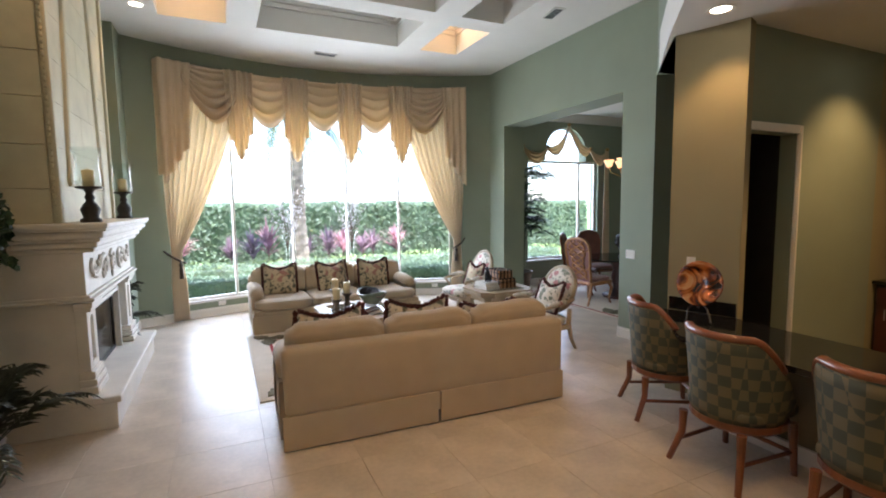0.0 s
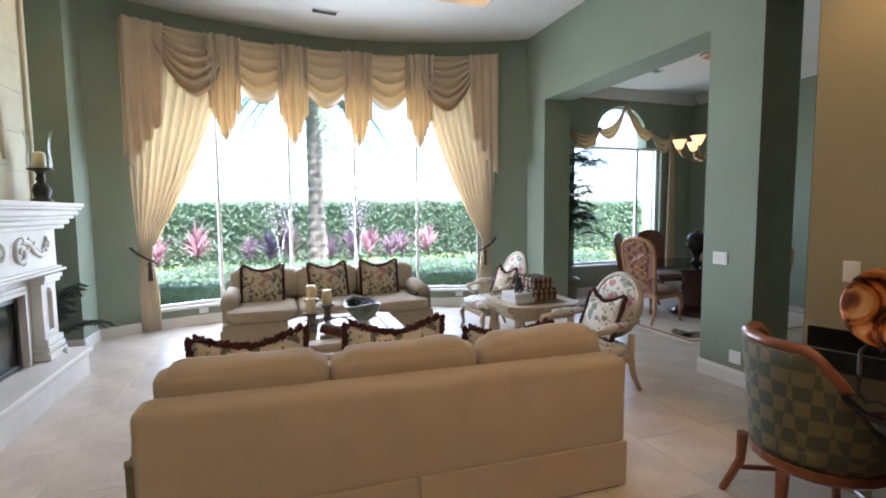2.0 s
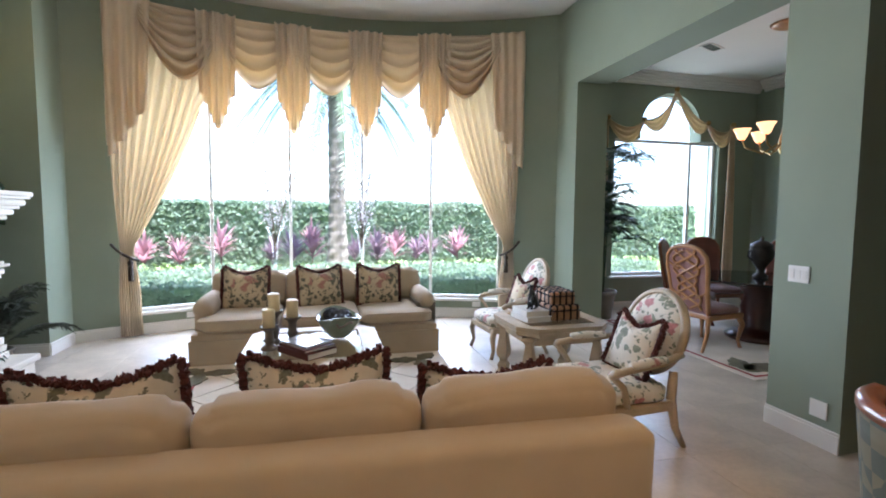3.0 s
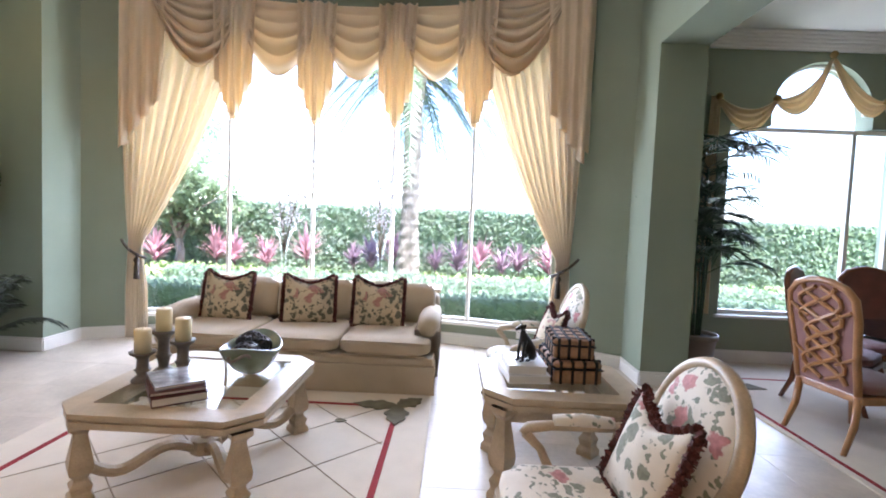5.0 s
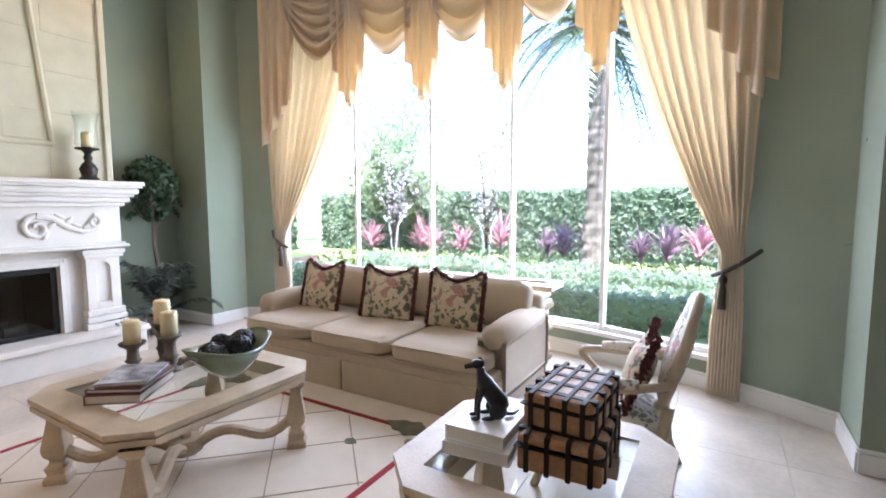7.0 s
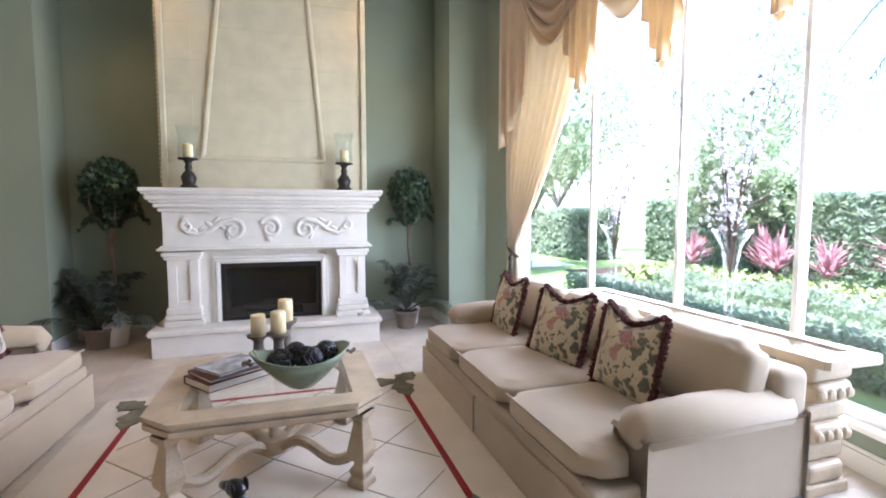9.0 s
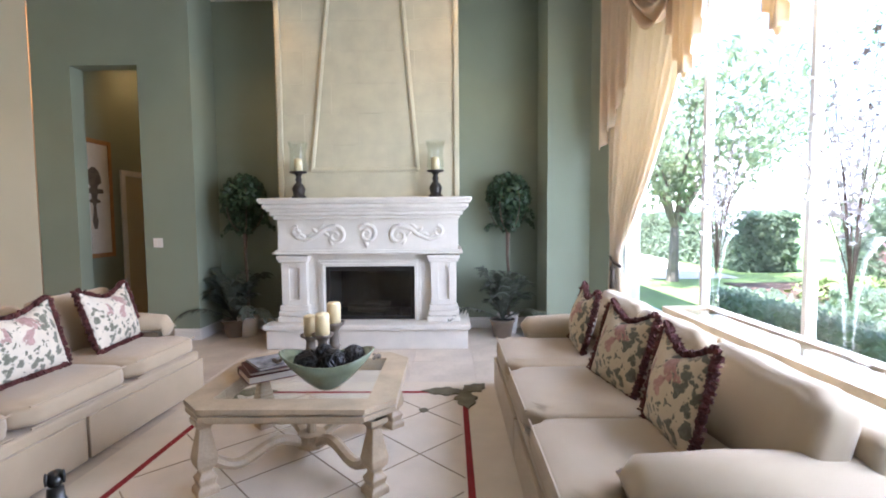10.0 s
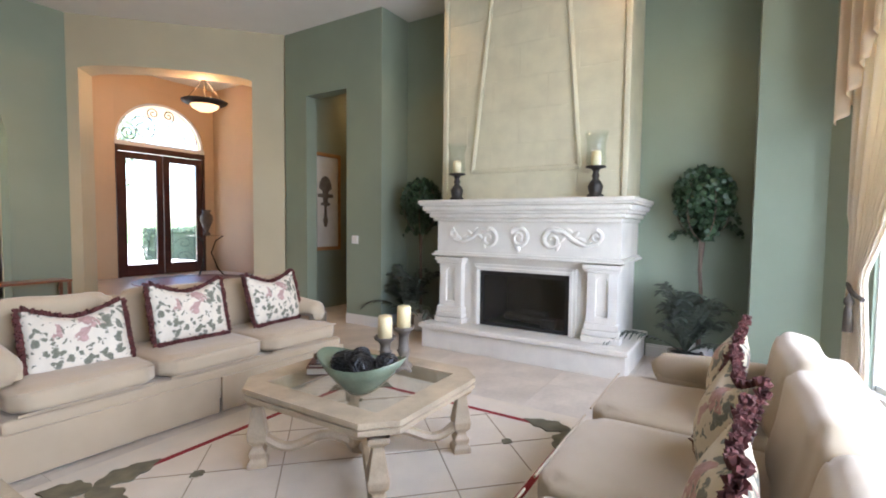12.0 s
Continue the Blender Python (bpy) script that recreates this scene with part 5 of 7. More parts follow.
def fronds(bm, rnd, n, length, rise, spread, width, leaflets, start=(0, 0, 0), aim=None, droop=0.75):
    """Arching palm fronds: a thin stem and paired leaflets."""
    for k in range(n):
        a = rnd.uniform(0, 2 * math.pi) if aim is None else aim
        L = length * rnd.uniform(0.7, 1.1)
        out, up = spread * rnd.uniform(0.6, 1.1), rise * rnd.uniform(0.6, 1.1)
        d = Vector((math.cos(a), math.sin(a), 0))
        side = Vector((-d.y, d.x, 0))
        pts = []
        for i in range(9):
            t = i / 8
            pts.append(Vector(start) + d * (out * L * t) + Vector((0, 0, L * (up * t - droop * up * t * t * t))))
        bm_tube(pts, [0.006 * (1 - 0.7 * i / 8) for i in range(9)], 4, bm)
        for i in range(leaflets):
            t = 0.25 + 0.75 * i / leaflets
            j = min(int(t * 8), 7)
            p = pts[j].lerp(pts[j + 1], t * 8 - j)
            tang = (pts[j + 1] - pts[j]).normalized()
            for s in (-1, 1):
                q = (tang * 0.7 + side * s * 0.75 + Vector((0, 0, rnd.uniform(-0.35, 0.1)))).normalized()
                l = width * (1 - 0.55 * abs(t - 0.55)) * rnd.uniform(0.75, 1.1)
                w = tang.cross(q).normalized().cross(q) * 0.010 + tang * 0.004
                v = [bm.verts.new(p - w), bm.verts.new(p + w), bm.verts.new(p + q * l * 0.55 + w * 1.3), bm.verts.new(p + q * l + Vector((0, 0, -0.02))), bm.verts.new(p + q * l * 0.55 - w * 1.3)]
                bm.faces.new(v)


def pot(parent, r, h, material="pot", label=""):
    part("pot", bm_lathe([(0, 0), (r * 0.72, 0), (r * 0.74, 0.01), (r * 0.97, h * 0.86), (r * 1.06, h * 0.88), (r * 1.06, h), (r * 0.96, h), (r * 0.92, h * 0.9), (0, h * 0.9)], 24), M[material], parent, label, True)
    part("soil", bm_lathe([(0, h * 0.905), (r * 0.91, h * 0.905), (r * 0.91, h * 0.915), (0, h * 0.925)], 16), M["soil"], parent)


def fern_palm(x, y, seed, size):
    top = empty("potted_palm", pose(x, y, 0), "grey-green feathery palm in a low pot beside the fireplace", "potted plant", "palms beside the fireplace")
    pot(top, 0.15, 0.22, "pot")
    bm = bmesh.new()
    fronds(bm, random.Random(seed), 30, size, 1.0, 0.40, 0.14, 24, (0, 0, 0.20), droop=0.4)
    for deg in (52, 38, -60):
        fronds(bm, random.Random(seed + deg), 1, size, 0.95, 1.0, 0.15, 22, (0, 0, 0.20), math.radians(deg))
    part("fronds", bm, M["frond"], top)


fern_palm(-1.30, 4.28, 3, 1.0)
fern_palm(-1.22, 7.62, 5, 0.98)


def topiary(x, y, seed):
    top = empty("topiary_tree", pose(x, y, 0), "ivy ball topiary on a dark twisted stem", "topiary", "topiaries beside the fireplace")
    part("pot", bm_lathe([(0, 0), (0.10, 0), (0.105, 0.02), (0.13, 0.22), (0.14, 0.24), (0.12, 0.24), (0, 0.22)], 20), M["trim"], top, "white ceramic pot", True)
    part("stem", bm_tube([(0, 0, 0.2), (0.015, 0.02, 0.6), (-0.01, -0.01, 1.0), (0.0, 0, 1.30)], [0.022, 0.018, 0.018, 0.030], 8), M["twig"], top)
    for a in (0.5, 1.55, 2.6):
        rib = [(0.24 * math.sin(t) * math.cos(a), 0.24 * math.sin(t) * math.sin(a), 1.64 - 0.34 * math.cos(t)) for t in (2 * math.pi * i / 24 for i in range(25))]
        part("hoop", bm_tube(rib, 0.006, 6), M["twig"], top, "dark wire hoop under the ivy")
    rnd = random.Random(seed)
    bm = bmesh.new()
    bm_spheroid(0, 0, 1.72, 0.19, 0.19, 0.22, 14, 10, bm=bm)

    def leaf(p):
        rot = Euler((rnd.uniform(0, 6), rnd.uniform(0, 6), rnd.uniform(0, 6))).to_matrix()
        s = rnd.uniform(0.018, 0.036)
        bm.faces.new([bm.verts.new(p + rot @ Vector(c) * s) for c in ((-0.7, -0.6, 0), (0.1, -0.9, 0.1), (1.1, 0, -0.15), (0.1, 0.9, 0.1), (-0.7, 0.6, 0))])

    for k in range(1500):
        d = Vector((rnd.gauss(0, 1), rnd.gauss(0, 1), rnd.gauss(0, 1))).normalized()
        r = 0.24 * rnd.uniform(0.82, 1.14)
        leaf(Vector((d.x * r, d.y * r, 1.72 + d.z * r * 1.10)))
    # the thin lower part, that narrows to the top of the stem
    for k in range(420):
        t, a = rnd.random(), rnd.choice((0.3, 0.9, 2.2, 3.4, 4.1, 5.3)) + rnd.gauss(0, 0.16)
        r = 0.05 + 0.17 * t ** 0.7
        leaf(Vector((r * math.cos(a), r * math.sin(a), 1.30 + 0.28 * t)) + Vector((rnd.gauss(0, 0.012), rnd.gauss(0, 0.012), rnd.gauss(0, 0.012))))
    # loose trailing sprigs
    for a, l, z in ((1.4, 0.16, 1.55), (1.8, 0.19, 1.42), (4.6, 0.13, 1.36), (0.1, 0.12, 1.50), (5.2, 0.10, 1.62)):
        for k in range(26):
            t = rnd.random()
            r = 0.16 + l * t
            leaf(Vector((r * math.cos(a), r * math.sin(a), z + 0.03 * math.sin(3 * t) - 0.09 * t * t)) + Vector((rnd.gauss(0, 0.010), rnd.gauss(0, 0.010), rnd.gauss(0, 0.012))))
    part("ivy_ball", bm, M["leaf"], top)


topiary(-1.35, 4.42, 11)
topiary(-1.42, 7.715, 12)

# ---- baseboards ----


def baseboard(name, pts, h=0.14, t=0.016):
    """Moulded board along a plan line, to the left of the walk."""
    bm = bmesh.new()
    for (xa, ya), (xb, yb) in zip(pts, pts[1:]):
        d = Vector((xb - xa, yb - ya, 0))
        L = d.length
        d.normalize()
        n = Vector((-d.y, d.x, 0))
        mm = Matrix(((d.x, n.x, 0, xa), (d.y, n.y, 0, ya), (0, 0, 1, 0), (0, 0, 0, 1)))
        join(bm, bm_box(-0.004, 0.001, 0, L + 0.004, t, h - 0.025, 0.002, 1), mm)
        join(bm, bm_box(-0.004, 0.001, h - 0.024, L + 0.004, t * 0.7, h, 0.004, 1), mm)
    return structure(name, bm, M["trim"], "white moulded baseboard")


baseboard("baseboard_bow", [(XE, 7.95), (XE, YB1)])
baseboard("baseboard_bow_curve", [bow(A1 + (A0 - A1) * i / 24) for i in range(25)])
baseboard("baseboard_west_north", [(XW, YB0), (XW, YN1), (XALC, YN1), (XALC, 7.2)])
baseboard("baseboard_alcove", [(XALC, 4.86), (XALC, YN0), (XH, YN0), (XH, 3.30)])
baseboard("baseboard_hall", [(XH, 2.48), (XH, 2.04)])
baseboard("baseboard_jamb", [(XE + 0.45, 7.95), (XE, 7.95)])
baseboard("baseboard_east", [(XE, 4.56), (XE, 5.08), (XE + 0.45, 5.08)])
baseboard("baseboard_dining", [(DX, 8.98), (XE + 0.45, 8.98)])
baseboard("baseboard_hall_north", [(-1.33, 3.44), (-5.1, 3.44)])

# ---- dining room ----
dw = empty("window_2", pose(7.31, DY, 0), "dining room window with an arched light above two panes", "window")
tagged(dw, kind="structure")
for x in (-1.0, 0.45, 0.92):
    part("mullion", bm_box(x - 0.025, 0.08, 0.55, x + 0.025, 0.14, 2.75, 0.006), M["trim"], dw)
for z in (0.55, 2.70):
    part("rail", bm_box(-1.02, 0.078, z, 0.94, 0.142, z + 0.05, 0.006), M["trim"], dw)
for x0, x1 in ((-0.975, 0.425), (0.475, 0.895)):
    part("pane", bm_box(x0, 0.105, 0.60, x1, 0.113, 2.70), M["pane"], dw).visible_shadow = False
part("arched_frame", bm_tube([(0.555 * math.cos(a), 0.11, 2.92 + 0.555 * math.sin(a)) for a in (math.pi * i / 24 for i in range(25))], 0.022, 6), M["trim"], dw)
structure("dining_window_sill", bm_box(6.23, DY - 0.05, 0.52, 8.31, DY + 0.03, 0.552, 0.006), M["trim"], "white window sill")
bm = bmesh.new()
for k in range(5):
    e = 0.025 * k
    bm_box(XE + 0.45, DY - 0.16 + e, DC - 0.035 - 0.035 * k, DX, DY, DC - 0.001 - 0.035 * k, 0.006, bm=bm)
    bm_box(DX - 0.16 + e, 4.4, DC - 0.035 - 0.035 * k, DX, DY - 0.17, DC - 0.001 - 0.035 * k, 0.006, bm=bm)
structure("dining_cornice", bm, M["trim"], "white stepped crown moulding")
M["voile"] = mat("gold_voile", (0.70, 0.58, 0.40), 0.6, vary=0.08, bump=0.1, fine=300)
shine_through(M["voile"], (0.80, 0.66, 0.44), 0.4)
sw = empty("dining_drapery", pose(7.31, DY - 0.02, 0), "pale gold voile swags and tails over the arched window", "curtain")
hooks = [(-1.24, 3.03), (-0.60, 3.03), (-0.02, 3.53), (0.60, 3.03), (1.10, 3.03)]
for (xa, za), (xb, zb) in zip(hooks, hooks[1:]):

    def fn(u, v, xa=xa, za=za, xb=xb, zb=zb):
        s = 4 * u * (1 - u)
        x = xa + (xb - xa) * u
        zt = za + (zb - za) * u - 0.14 * s
        return (x, -0.09 - 0.04 * s - 0.018 * math.sin(v * 19 + u * 2), zt - v * (0.05 + 0.20 * s))

    cloth("swag", fn, 20, 30, M["voile"], sw)
for x, d in ((-1.24, -1), (1.10, 1)):

    def fn(u, v, x=x, d=d):
        return (x + d * (u - 0.3) * (0.10 + 0.12 * v), -0.06 - 0.02 * math.sin(u * 22), 3.04 - v * 2.48)

    cloth("tail", fn, 24, 20, M["voile"], sw)
for x, z in hooks:
    part("hook", bm_lathe([(0, -0.04), (0.035, -0.03), (0.04, 0), (0.03, 0.02), (0.012, 0.04), (0, 0.05)], 10, m=pose(x, -0.11, z, 90, 0, 0)), M["brass"], sw, "brass drapery hook")


def dining_chair(m, label, lattice=True):
    top = empty("dining_chair", m, label, "chair", "chairs round the dining table")
    W = M["honey"] if lattice else M["cherry"]
    part("seat", bm_cushion(0.54, 0.52, 0.10, 0.6, 8, m=pose(0, 0.02, 0.46)), M["mauve"], top, "mauve upholstered seat", True)
    part("seat_rail", bm_box(-0.27, -0.25, 0.36, 0.27, 0.28, 0.42, 0.012), W, top)
    for s in (-1, 1):
        part("front_leg", bm_tube([(s * 0.23, 0.24, 0.38), (s * 0.26, 0.27, 0.28), (s * 0.235, 0.24, 0.10), (s * 0.25, 0.27, 0.0)], [0.034, 0.030, 0.018, 0.022], 8), W, top, smooth=True)
        part("back_leg", bm_tube([(s * 0.23, -0.24, 0.40), (s * 0.235, -0.26, 0.2), (s * 0.245, -0.34, 0.0)], [0.026, 0.024, 0.018], 8), W, top, smooth=True)
    tilt = pose(0, -0.25, 0.42, 9, 0, 0)
    half = [(0.235, 0.0), (0.24, 0.25), (0.265, 0.52), (0.255, 0.66), (0.19, 0.735), (0.09, 0.77), (0.0, 0.78)]
    pts = [tilt @ Vector((x, 0, z)) for x, z in half] + [tilt @ Vector((-x, 0, z)) for x, z in reversed(half[:-1])]
    part("back_frame", bm_tube(pts, 0.026, 8), W, top, smooth=True)
    poly = half + [(-x, z) for x, z in reversed(half[:-1])]
    b = bmesh.new()
    fr = [b.verts.new(tilt @ Vector((x * 0.95, 0.022, z * 0.98 + 0.005))) for x, z in poly]
    bk = [b.verts.new(tilt @ Vector((x * 0.95, -0.008, z * 0.98 + 0.005))) for x, z in poly]
    b.faces.new(fr)
    b.faces.new(bk[::-1])
    for i in range(len(fr)):
        j = (i + 1) % len(fr)
        b.faces.new((fr[i], fr[j], bk[j], bk[i]))
    part("back_pad", b, M["mauve"] if lattice else M["rust"], top, "upholstered back")
    if lattice:
        for k in range(4):
            for s in (-1, 1):
                line = []
                for i in range(17):
                    t = i / 16
                    line.append(tilt @ Vector((s * (0.02 + 0.15 * math.sin(3 * math.pi * t + k * math.pi / 2)), -0.020, 0.05 + 0.68 * t)))
                if k < 2:
                    part("lattice_bar", bm_tube(line, 0.016, 6), W, top)
        for z in (0.18, 0.50):
            for s in (-1, 1):
                part("lattice_bar", bm_tube([tilt @ Vector((s * 0.10, -0.02, z)), tilt @ Vector((s * 0.24, -0.02, z + 0.08))], 0.012, 6), W, top)
    return top


dining_chair(pose(6.17, 6.92, 0, 0, 0, -82), "carved honey wood dining chair with lattice back and mauve seat")
dining_chair(pose(6.66, 7.72, 0, 0, 0, -140), "dining chair with rust leather back by the window", False)
dining_chair(pose(7.45, 8.1, 0, 0, 0, 172), "dining chair with rust leather back by the window", False)
dining_chair(pose(8.1, 7.6, 0, 0, 0, 120), "dining chair with rust leather back at the far side", False)
dining_chair(pose(6.85, 6.0, 0, 0, 0, -20), "carved dining chair with mauve seat near the opening")
tb = empty("dining_table", pose(7.05, 7.02, 0), "round dark dining table with glass top on a mahogany pedestal", "table")
part("tabletop", bm_lathe([(0, 0.745), (0.76, 0.745), (0.775, 0.755), (0.775, 0.762), (0.76, 0.772), (0, 0.772)], 48), M["granite"], tb, smooth=False)
part("pedestal", bm_lathe([(0, 0), (0.34, 0), (0.36, 0.05), (0.25, 0.10), (0.15, 0.18), (0.20, 0.40), (0.16, 0.55), (0.24, 0.70), (0.30, 0.744), (0, 0.744)], 28), M["darkwood"], tb, smooth=True)
urn = empty("lidded_urn", pose(7.05, 7.02, 0.773), "dark lidded urn standing on the dining table", "urn")
part("body", bm_lathe([(0, 0), (0.08, 0), (0.085, 0.02), (0.035, 0.06), (0.05, 0.12), (0.125, 0.24), (0.14, 0.32), (0.115, 0.38), (0.13, 0.39), (0, 0.40)], 24), M["iron"], urn, smooth=True)
part("lid", bm_lathe([(0.125, 0.391), (0.12, 0.41), (0.06, 0.45), (0.02, 0.46), (0.028, 0.49), (0.0, 0.52)], 20), M["iron"], urn, smooth=True)
for s in (-1, 1):
    part("handle", bm_tube([(s * 0.12, 0, 0.34), (s * 0.19, 0, 0.33), (s * 0.20, 0, 0.26), (s * 0.125, 0, 0.22)], 0.012, 6), M["iron"], urn)
cd = empty("pillar_candle", pose(7.3, 7.25, 0.773), "rust pillar candle on a dark stand on the dining table", "candle")
part("stand", bm_lathe([(0, 0), (0.06, 0), (0.02, 0.04), (0.02, 0.26), (0.05, 0.28), (0, 0.285)], 12), M["iron"], cd, smooth=True)
part("wax", bm_lathe([(0, 0.286), (0.042, 0.286), (0.042, 0.40), (0, 0.405)], 14), M["rust"], cd, smooth=True)
dr = empty("dining_rug", pose(7.15, 7.05, 0), "pale wool dining rug with crimson border and olive leaves", "rug")
part("rug_field", bm_box(-1.45, -1.25, 0, 1.45, 1.35, 0.012, 0.005), M["rug"], dr)
for x0, y0, x1, y1 in ((-1.4, 1.22, 1.4, 1.255), (-1.4, -1.2, 1.4, -1.165), (-1.4, -1.165, -1.365, 1.22), (1.365, -1.165, 1.4, 1.22)):
    part("border", bm_box(x0, y0, 0.008, x1, y1, 0.0155, 0.003), M["rugred"], dr, "crimson border line")
for x, y, a in ((-1.33, 1.1, -25), (-1.33, 1.12, -75), (-1.33, -1.05, 20), (-1.3, -1.05, 65)):
    leaf_shape(pose(x, y, 0.012, 0, 0, a), 0.45, 0.11, dr)
ch = empty("chandelier", pose(7.10, 6.86, 0), "brass chandelier with amber glass shades over the dining table", "chandelier")
part("rod", bm_tube([(0, 0, DC), (0, 0, 2.35)], 0.014, 8), M["brass"], ch)
part("medallion", bm_lathe([(0, DC - 0.06), (0.08, DC - 0.06), (0.16, DC - 0.03), (0.20, DC - 0.002), (0, DC - 0.002)], 24), M["honey"], ch, "carved ceiling medallion", True)
part("hub", bm_lathe([(0, 2.25), (0.03, 2.27), (0.06, 2.36), (0.03, 2.5), (0.02, 2.6), (0, 2.6)], 14), M["brass"], ch, smooth=True)
M["amber"] = glow("amber_shade_glow", (1.0, 0.50, 0.20), 0.35)
for k in range(6):
    a = math.pi * k / 3 + 0.3
    d = Vector((math.cos(a), math.sin(a), 0))
    part("arm", bm_tube([d * 0.03 + Vector((0, 0, 2.40)), d * 0.2 + Vector((0, 0, 2.28)), d * 0.38 + Vector((0, 0, 2.36)), d * 0.42 + Vector((0, 0, 2.46))], 0.012, 6), M["brass"], ch)
    q = d * 0.42
    part("shade", bm_lathe([(0.03, 2.46), (0.055, 2.49), (0.07, 2.54), (0.10, 2.59), (0.096, 2.59), (0.064, 2.54), (0.05, 2.49), (0.02, 2.462)], 14, m=Matrix.Translation(q)), M["amber"], ch, "lit amber glass shade", True)
pl = empty("bamboo_palm", pose(5.80, 8.52, 0), "tall bamboo palm with dark stems in a taupe pot", "potted plant")
pot(pl, 0.21, 0.42)
rnd = random.Random(21)
for k in range(9):
    a = rnd.uniform(0, 6.28)
    h = rnd.uniform(1.5, 2.5)
    x, y = 0.10 * math.cos(a), 0.10 * math.sin(a)
    part("stem", bm_tube([(x * 0.6, y * 0.6, 0.38), (x, y, h * 0.5), (x * 1.6, y * 1.6, h)], 0.012, 6), M["leaf"], pl)
    bm = bmesh.new()
    for z in (h * 0.62, h * 0.82, h):
        fronds(bm, rnd, 3, 0.92, 0.55, 0.80, 0.27, 15, (x * 1.3, y * 1.3, z))
    part("fronds", bm, M["leaf"], pl)

# ---- bar ----
bar = empty("bar_counter", pose(0, 0, 0), "curved bar with a polished black granite top on a green base", "bar counter")
poly = [(3.27, 0.35), (3.31, 1.4), (3.29, 2.2), (3.27, 2.79), (3.75, 3.33), (3.95, 3.50), (4.18, 2.95), (4.12, 2.5), (4.08, 0.35)]
part("countertop", bm_prism(poly, 0.76, 0.80, 0.012), M["granite"], bar, "polished black granite top")
# shade below the counter is put into the panel's darker paint
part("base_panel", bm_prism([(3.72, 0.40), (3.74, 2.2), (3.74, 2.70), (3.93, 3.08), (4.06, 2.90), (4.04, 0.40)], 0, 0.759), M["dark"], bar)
part("upstand", bm_box(0.02, -0.022, 0.801, 0.58, -0.002, 0.92, 0.004), M["granite"], bar, m=pose(4.005, 3.49, 0, 0, 0, -71.2))
part("plinth", bm_prism([(3.69, 0.40), (3.71, 2.71), (3.905, 3.09), (3.93, 3.08), (3.738, 2.70), (3.718, 0.40)], 0, 0.12), M["trim"], bar)
M["check"] = mat("checked_tapestry", (0.30, 0.28, 0.19), 0.8, scale=10, vary=0.1, bump=0.4, fine=300)
t = M["check"].node_tree
tcn = next(n for n in t.nodes if n.type == "TEX_COORD")
ck = t.nodes.new("ShaderNodeTexChecker")
ck.inputs["Scale"].default_value = 14
ck.inputs[1].default_value, ck.inputs[2].default_value = (0.135, 0.115, 0.062, 1), (0.060, 0.070, 0.048, 1)
t.links.new(tcn.outputs["Object"], ck.inputs["Vector"])
mxc = t.nodes.new("ShaderNodeMix")
mxc.data_type, mxc.blend_type = "RGBA", "MULTIPLY"
mxc.inputs[0].default_value = 0.5
t.links.new(ck.outputs[0], mxc.inputs[6])
t.links.new(t.nodes["Principled BSDF"].inputs["Base Color"].links[0].from_socket, mxc.inputs[7])
hs = t.nodes.new("ShaderNodeBrightContrast")
hs.inputs[1].default_value = 0.0
t.links.new(ck.outputs[0], hs.inputs[0])
t.links.new(hs.outputs[0], t.nodes["Principled BSDF"].inputs["Base Color"])


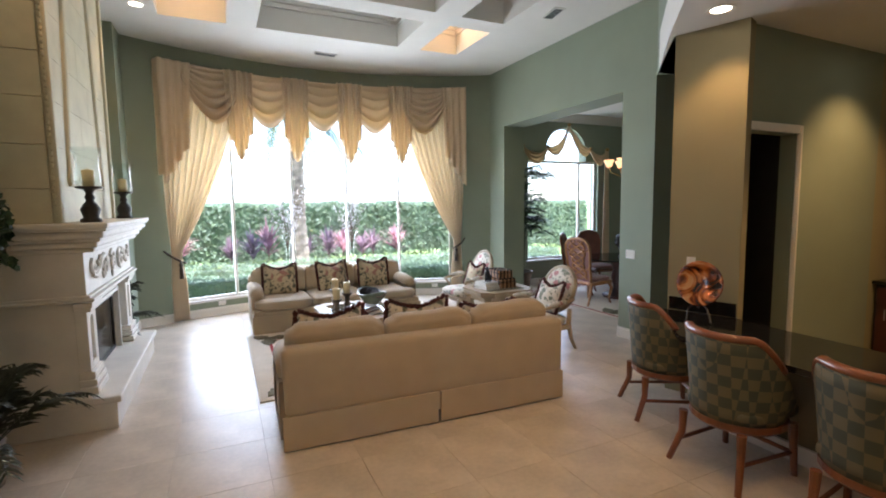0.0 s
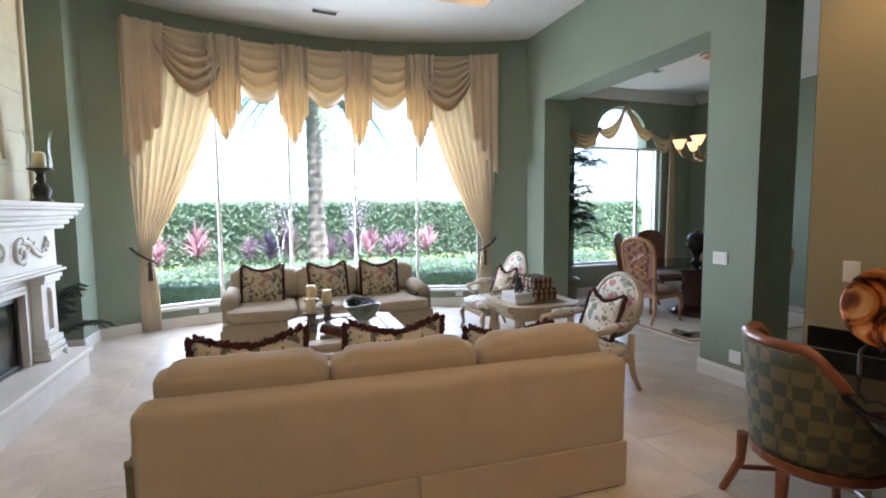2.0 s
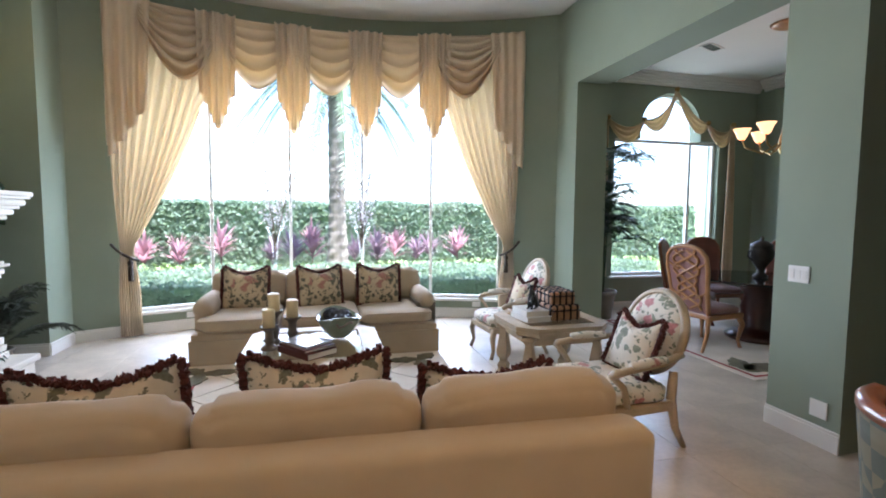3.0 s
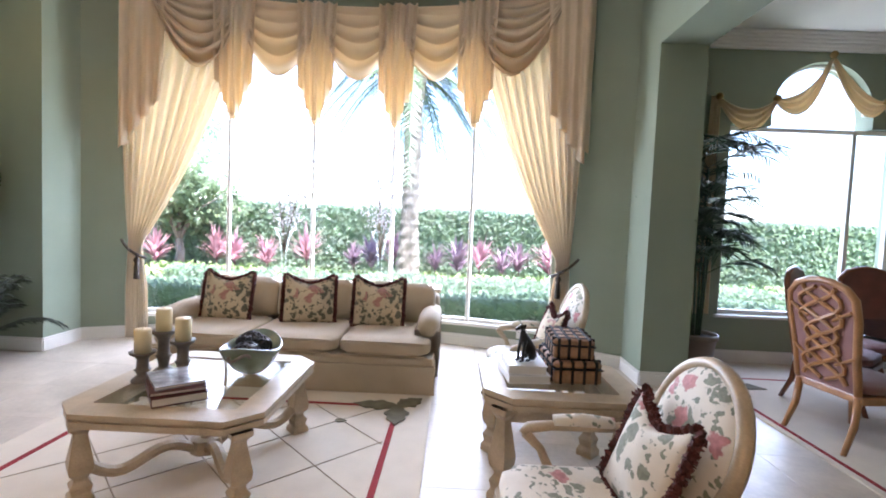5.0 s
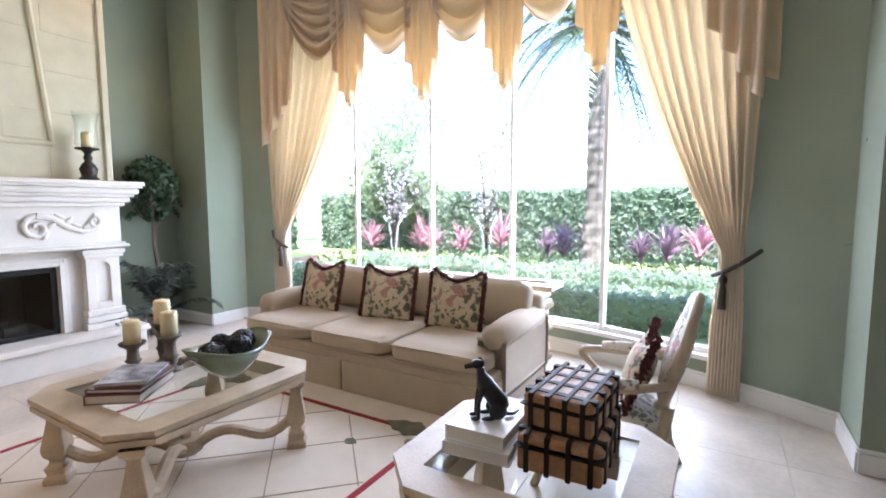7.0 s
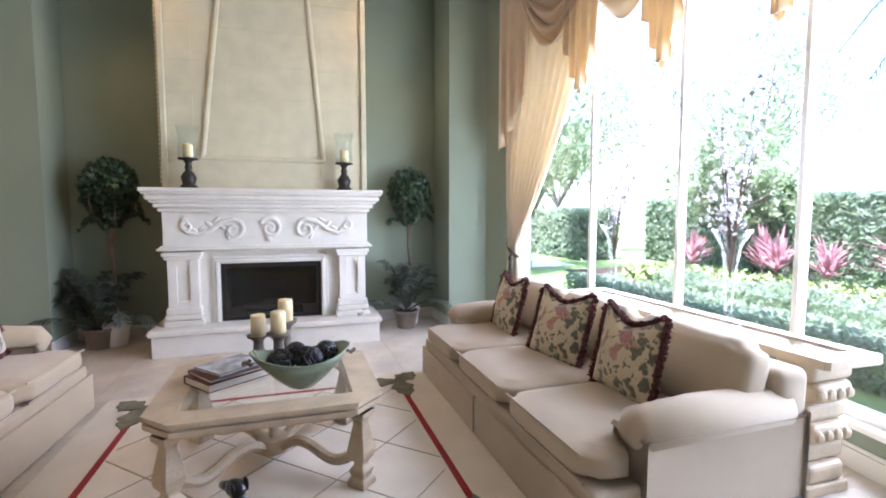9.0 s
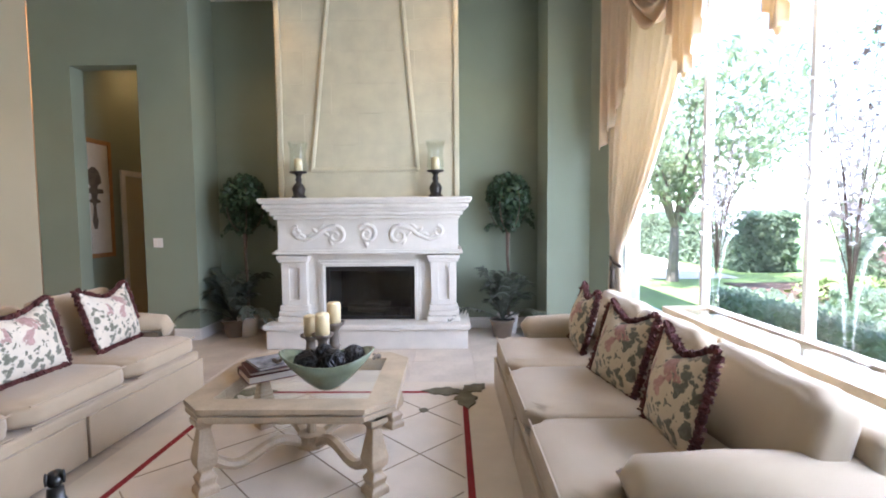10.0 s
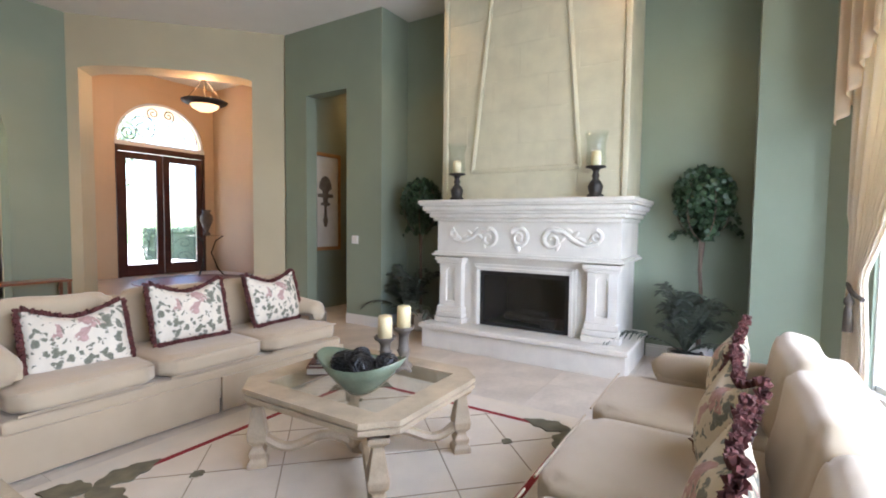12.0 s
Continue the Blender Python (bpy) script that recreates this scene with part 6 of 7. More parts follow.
def barrel_chair():
    """Low barrel-back chair, front to +y: checked shell, cherry top rail and legs."""
    top = empty("barrel_chair", pose(0, 0, 0), "barrel-back chair in green and gold checked tapestry with cherry rail", "chair", "chairs at the bar")

    def shell(u, v, off=0.0):
        a = math.radians(-118 + 236 * u)
        fall = 0.44 * max(0, (abs(a) - 0.9) / 1.16) ** 1.2
        r = 0.275 + off
        z = 0.40 + v * (0.54 - fall)
        lean = 0.05 * v
        return Vector((math.sin(a) * (r + lean), -math.cos(a) * (r + lean) + 0.02, z))

    bm = bmesh.new()
    nu, nv = 32, 8
    A = [[bm.verts.new(shell(i / nu, j / nv)) for i in range(nu + 1)] for j in range(nv + 1)]
    B = [[bm.verts.new(shell(i / nu, j / nv, -0.06)) for i in range(nu + 1)] for j in range(nv + 1)]
    for j in range(nv):
        for i in range(nu):
            bm.faces.new((A[j][i], A[j][i + 1], A[j + 1][i + 1], A[j + 1][i]))
            bm.faces.new((B[j][i], B[j + 1][i], B[j + 1][i + 1], B[j][i + 1]))
    for i in range(nu):
        bm.faces.new((A[nv][i], A[nv][i + 1], B[nv][i + 1], B[nv][i]))
        bm.faces.new((A[0][i], B[0][i], B[0][i + 1], A[0][i + 1]))
    for i in (0, nu):
        for j in range(nv):
            bm.faces.new((A[j][i], A[j + 1][i], B[j + 1][i], B[j][i]))
    part("barrel_back", bm, M["check"], top, "checked tapestry shell", True)
    pts = [shell(0.14 + 0.72 * i / 24, 1.0, -0.03) + Vector((0, 0, 0.012)) for i in range(25)]
    part("top_rail", bm_tube(pts, 0.030, 8, flat=1.25), M["cherry"], top, "polished cherry rail", True)
    part("seat", bm_cushion(0.52, 0.54, 0.13, 0.6, 8, m=pose(0, 0.06, 0.45)), M["check"], top, smooth=True)
    part("seat_frame", bm_lathe([(0, 0.34), (0.27, 0.34), (0.29, 0.36), (0.29, 0.40), (0, 0.40)], 24, m=pose(0, 0.03, 0)), M["cherry"], top)
    legs = [(-0.21, -0.22), (0.21, -0.22), (-0.23, 0.25), (0.23, 0.25)]
    for x, y in legs:
        k = 1.35 if y < 0 else 1.08
        part("leg", bm_tube([(x, y, 0.36), (x * 1.02, y * 1.02, 0.2), (x * (1 + (k - 1) * 0.6), y * k, 0.0)], [0.030, 0.024, 0.020], 8), M["cherry"], top)
    for a, b in ((0, 2), (1, 3), (2, 3)):
        part("stretcher", bm_tube([(legs[a][0], legs[a][1], 0.16), (legs[b][0], legs[b][1], 0.16)], 0.014, 6), M["cherry"], top)
    return top


bc = barrel_chair()
bc.matrix_basis = pose(3.27, 2.33, 0, 0, 0, -92)
copy_thing(bc, pose(3.61, 3.18, 0, 0, 0, -120))
copy_thing(bc, pose(3.26, 1.52, 0, 0, 0, -86))
copy_thing(bc, pose(3.26, 0.76, 0, 0, 0, -84))
plate = empty("glass_platter", pose(3.78, 3.0, 0.8005, 0, 0, -48), "swirled copper and amber glass platter upright on a dark stand", "platter")
part("disc", bm_lathe([(0, 0.012), (0.06, 0.010), (0.15, 0.022), (0.185, 0.045), (0.188, 0.042), (0.152, 0.014), (0.06, 0.0), (0, 0.002)], 40, m=pose(0, 0, 0.325, 82, 0, 0) @ Matrix.Diagonal((0.92, 0.99, 1, 1))), M["copper"], plate, smooth=True)
part("stand", bm_tube([(-0.09, -0.06, 0.008), (-0.07, 0.03, 0.10), (-0.03, 0.045, 0.15), (0, 0.0, 0.118), (0.03, 0.045, 0.15), (0.07, 0.03, 0.10), (0.09, -0.06, 0.008)], 0.009, 6), M["iron"], plate)
cab = empty("bar_cabinet", pose(6.95, 2.1, 0), "black back-bar cabinet with a granite top", "cabinet")
part("body", bm_box(-0.30, -0.9, 0, 0.34, 0.9, 0.88, 0.006), M["black"], cab)
part("top", bm_box(-0.33, -0.93, 0.882, 0.34, 0.93, 0.92, 0.006), M["granite"], cab)
for y in (-0.6, 0.0, 0.6):
    d = part("door", bm_box(-0.318, y - 0.28, 0.1, -0.301, y + 0.28, 0.85, 0.004), M["darkwood"], cab)
    part("handle", bm_tube([(-0.33, y + 0.2, 0.5), (-0.33, y + 0.2, 0.62)], 0.007, 6), M["steel"], d)
# doorway trim at the bar wall (hole from x 4.53 to 5.25)
dt = empty("door_1", pose(4.72, 3.03, 0), "dark doorway with white moulded casing", "doorway")
tagged(dt, kind="structure")
for x in (0.36,):
    part("casing", bm_box(x, -0.028, 0, x + 0.06, -0.002, 2.48, 0.008), M["trim"], dt)
    part("casing_bead", bm_box(x + 0.008, -0.04, 0, x + 0.028, -0.029, 2.48, 0.004), M["trim"], dt)
part("head_casing", bm_box(-0.49, -0.030, 2.42, 0.42, -0.002, 2.495, 0.008), M["trim"], dt)
# added faces, coloured black to stand for the dim room beyond the doorway
structure("wall_closet", bm_box(4.32, 3.55, 0, 5.95, 3.7, 3.4), M["black"], "black back face added as the darkness inside the doorway")
structure("wall_closet_side", bm_box(5.13, 3.172, 0, 5.23, 3.55, 3.4), M["black"], "black side face added as the darkness inside the doorway")
structure("wall_closet_top", bm_box(4.32, 3.172, 2.7, 5.13, 3.55, 2.8), M["black"], "black top face added as the darkness inside the doorway")

# ---- entry ----
fd = empty("door_2", pose(-1.325, -1.92, FOY) @ Matrix.Diagonal((1.0, 1.0, 0.965, 1)), "mahogany double front doors with leaded glass panes", "door")
tagged(fd, kind="structure")
for x in (-0.87, 0.82):
    part("jamb", bm_box(x, -0.10, 0, x + 0.05, 0.03, 2.60, 0.006), M["darkwood"], fd)
part("head", bm_box(-0.87, -0.10, 2.50, 0.87, 0.03, 2.62, 0.006), M["darkwood"], fd)
for x0 in (-0.815, 0.005):
    leaf = part("door_leaf", bm_box(x0, -0.05, 0.01, x0 + 0.13, 0.0, 2.49, 0.006), M["darkwood"], fd)
    part("stile", bm_box(x0 + 0.68, -0.05, 0.01, x0 + 0.81, 0.0, 2.49, 0.006), M["darkwood"], leaf)
    part("bottom_rail", bm_box(x0 + 0.13, -0.05, 0.01, x0 + 0.68, 0.0, 0.24, 0.006), M["darkwood"], leaf)
    part("top_rail", bm_box(x0 + 0.13, -0.05, 2.36, x0 + 0.68, 0.0, 2.49, 0.006), M["darkwood"], leaf)
    part("leaded_pane", bm_box(x0 + 0.13, -0.03, 0.24, x0 + 0.68, -0.022, 2.36), M["pane"], leaf).visible_shadow = False
    for k in range(7):
        z = 0.35 + k * 0.30
        s = 1 if k % 2 else -1
        pts = [(x0 + 0.405 + s * (0.19 - 0.14 * i / 14) * math.cos(i * 0.55), -0.02, z + (0.13 - 0.10 * i / 14) * math.sin(i * 0.55)) for i in range(15)]
        part("lead_scroll", bm_tube(pts, 0.005, 4), M["iron"], leaf)
    for y in (0.17, 0.64):
        part("lead_line", bm_box(x0 + y - 0.004, -0.028, 0.24, x0 + y + 0.004, -0.016, 2.36), M["iron"], leaf)
tr = empty("window_3", pose(-1.325, -1.92, FOY + 2.56), "arched transom with iron scrollwork over the front doors", "window")
tagged(tr, kind="structure")
part("sill_bar", bm_box(-0.87, -0.10, -0.031, 0.87, 0.02, 0.05, 0.006), M["trim"], tr)
part("arched_frame", bm_tube([(0.84 * math.cos(a), -0.04, 0.05 + 0.80 * math.sin(a)) for a in (math.pi * i / 30 for i in range(31))], 0.03, 6), M["trim"], tr)
for s in (-1, 1):
    for cx, cz, r, ph in ((0.32, 0.34, 0.26, 0.4), (0.62, 0.22, 0.16, 2.0), (0.15, 0.66, 0.13, 4.0)):
        pts = [(s * (cx + r * (1 - 0.85 * i / 22) * math.cos(ph + i * 0.5)), -0.04, cz + r * (1 - 0.85 * i / 22) * math.sin(ph + i * 0.5)) for i in range(23)]
        part("scroll", bm_tube(pts, 0.011, 5), M["iron"], tr)
# masonry around the arched transom
bm = bmesh.new()
prev = None
for i in range(25):
    a = math.pi * i / 24
    x, z = 0.87 * math.cos(a), 0.05 + 0.82 * math.sin(a)
    vs = [bm.verts.new((x, y, zz)) for y, zz in ((0.0, z), (-0.25, z), (-0.25, 1.11), (0.0, 1.11))]
    if prev:
        for k in range(4):
            bm.faces.new((prev[k], prev[(k + 1) % 4], vs[(k + 1) % 4], vs[k]))
    prev = vs
structure("wall_entry_transom", bm, M["foyer"], "cream wall round the arched transom").matrix_basis = pose(-1.325, -1.92, FOY + 2.56)
structure("porch_soffit", bm_box(-4.2, -3.5, FOY + 3.44, 0.9, -2.21, FOY + 3.60, 0.01), M["foyer"], "warm-tinted cream plaster porch soffit outside the front doors")
pn = empty("pendant_lamp", pose(-0.66, 0.65, 0.08), "bronze bowl pendant with a glowing alabaster shade in the entry", "pendant lamp")
part("stem", bm_tube([(0, 0, CEIL - 0.081), (0, 0, 3.30)], 0.010, 8), M["iron"], pn)
part("canopy", bm_lathe([(0, CEIL - 0.13), (0.05, CEIL - 0.12), (0.07, CEIL - 0.081), (0, CEIL - 0.081)], 16), M["iron"], pn, smooth=True)
M["alabaster"] = glow("alabaster_glow", (1.0, 0.52, 0.20), 0.5)
part("shade", bm_lathe([(0, 3.10), (0.10, 3.115), (0.18, 3.16), (0.22, 3.22), (0, 3.22)], 28), M["alabaster"], pn, "glowing alabaster bowl", True)
part("rim", bm_lathe([(0.22, 3.20), (0.33, 3.245), (0.345, 3.27), (0.33, 3.275), (0.20, 3.24)], 28), M["iron"], pn, "bronze rim", True)
for k in range(3):
    a = 2 * math.pi * k / 3
    part("arm", bm_tube([(0.30 * math.cos(a), 0.30 * math.sin(a), 3.26), (0.16 * math.cos(a), 0.16 * math.sin(a), 3.42), (0.01 * math.cos(a), 0.01 * math.sin(a), 3.62)], 0.007, 6), M["iron"], pn)
ct = empty("scroll_console", pose(-1.74, -1.12, FOY), "wrought iron scroll console with a glass top in the entry", "console table")
part("glass_top", bm_lathe([(0, 0.80), (0.36, 0.80), (0.365, 0.806), (0.36, 0.812), (0, 0.812)], 32), M["glass"], ct)
for k in range(3):
    a = 2 * math.pi * k / 3 + 0.5
    d = Vector((math.cos(a), math.sin(a), 0))
    part("scroll_leg", bm_tube([d * 0.30 + Vector((0, 0, 0.795)), d * 0.16 + Vector((0, 0, 0.70)), d * 0.08 + Vector((0, 0, 0.45)), d * 0.20 + Vector((0, 0, 0.12)), d * 0.30 + Vector((0, 0, 0.0))], 0.014, 6), M["iron"], ct)
vs_ = empty("urn_vase", pose(-1.74, -1.12, FOY + 0.8125) @ Matrix.Diagonal((1.1, 1.1, 1.1, 1)), "gilded brown urn vase on the scroll console", "vase")
part("body", bm_lathe([(0, 0), (0.06, 0), (0.065, 0.02), (0.03, 0.07), (0.05, 0.12), (0.11, 0.28), (0.10, 0.36), (0.06, 0.41), (0.085, 0.46), (0.07, 0.455), (0, 0.40)], 20), M["pewter"], vs_, smooth=True)
mr = empty("round_rug", pose(-1.1, -0.45, FOY), "round brown and rust patterned rug on the entry floor", "rug")
part("rug_field", bm_lathe([(0, 0.0), (1.0, 0.0), (1.0, 0.012), (0, 0.012)], 48), M["rust"], mr)
part("border", bm_lathe([(0.78, 0.010), (0.90, 0.010), (0.90, 0.016), (0.78, 0.016), (0.78, 0.010)], 48), M["pewter"], mr)

# hall picture and plain door casing
pc = empty("framed_picture", pose(-1.76, 2.216, 0, 0, 0, 180), "tall brown wood-framed print of a carved finial", "picture")
x0, x1, z0, z1 = -0.345, 0.345, 0.965, 2.56
for q in ((x0, z0, x0 + 0.06, z1), (x1 - 0.06, z0, x1, z1), (x0 + 0.06, z0, x1 - 0.06, z0 + 0.06), (x0 + 0.06, z1 - 0.06, x1 - 0.06, z1)):
    part("frame_bar", bm_box(q[0], -0.015, q[1], q[2], 0.012, q[3], 0.006), M["honey"], pc)
part("print", bm_box(x0 + 0.06, -0.004, z0 + 0.06, x1 - 0.06, 0.010, z1 - 0.06), M["paper"], pc, "cream print")
bm = bm_lathe([(0, 1.35), (0.03, 1.36), (0.055, 1.46), (0.035, 1.54), (0.025, 1.66), (0.04, 1.70), (0.11, 1.715), (0.10, 1.74), (0.05, 1.76), (0.06, 1.83), (0.17, 1.84), (0.17, 1.89), (0.06, 1.90), (0.08, 1.95), (0.14, 1.98), (0.13, 2.06), (0.09, 2.14), (0.03, 2.18), (0, 2.185)], 16)
for v in bm.verts:
    v.co.y = -0.006 + 0.02 * v.co.y
part("printed_finial", bm, M["pewter"], pc, "printed brown finial motif")
hd = empty("door_3", pose(-2.8, 2.222, 0, 0, 0, 180), "tan panelled hall door in a white casing", "door")
tagged(hd, kind="structure")
part("casing", bm_box(-0.52, -0.02, 0, -0.44, 0.015, 2.2, 0.006), M["trim"], hd)
part("casing", bm_box(0.44, -0.02, 0, 0.52, 0.015, 2.2, 0.006), M["trim"], hd)
part("head_casing", bm_box(-0.44, -0.02, 2.12, 0.44, 0.015, 2.2, 0.006), M["trim"], hd)
part("door_leaf", bm_box(-0.438, -0.005, 0.01, 0.438, 0.012, 2.118, 0.004), M["cream_wall"], hd)

# ---- fittings ----


def plate_on(m, name, label, w, h, toggles=0):
    top = empty(name, m, label, "wall plate")
    part("cover", bm_box(-w / 2, -0.008, -h / 2, w / 2, 0, h / 2, 0.003), M["plastic"], top)
    for k in range(toggles):
        x = (k - (toggles - 1) / 2) * 0.045
        part("rocker", bm_box(x - 0.016, -0.012, -0.032, x + 0.016, -0.0085, 0.032, 0.002), M["trim"], top)
    return top


plate_on(pose(XE - 0.001, 4.89, 1.13, 0, 0, -90), "light_switch", "white triple light switch on the green wall", 0.15, 0.115, 3)
plate_on(pose(XE - 0.001, 4.70, 0.25, 0, 0, -90), "wall_outlet", "white cover plate low on the green wall", 0.115, 0.115, 0)
plate_on(pose(4.094, 3.32, 1.24, 0, 0, -71.2), "light_switch", "cream switch plate on the olive wall above the bar", 0.075, 0.115, 1)
plate_on(pose(XH + 0.001, 3.46, 1.19, 0, 0, 90), "light_switch", "white light switch beside the hall opening", 0.115, 0.115, 2)
for a in (-17, 21):
    x, y = bow(a, -0.002)
    plate_on(pose(x, y, 0.195, 0, 0, -a), "wall_outlet", "white outlet low on the bow wall", 0.12, 0.075, 0)


def vent(x, y, z, rz, w=0.36, d=0.16):
    top = empty("ceiling_vent", pose(x, y, z, 0, 0, rz), "white louvred air vent in the ceiling", "vent")
    part("frame", ring_prism(octagon(-w / 2, -d / 2, w / 2, d / 2, 0.004), octagon(-w / 2 + 0.02, -d / 2 + 0.02, w / 2 - 0.02, d / 2 - 0.02, 0.004), -0.012, -0.001), M["trim"], top)
    part("backing", bm_box(-w / 2 + 0.02, -d / 2 + 0.02, -0.003, w / 2 - 0.02, d / 2 - 0.02, -0.001), M["iron"], top)
    for k in range(5):
        yy = -d / 2 + 0.03 + k * (d - 0.06) / 4
        part("slat", bm_box(-w / 2 + 0.02, yy - 0.008, -0.010, w / 2 - 0.02, yy + 0.002, -0.006), M["steel"], top)


vent(1.86, 8.40, CEIL, 4)
vent(4.25, 5.57, CEIL, 80)
vent(6.85, 7.75, DC, 20)
M["bulb"] = glow("warm_bulb", (1.0, 0.86, 0.62), 2.5)


def downlight(x, y, z, watts, cone=1.9):
    top = empty("recessed_downlight", pose(x, y, z), "lit recessed ceiling downlight with a white trim ring", "downlight", "recessed downlights")
    part("trim_ring", bm_lathe([(0.075, -0.001), (0.105, -0.001), (0.105, -0.008), (0.075, -0.004)], 24), M["trim"], top)
    part("lamp_lens", bm_lathe([(0, -0.003), (0.074, -0.003), (0.074, -0.001), (0, -0.001)], 20), M["bulb"], top, "glowing lens")
    lamp("downlight_lamp", "SPOT", look((x, y, z - 0.03), (x, y + 0.001, 0)), watts, (1.0, 0.56, 0.21), radius=0.06, cone=cone)


downlight(3.84, 2.95, 3.31, 8)
# unseen fixtures from here on, added for warm light and to lift dark parts
downlight(5.3, 1.9, 3.31, 13)
downlight(5.85, 2.45, 3.31, 18)
downlight(-0.62, 4.75, CEIL, 5)
downlight(-0.62, 7.35, CEIL, 4)
downlight(2.0, 2.2, CEIL, 11)
downlight(0.3, 2.6, CEIL, 5)
downlight(2.6, 1.0, CEIL, 16)
downlight(-2.6, 2.75, CEIL, 8)
# added lamp that brightens the side room behind the arch
downlight(2.6, -1.2, CEIL, 8)
lamp("pendant_lamp_light", "POINT", Matrix.Translation((-0.66, 0.65, 3.53)), 13, (1.0, 0.55, 0.23), radius=0.12)
for x0, x1, y0, y1 in (COFF[0], COFF[6]):
    lamp("cove_lamp", "POINT", Matrix.Translation(((x0 + x1) / 2, (y0 + y1) / 2, CEIL + 0.30)), 1.3, (1.0, 0.55, 0.22), radius=0.08)

ob = empty("side_table", pose(1.56, 0.28, 0), "low open-framed reddish wooden side table by the wall", "table")
part("tabletop", bm_box(-0.44, -0.17, 0.60, 0.44, 0.17, 0.63, 0.006), M["cherry"], ob)
for x in (-0.41, 0.41):
    for y in (-0.14, 0.14):
        part("leg", bm_box(x - 0.02, y - 0.02, 0, x + 0.02, y + 0.02, 0.599, 0.004), M["cherry"], ob)
for y in (-0.14, 0.14):
    part("rail", bm_box(-0.388, y - 0.012, 0.14, 0.388, y + 0.012, 0.17, 0.004), M["cherry"], ob)

# ---- outdoors ----
structure("ground", bm_box(-400, -400, -0.32, 400, 400, -0.18), M["grass"], "mown green lawn")
M["mulch"] = mat("brown_mulch", (0.10, 0.06, 0.04), 0.95, scale=6, vary=0.35, bump=1.0, fine=40)
M["paving"] = mat("pale_paving", (0.55, 0.50, 0.44), 0.8, scale=2, vary=0.15, bump=0.4)
structure("planting_bed", bm_box(-7, 13.6, -0.178, 14, 17.6, -0.15), M["mulch"], "mulched planting bed")
structure("driveway", bm_prism([(-30, 14), (-8, 12.2), (-8, 14.6), (-30, 17)], -0.176, -0.165), M["paving"], "pale curving drive")
structure("porch", bm_box(-3.5, -5.5, -0.17, 1.5, -2.16, 0.35), M["paving"], "pale paved porch outside the front doors")


def leaf_cloud(bm, rnd, n, place, s0, s1):
    for k in range(n):
        p = place(rnd)
        rot = Euler((rnd.uniform(-1.2, 1.2), rnd.uniform(-1.2, 1.2), rnd.uniform(0, 6.3))).to_matrix()
        s = rnd.uniform(s0, s1)
        bm.faces.new([bm.verts.new(p + rot @ Vector(c) * s) for c in ((-1, 0, 0), (0, -0.5, 0.1), (1, 0, -0.1), (0, 0.5, 0.1))])


def clipped_hedge(name, x0, y0, x1, y1, z0, z1, n, seed, material, label, s0=0.05, s1=0.10):
    """A clipped hedge: a dark body under a skin of leaves."""
    top = empty(name, pose((x0 + x1) / 2, (y0 + y1) / 2, z0), label, "hedge")
    rnd = random.Random(seed)
    cx, cy = (x0 + x1) / 2, (y0 + y1) / 2
    part("body", bm_box(x0 - cx + 0.08, y0 - cy + 0.08, 0.0, x1 - cx - 0.08, y1 - cy - 0.08, z1 - z0 - 0.06, 0.05), M["hedge"], top)
    bm = bmesh.new()

    def place(r):
        x = r.uniform(x0, x1) - cx
        lump = 0.10 * noise.noise(Vector((x * 0.9, seed, 0)))
        if r.random() < 0.35:
            return Vector((x, r.uniform(y0, y1) - cy, z1 - z0 + r.uniform(-0.05, 0.05) + lump))
        if r.random() < 0.12:
            return Vector((r.choice((x0, x1)) - cx + r.uniform(-0.05, 0.05), r.uniform(y0, y1) - cy, r.uniform(0, z1 - z0)))
        return Vector((x, (y0 - cy) + r.uniform(-0.05, 0.06) + lump, r.uniform(0, z1 - z0)))

    leaf_cloud(bm, rnd, n, place, s0, s1)
    part("foliage", bm, material, top)
    return top


clipped_hedge("tall_hedge", -9, 18.0, 16, 19.2, -0.18, 1.85, 26000, 1, M["hedge"], "tall clipped green boundary hedge", 0.06, 0.12)
clipped_hedge("low_hedge", -3.2, 11.2, 9, 11.8, -0.18, 0.30, 7000, 2, M["hedge"], "low clipped box hedge by the window", 0.03, 0.06)
clipped_hedge("low_hedge", -2.5, 12.6, 10, 13.2, -0.18, 0.36, 7000, 3, M["hedge"], "low clipped box hedge in the garden", 0.03, 0.06)
clipped_hedge("side_hedge", -13, 9.0, -4.6, 9.9, -0.18, 0.75, 7000, 4, M["hedge"], "clipped green hedge beside the lawn", 0.04, 0.08)
structure("forecourt", bm_box(-14, -26, -0.178, 12, -5.55, -0.165), M["paving"], "pale paved forecourt")
clipped_hedge("entry_hedge", -9.0, -9.2, -4.4, -8.2, -0.16, 1.1, 4000, 5, M["hedge"], "green shrubs outside the front doors", 0.05, 0.10)


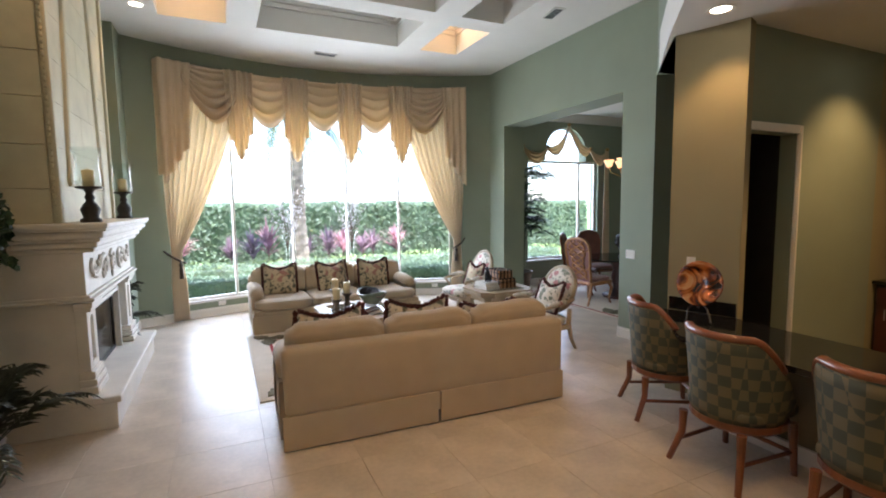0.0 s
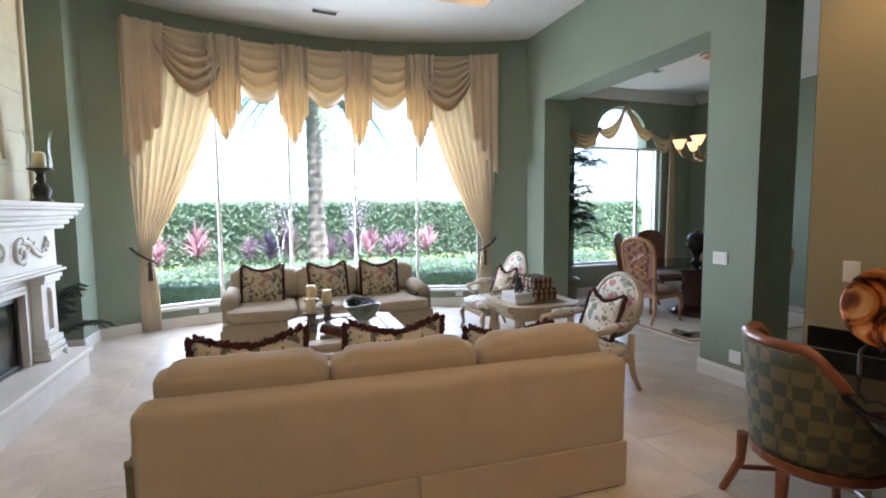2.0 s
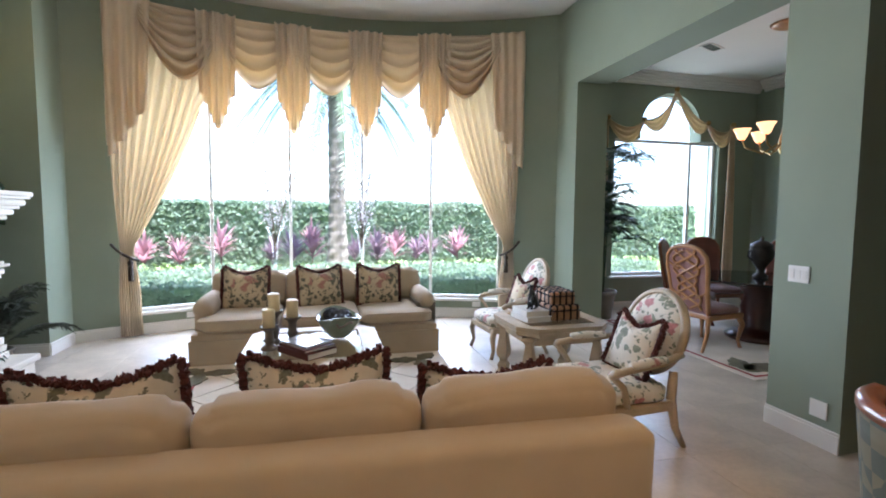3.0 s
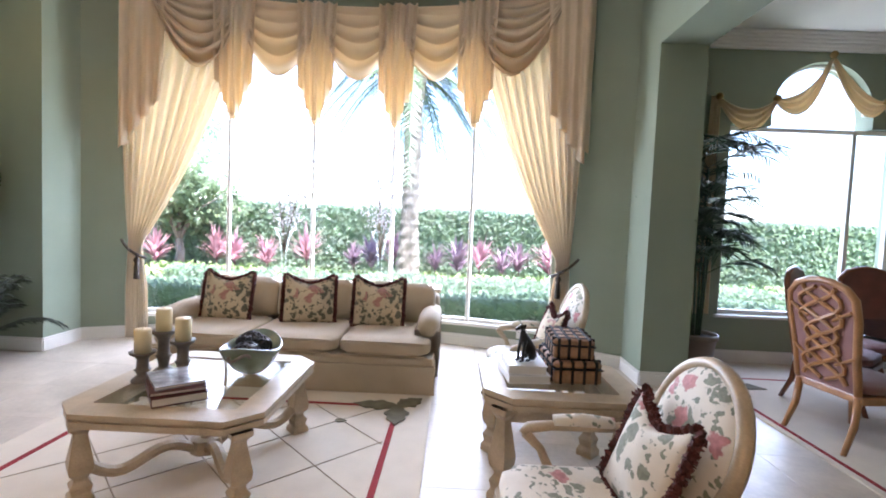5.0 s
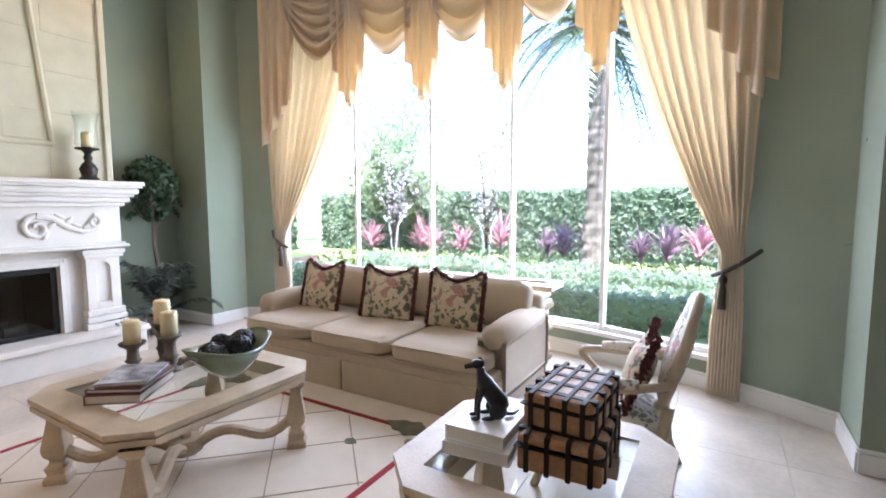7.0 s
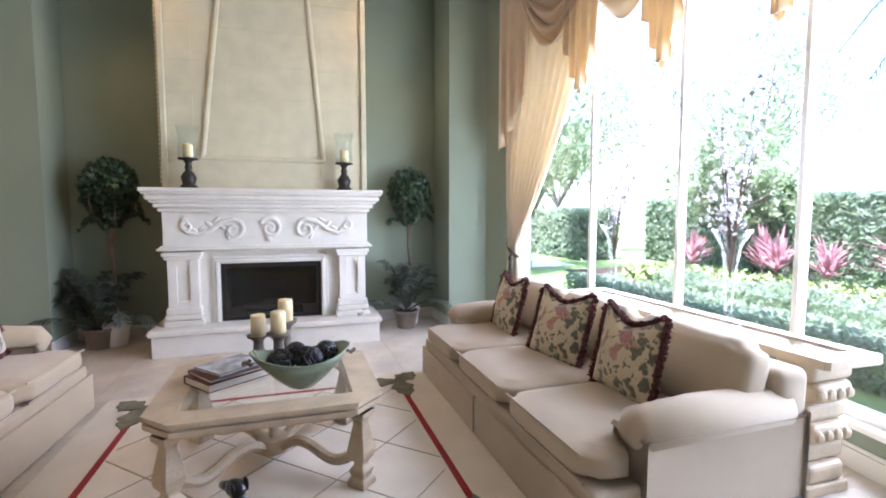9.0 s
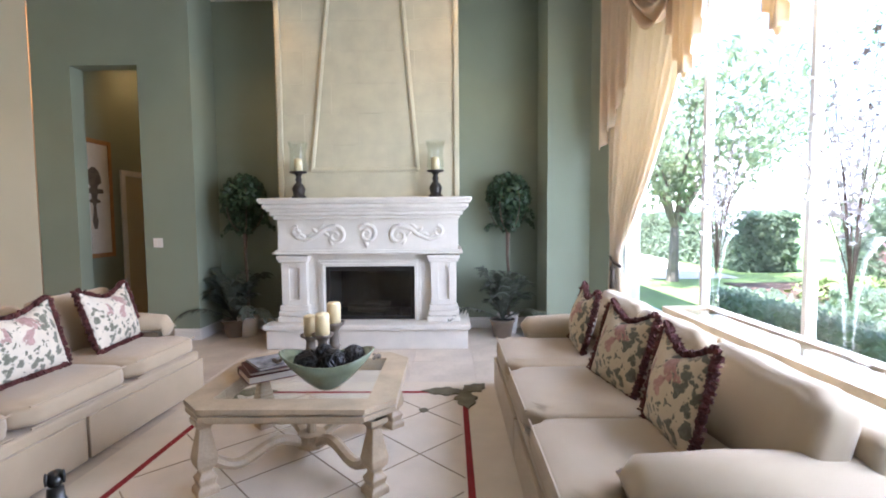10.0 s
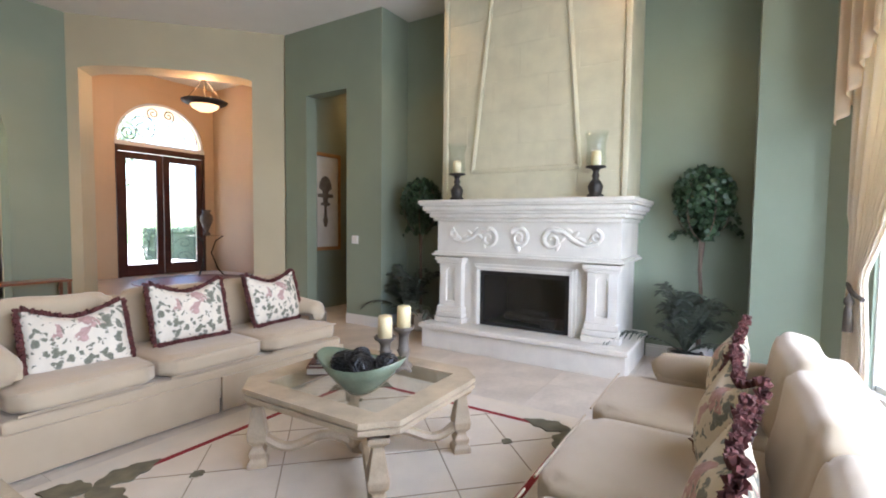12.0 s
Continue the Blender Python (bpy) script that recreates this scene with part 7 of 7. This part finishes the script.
def cordyline(x, y, h, material, seed):
    top = empty("cordyline_plant", pose(x, y, -0.15), "pink and plum strap-leaved cordyline in the garden bed", "plant", "cordylines in the bed")
    rnd = random.Random(seed)
    part("stem", bm_tube([(0, 0, 0), (0.02, 0, h * 0.5)], 0.02, 6), M["twig"], top)
    bm = bmesh.new()
    for k in range(70):
        a, e = rnd.uniform(0, 6.28), rnd.uniform(0.15, 1.3)
        L = h * rnd.uniform(0.35, 0.62)
        d = Vector((math.cos(a) * math.sin(e), math.sin(a) * math.sin(e), math.cos(e)))
        s = Vector((-math.sin(a), math.cos(a), 0)) * 0.030 * h
        p = Vector((0, 0, h * rnd.uniform(0.25, 0.55)))
        m1, m2 = p + d * L * 0.5, p + d * L + Vector((0, 0, -0.12 * L * math.sin(e)))
        bm.faces.new([bm.verts.new(q) for q in (p - s * 0.3, m1 - s, m2, m1 + s, p + s * 0.3)])
    part("leaves", bm, M[material], top)


rr = random.Random(9)
for k, (x, y) in enumerate([(-3.4, 16.4), (-2.6, 15.8), (-1.9, 16.2), (-1.0, 16.8), (0.4, 16.6), (1.0, 16.0), (1.5, 16.5), (2.7, 16.3), (3.3, 15.9), (3.9, 16.4), (4.5, 16.1), (5.0, 16.6), (5.8, 16.3), (-4.6, 15.6)]):
    cordyline(x, y, rr.uniform(1.1, 1.55), "pink" if k % 3 == 0 or x < -1 else "plum", 40 + k)
M["lowleaf"] = mat("lime_groundcover", (0.22, 0.30, 0.10), 0.6, scale=2, vary=0.3)
gc = bmesh.new()
leaf_cloud(gc, random.Random(3), 9000, lambda r: Vector((r.uniform(-5, 12), r.uniform(13.7, 15.6), r.uniform(-0.15, 0.22))), 0.05, 0.11)
tagged(part("groundcover", gc, M["lowleaf"], None), "yellow-green ground cover plants in the bed", "groundcover", "", "stuff")


def palm_tree(x, y, h, seed):
    top = empty("palm_tree", pose(x, y, -0.18), "date palm with a rough tapering trunk and arching fronds", "tree")
    bm = bmesh.new()
    prev = None
    n = 60
    for i in range(n + 1):
        t = i / n
        r = 0.30 - 0.10 * min(1, t * 3) + 0.008 * math.sin(i * 2.4) + (0.10 * max(0, t - 0.85) / 0.15)
        ring = [bm.verts.new((r * (1 + 0.05 * math.sin(k * 5 + i * 1.7)) * math.cos(2 * math.pi * k / 16), r * (1 + 0.05 * math.sin(k * 5 + i * 1.7)) * math.sin(2 * math.pi * k / 16), h * t)) for k in range(16)]
        if prev:
            for k in range(16):
                bm.faces.new((prev[k], prev[(k + 1) % 16], ring[(k + 1) % 16], ring[k]))
        prev = ring
    part("trunk", bm, M["bark"], top)
    bm = bmesh.new()
    rnd = random.Random(seed)
    for k in range(30):
        a = rnd.uniform(0, 6.28)
        L, up = rnd.uniform(2.0, 2.8), rnd.uniform(-0.35, 0.9)
        d = Vector((math.cos(a), math.sin(a), 0))
        side = Vector((-d.y, d.x, 0))
        pts = [Vector((0, 0, h - 0.1)) + d * (L * 0.85 * i / 8) + Vector((0, 0, L * (up * i / 8 - 0.9 * (i / 8) ** 2))) for i in range(9)]
        bm_tube(pts, [0.03 * (1 - 0.7 * i / 8) for i in range(9)], 4, bm)
        for i in range(46):
            t = 0.12 + 0.88 * i / 46
            j = min(int(t * 8), 7)
            p = pts[j].lerp(pts[j + 1], t * 8 - j)
            tang = (pts[j + 1] - pts[j]).normalized()
            for s in (-1, 1):
                q = (tang * 0.6 + side * s * 0.7 + Vector((0, 0, rnd.uniform(-0.5, 0.1)))).normalized() * 0.42 * (1 - 0.5 * t)
                w = tang * 0.016
                bm.faces.new([bm.verts.new(c) for c in (p - w, p + q * 0.5 - w, p + q, p + q * 0.5 + w, p + w)])
    part("crown", bm, M["palmleaf"], top)


M["palmleaf"] = mat("palm_frond", (0.09, 0.14, 0.06), 0.5, scale=3, vary=0.3)
palm_tree(2.15, 14.2, 5.1, 5)


def tree(x, y, h, spread, seed, leaves=5200):
    top = empty("shade_tree", pose(x, y, -0.18), "leafy green shade tree with a forked trunk", "tree", "trees beyond the lawn")
    rnd = random.Random(seed)
    bm = bmesh.new()
    tips = []
    trunk = [Vector((0, 0, 0)), Vector((0.05, 0, h * 0.15)), Vector((-0.03, 0.05, h * 0.27))]
    bm_tube(trunk, [0.16, 0.12, 0.10], 8, bm)
    for k in range(8):
        a = 2 * math.pi * k / 8 + rnd.uniform(-.3, .3)
        r = spread * rnd.uniform(0.45, 0.85)
        p = [trunk[-1], trunk[-1] + Vector((r * 0.4 * math.cos(a), r * 0.4 * math.sin(a), h * 0.25)), Vector((r * math.cos(a), r * math.sin(a), h * rnd.uniform(0.6, 0.9)))]
        bm_tube(p, [0.07, 0.045, 0.015], 6, bm)
        tips += [p[1], p[2], p[1].lerp(p[2], 0.5), p[2] + Vector((0, 0, h * 0.1))]
    part("trunk", bm, M["bark"], top)
    bm = bmesh.new()
    cl = [(t + Vector((rnd.uniform(-.5, .5), rnd.uniform(-.5, .5), rnd.uniform(-.3, .5))), rnd.uniform(0.3, 0.8) * spread * 0.42) for t in tips for _ in range(2)]

    def place(r):
        c, s = r.choice(cl)
        return c + Vector((r.gauss(0, 1), r.gauss(0, 1), r.gauss(0, 0.8))) * s * 0.6

    leaf_cloud(bm, rnd, leaves, place, 0.06, 0.13)
    part("crown", bm, M["treeleaf"], top)


M["treeleaf"] = mat("tree_leaf", (0.20, 0.26, 0.15), 0.55, scale=1.5, vary=0.35)
shine_through(M["treeleaf"], (0.38, 0.46, 0.26), 0.5)
tree(-7.5, 12.6, 5.0, 2.4, 1)
tree(-14, 17.5, 7.0, 3.5, 2)
tree(-20, 13.0, 8.0, 4.0, 3)
tree(-10, 24, 8.0, 4.0, 4)
tree(-17, 9.5, 6.0, 3.0, 7)
tree(-4.8, 17.0, 3.3, 1.5, 8, 6000)
tree(-3.0, -11, 6.0, 3.0, 9)
clipped_hedge("far_hedge", -34, 15.5, -9.3, 17, -0.18, 1.5, 16000, 6, M["hedge"], "far green hedge beyond the lawn", 0.10, 0.2)

# ---- floor tiles ----
tile_mesh = {}


def tile(w, d):
    key = (round(w, 3), round(d, 3))
    if key not in tile_mesh:
        b = bm_box(0, 0, -0.008, w, d, 0.0, 0.001, 1)
        me = bpy.data.meshes.new("tile")
        b.to_mesh(me)
        b.free()
        me.materials.append(M["floor"])
        tile_mesh[key] = me
    return tile_mesh[key]


T = 0.61
floor_ob = bpy.data.objects["floor"]
rest = bmesh.new()
near = 0
for i in range(-10, 23):
    for j in range(-6, 19):
        x, y = i * T - 0.2, j * T - 0.1
        if x > 9.2 or x < -5.4 or y > 9.8 or y < -2.4:
            continue
        if -1.7 < x < 5.3 and 0.5 < y < 9.3 and near < 300:
            near += 1
            add("tile", tile(T - 0.002, T - 0.002), floor_ob, Matrix.Translation((x, y, 0)))
        else:
            bm_box(x, y, -0.008, x + T - 0.003, y + T - 0.003, 0.0, bm=rest)
tagged(part("tiles", rest, M["floor"], floor_ob), kind="stuff")
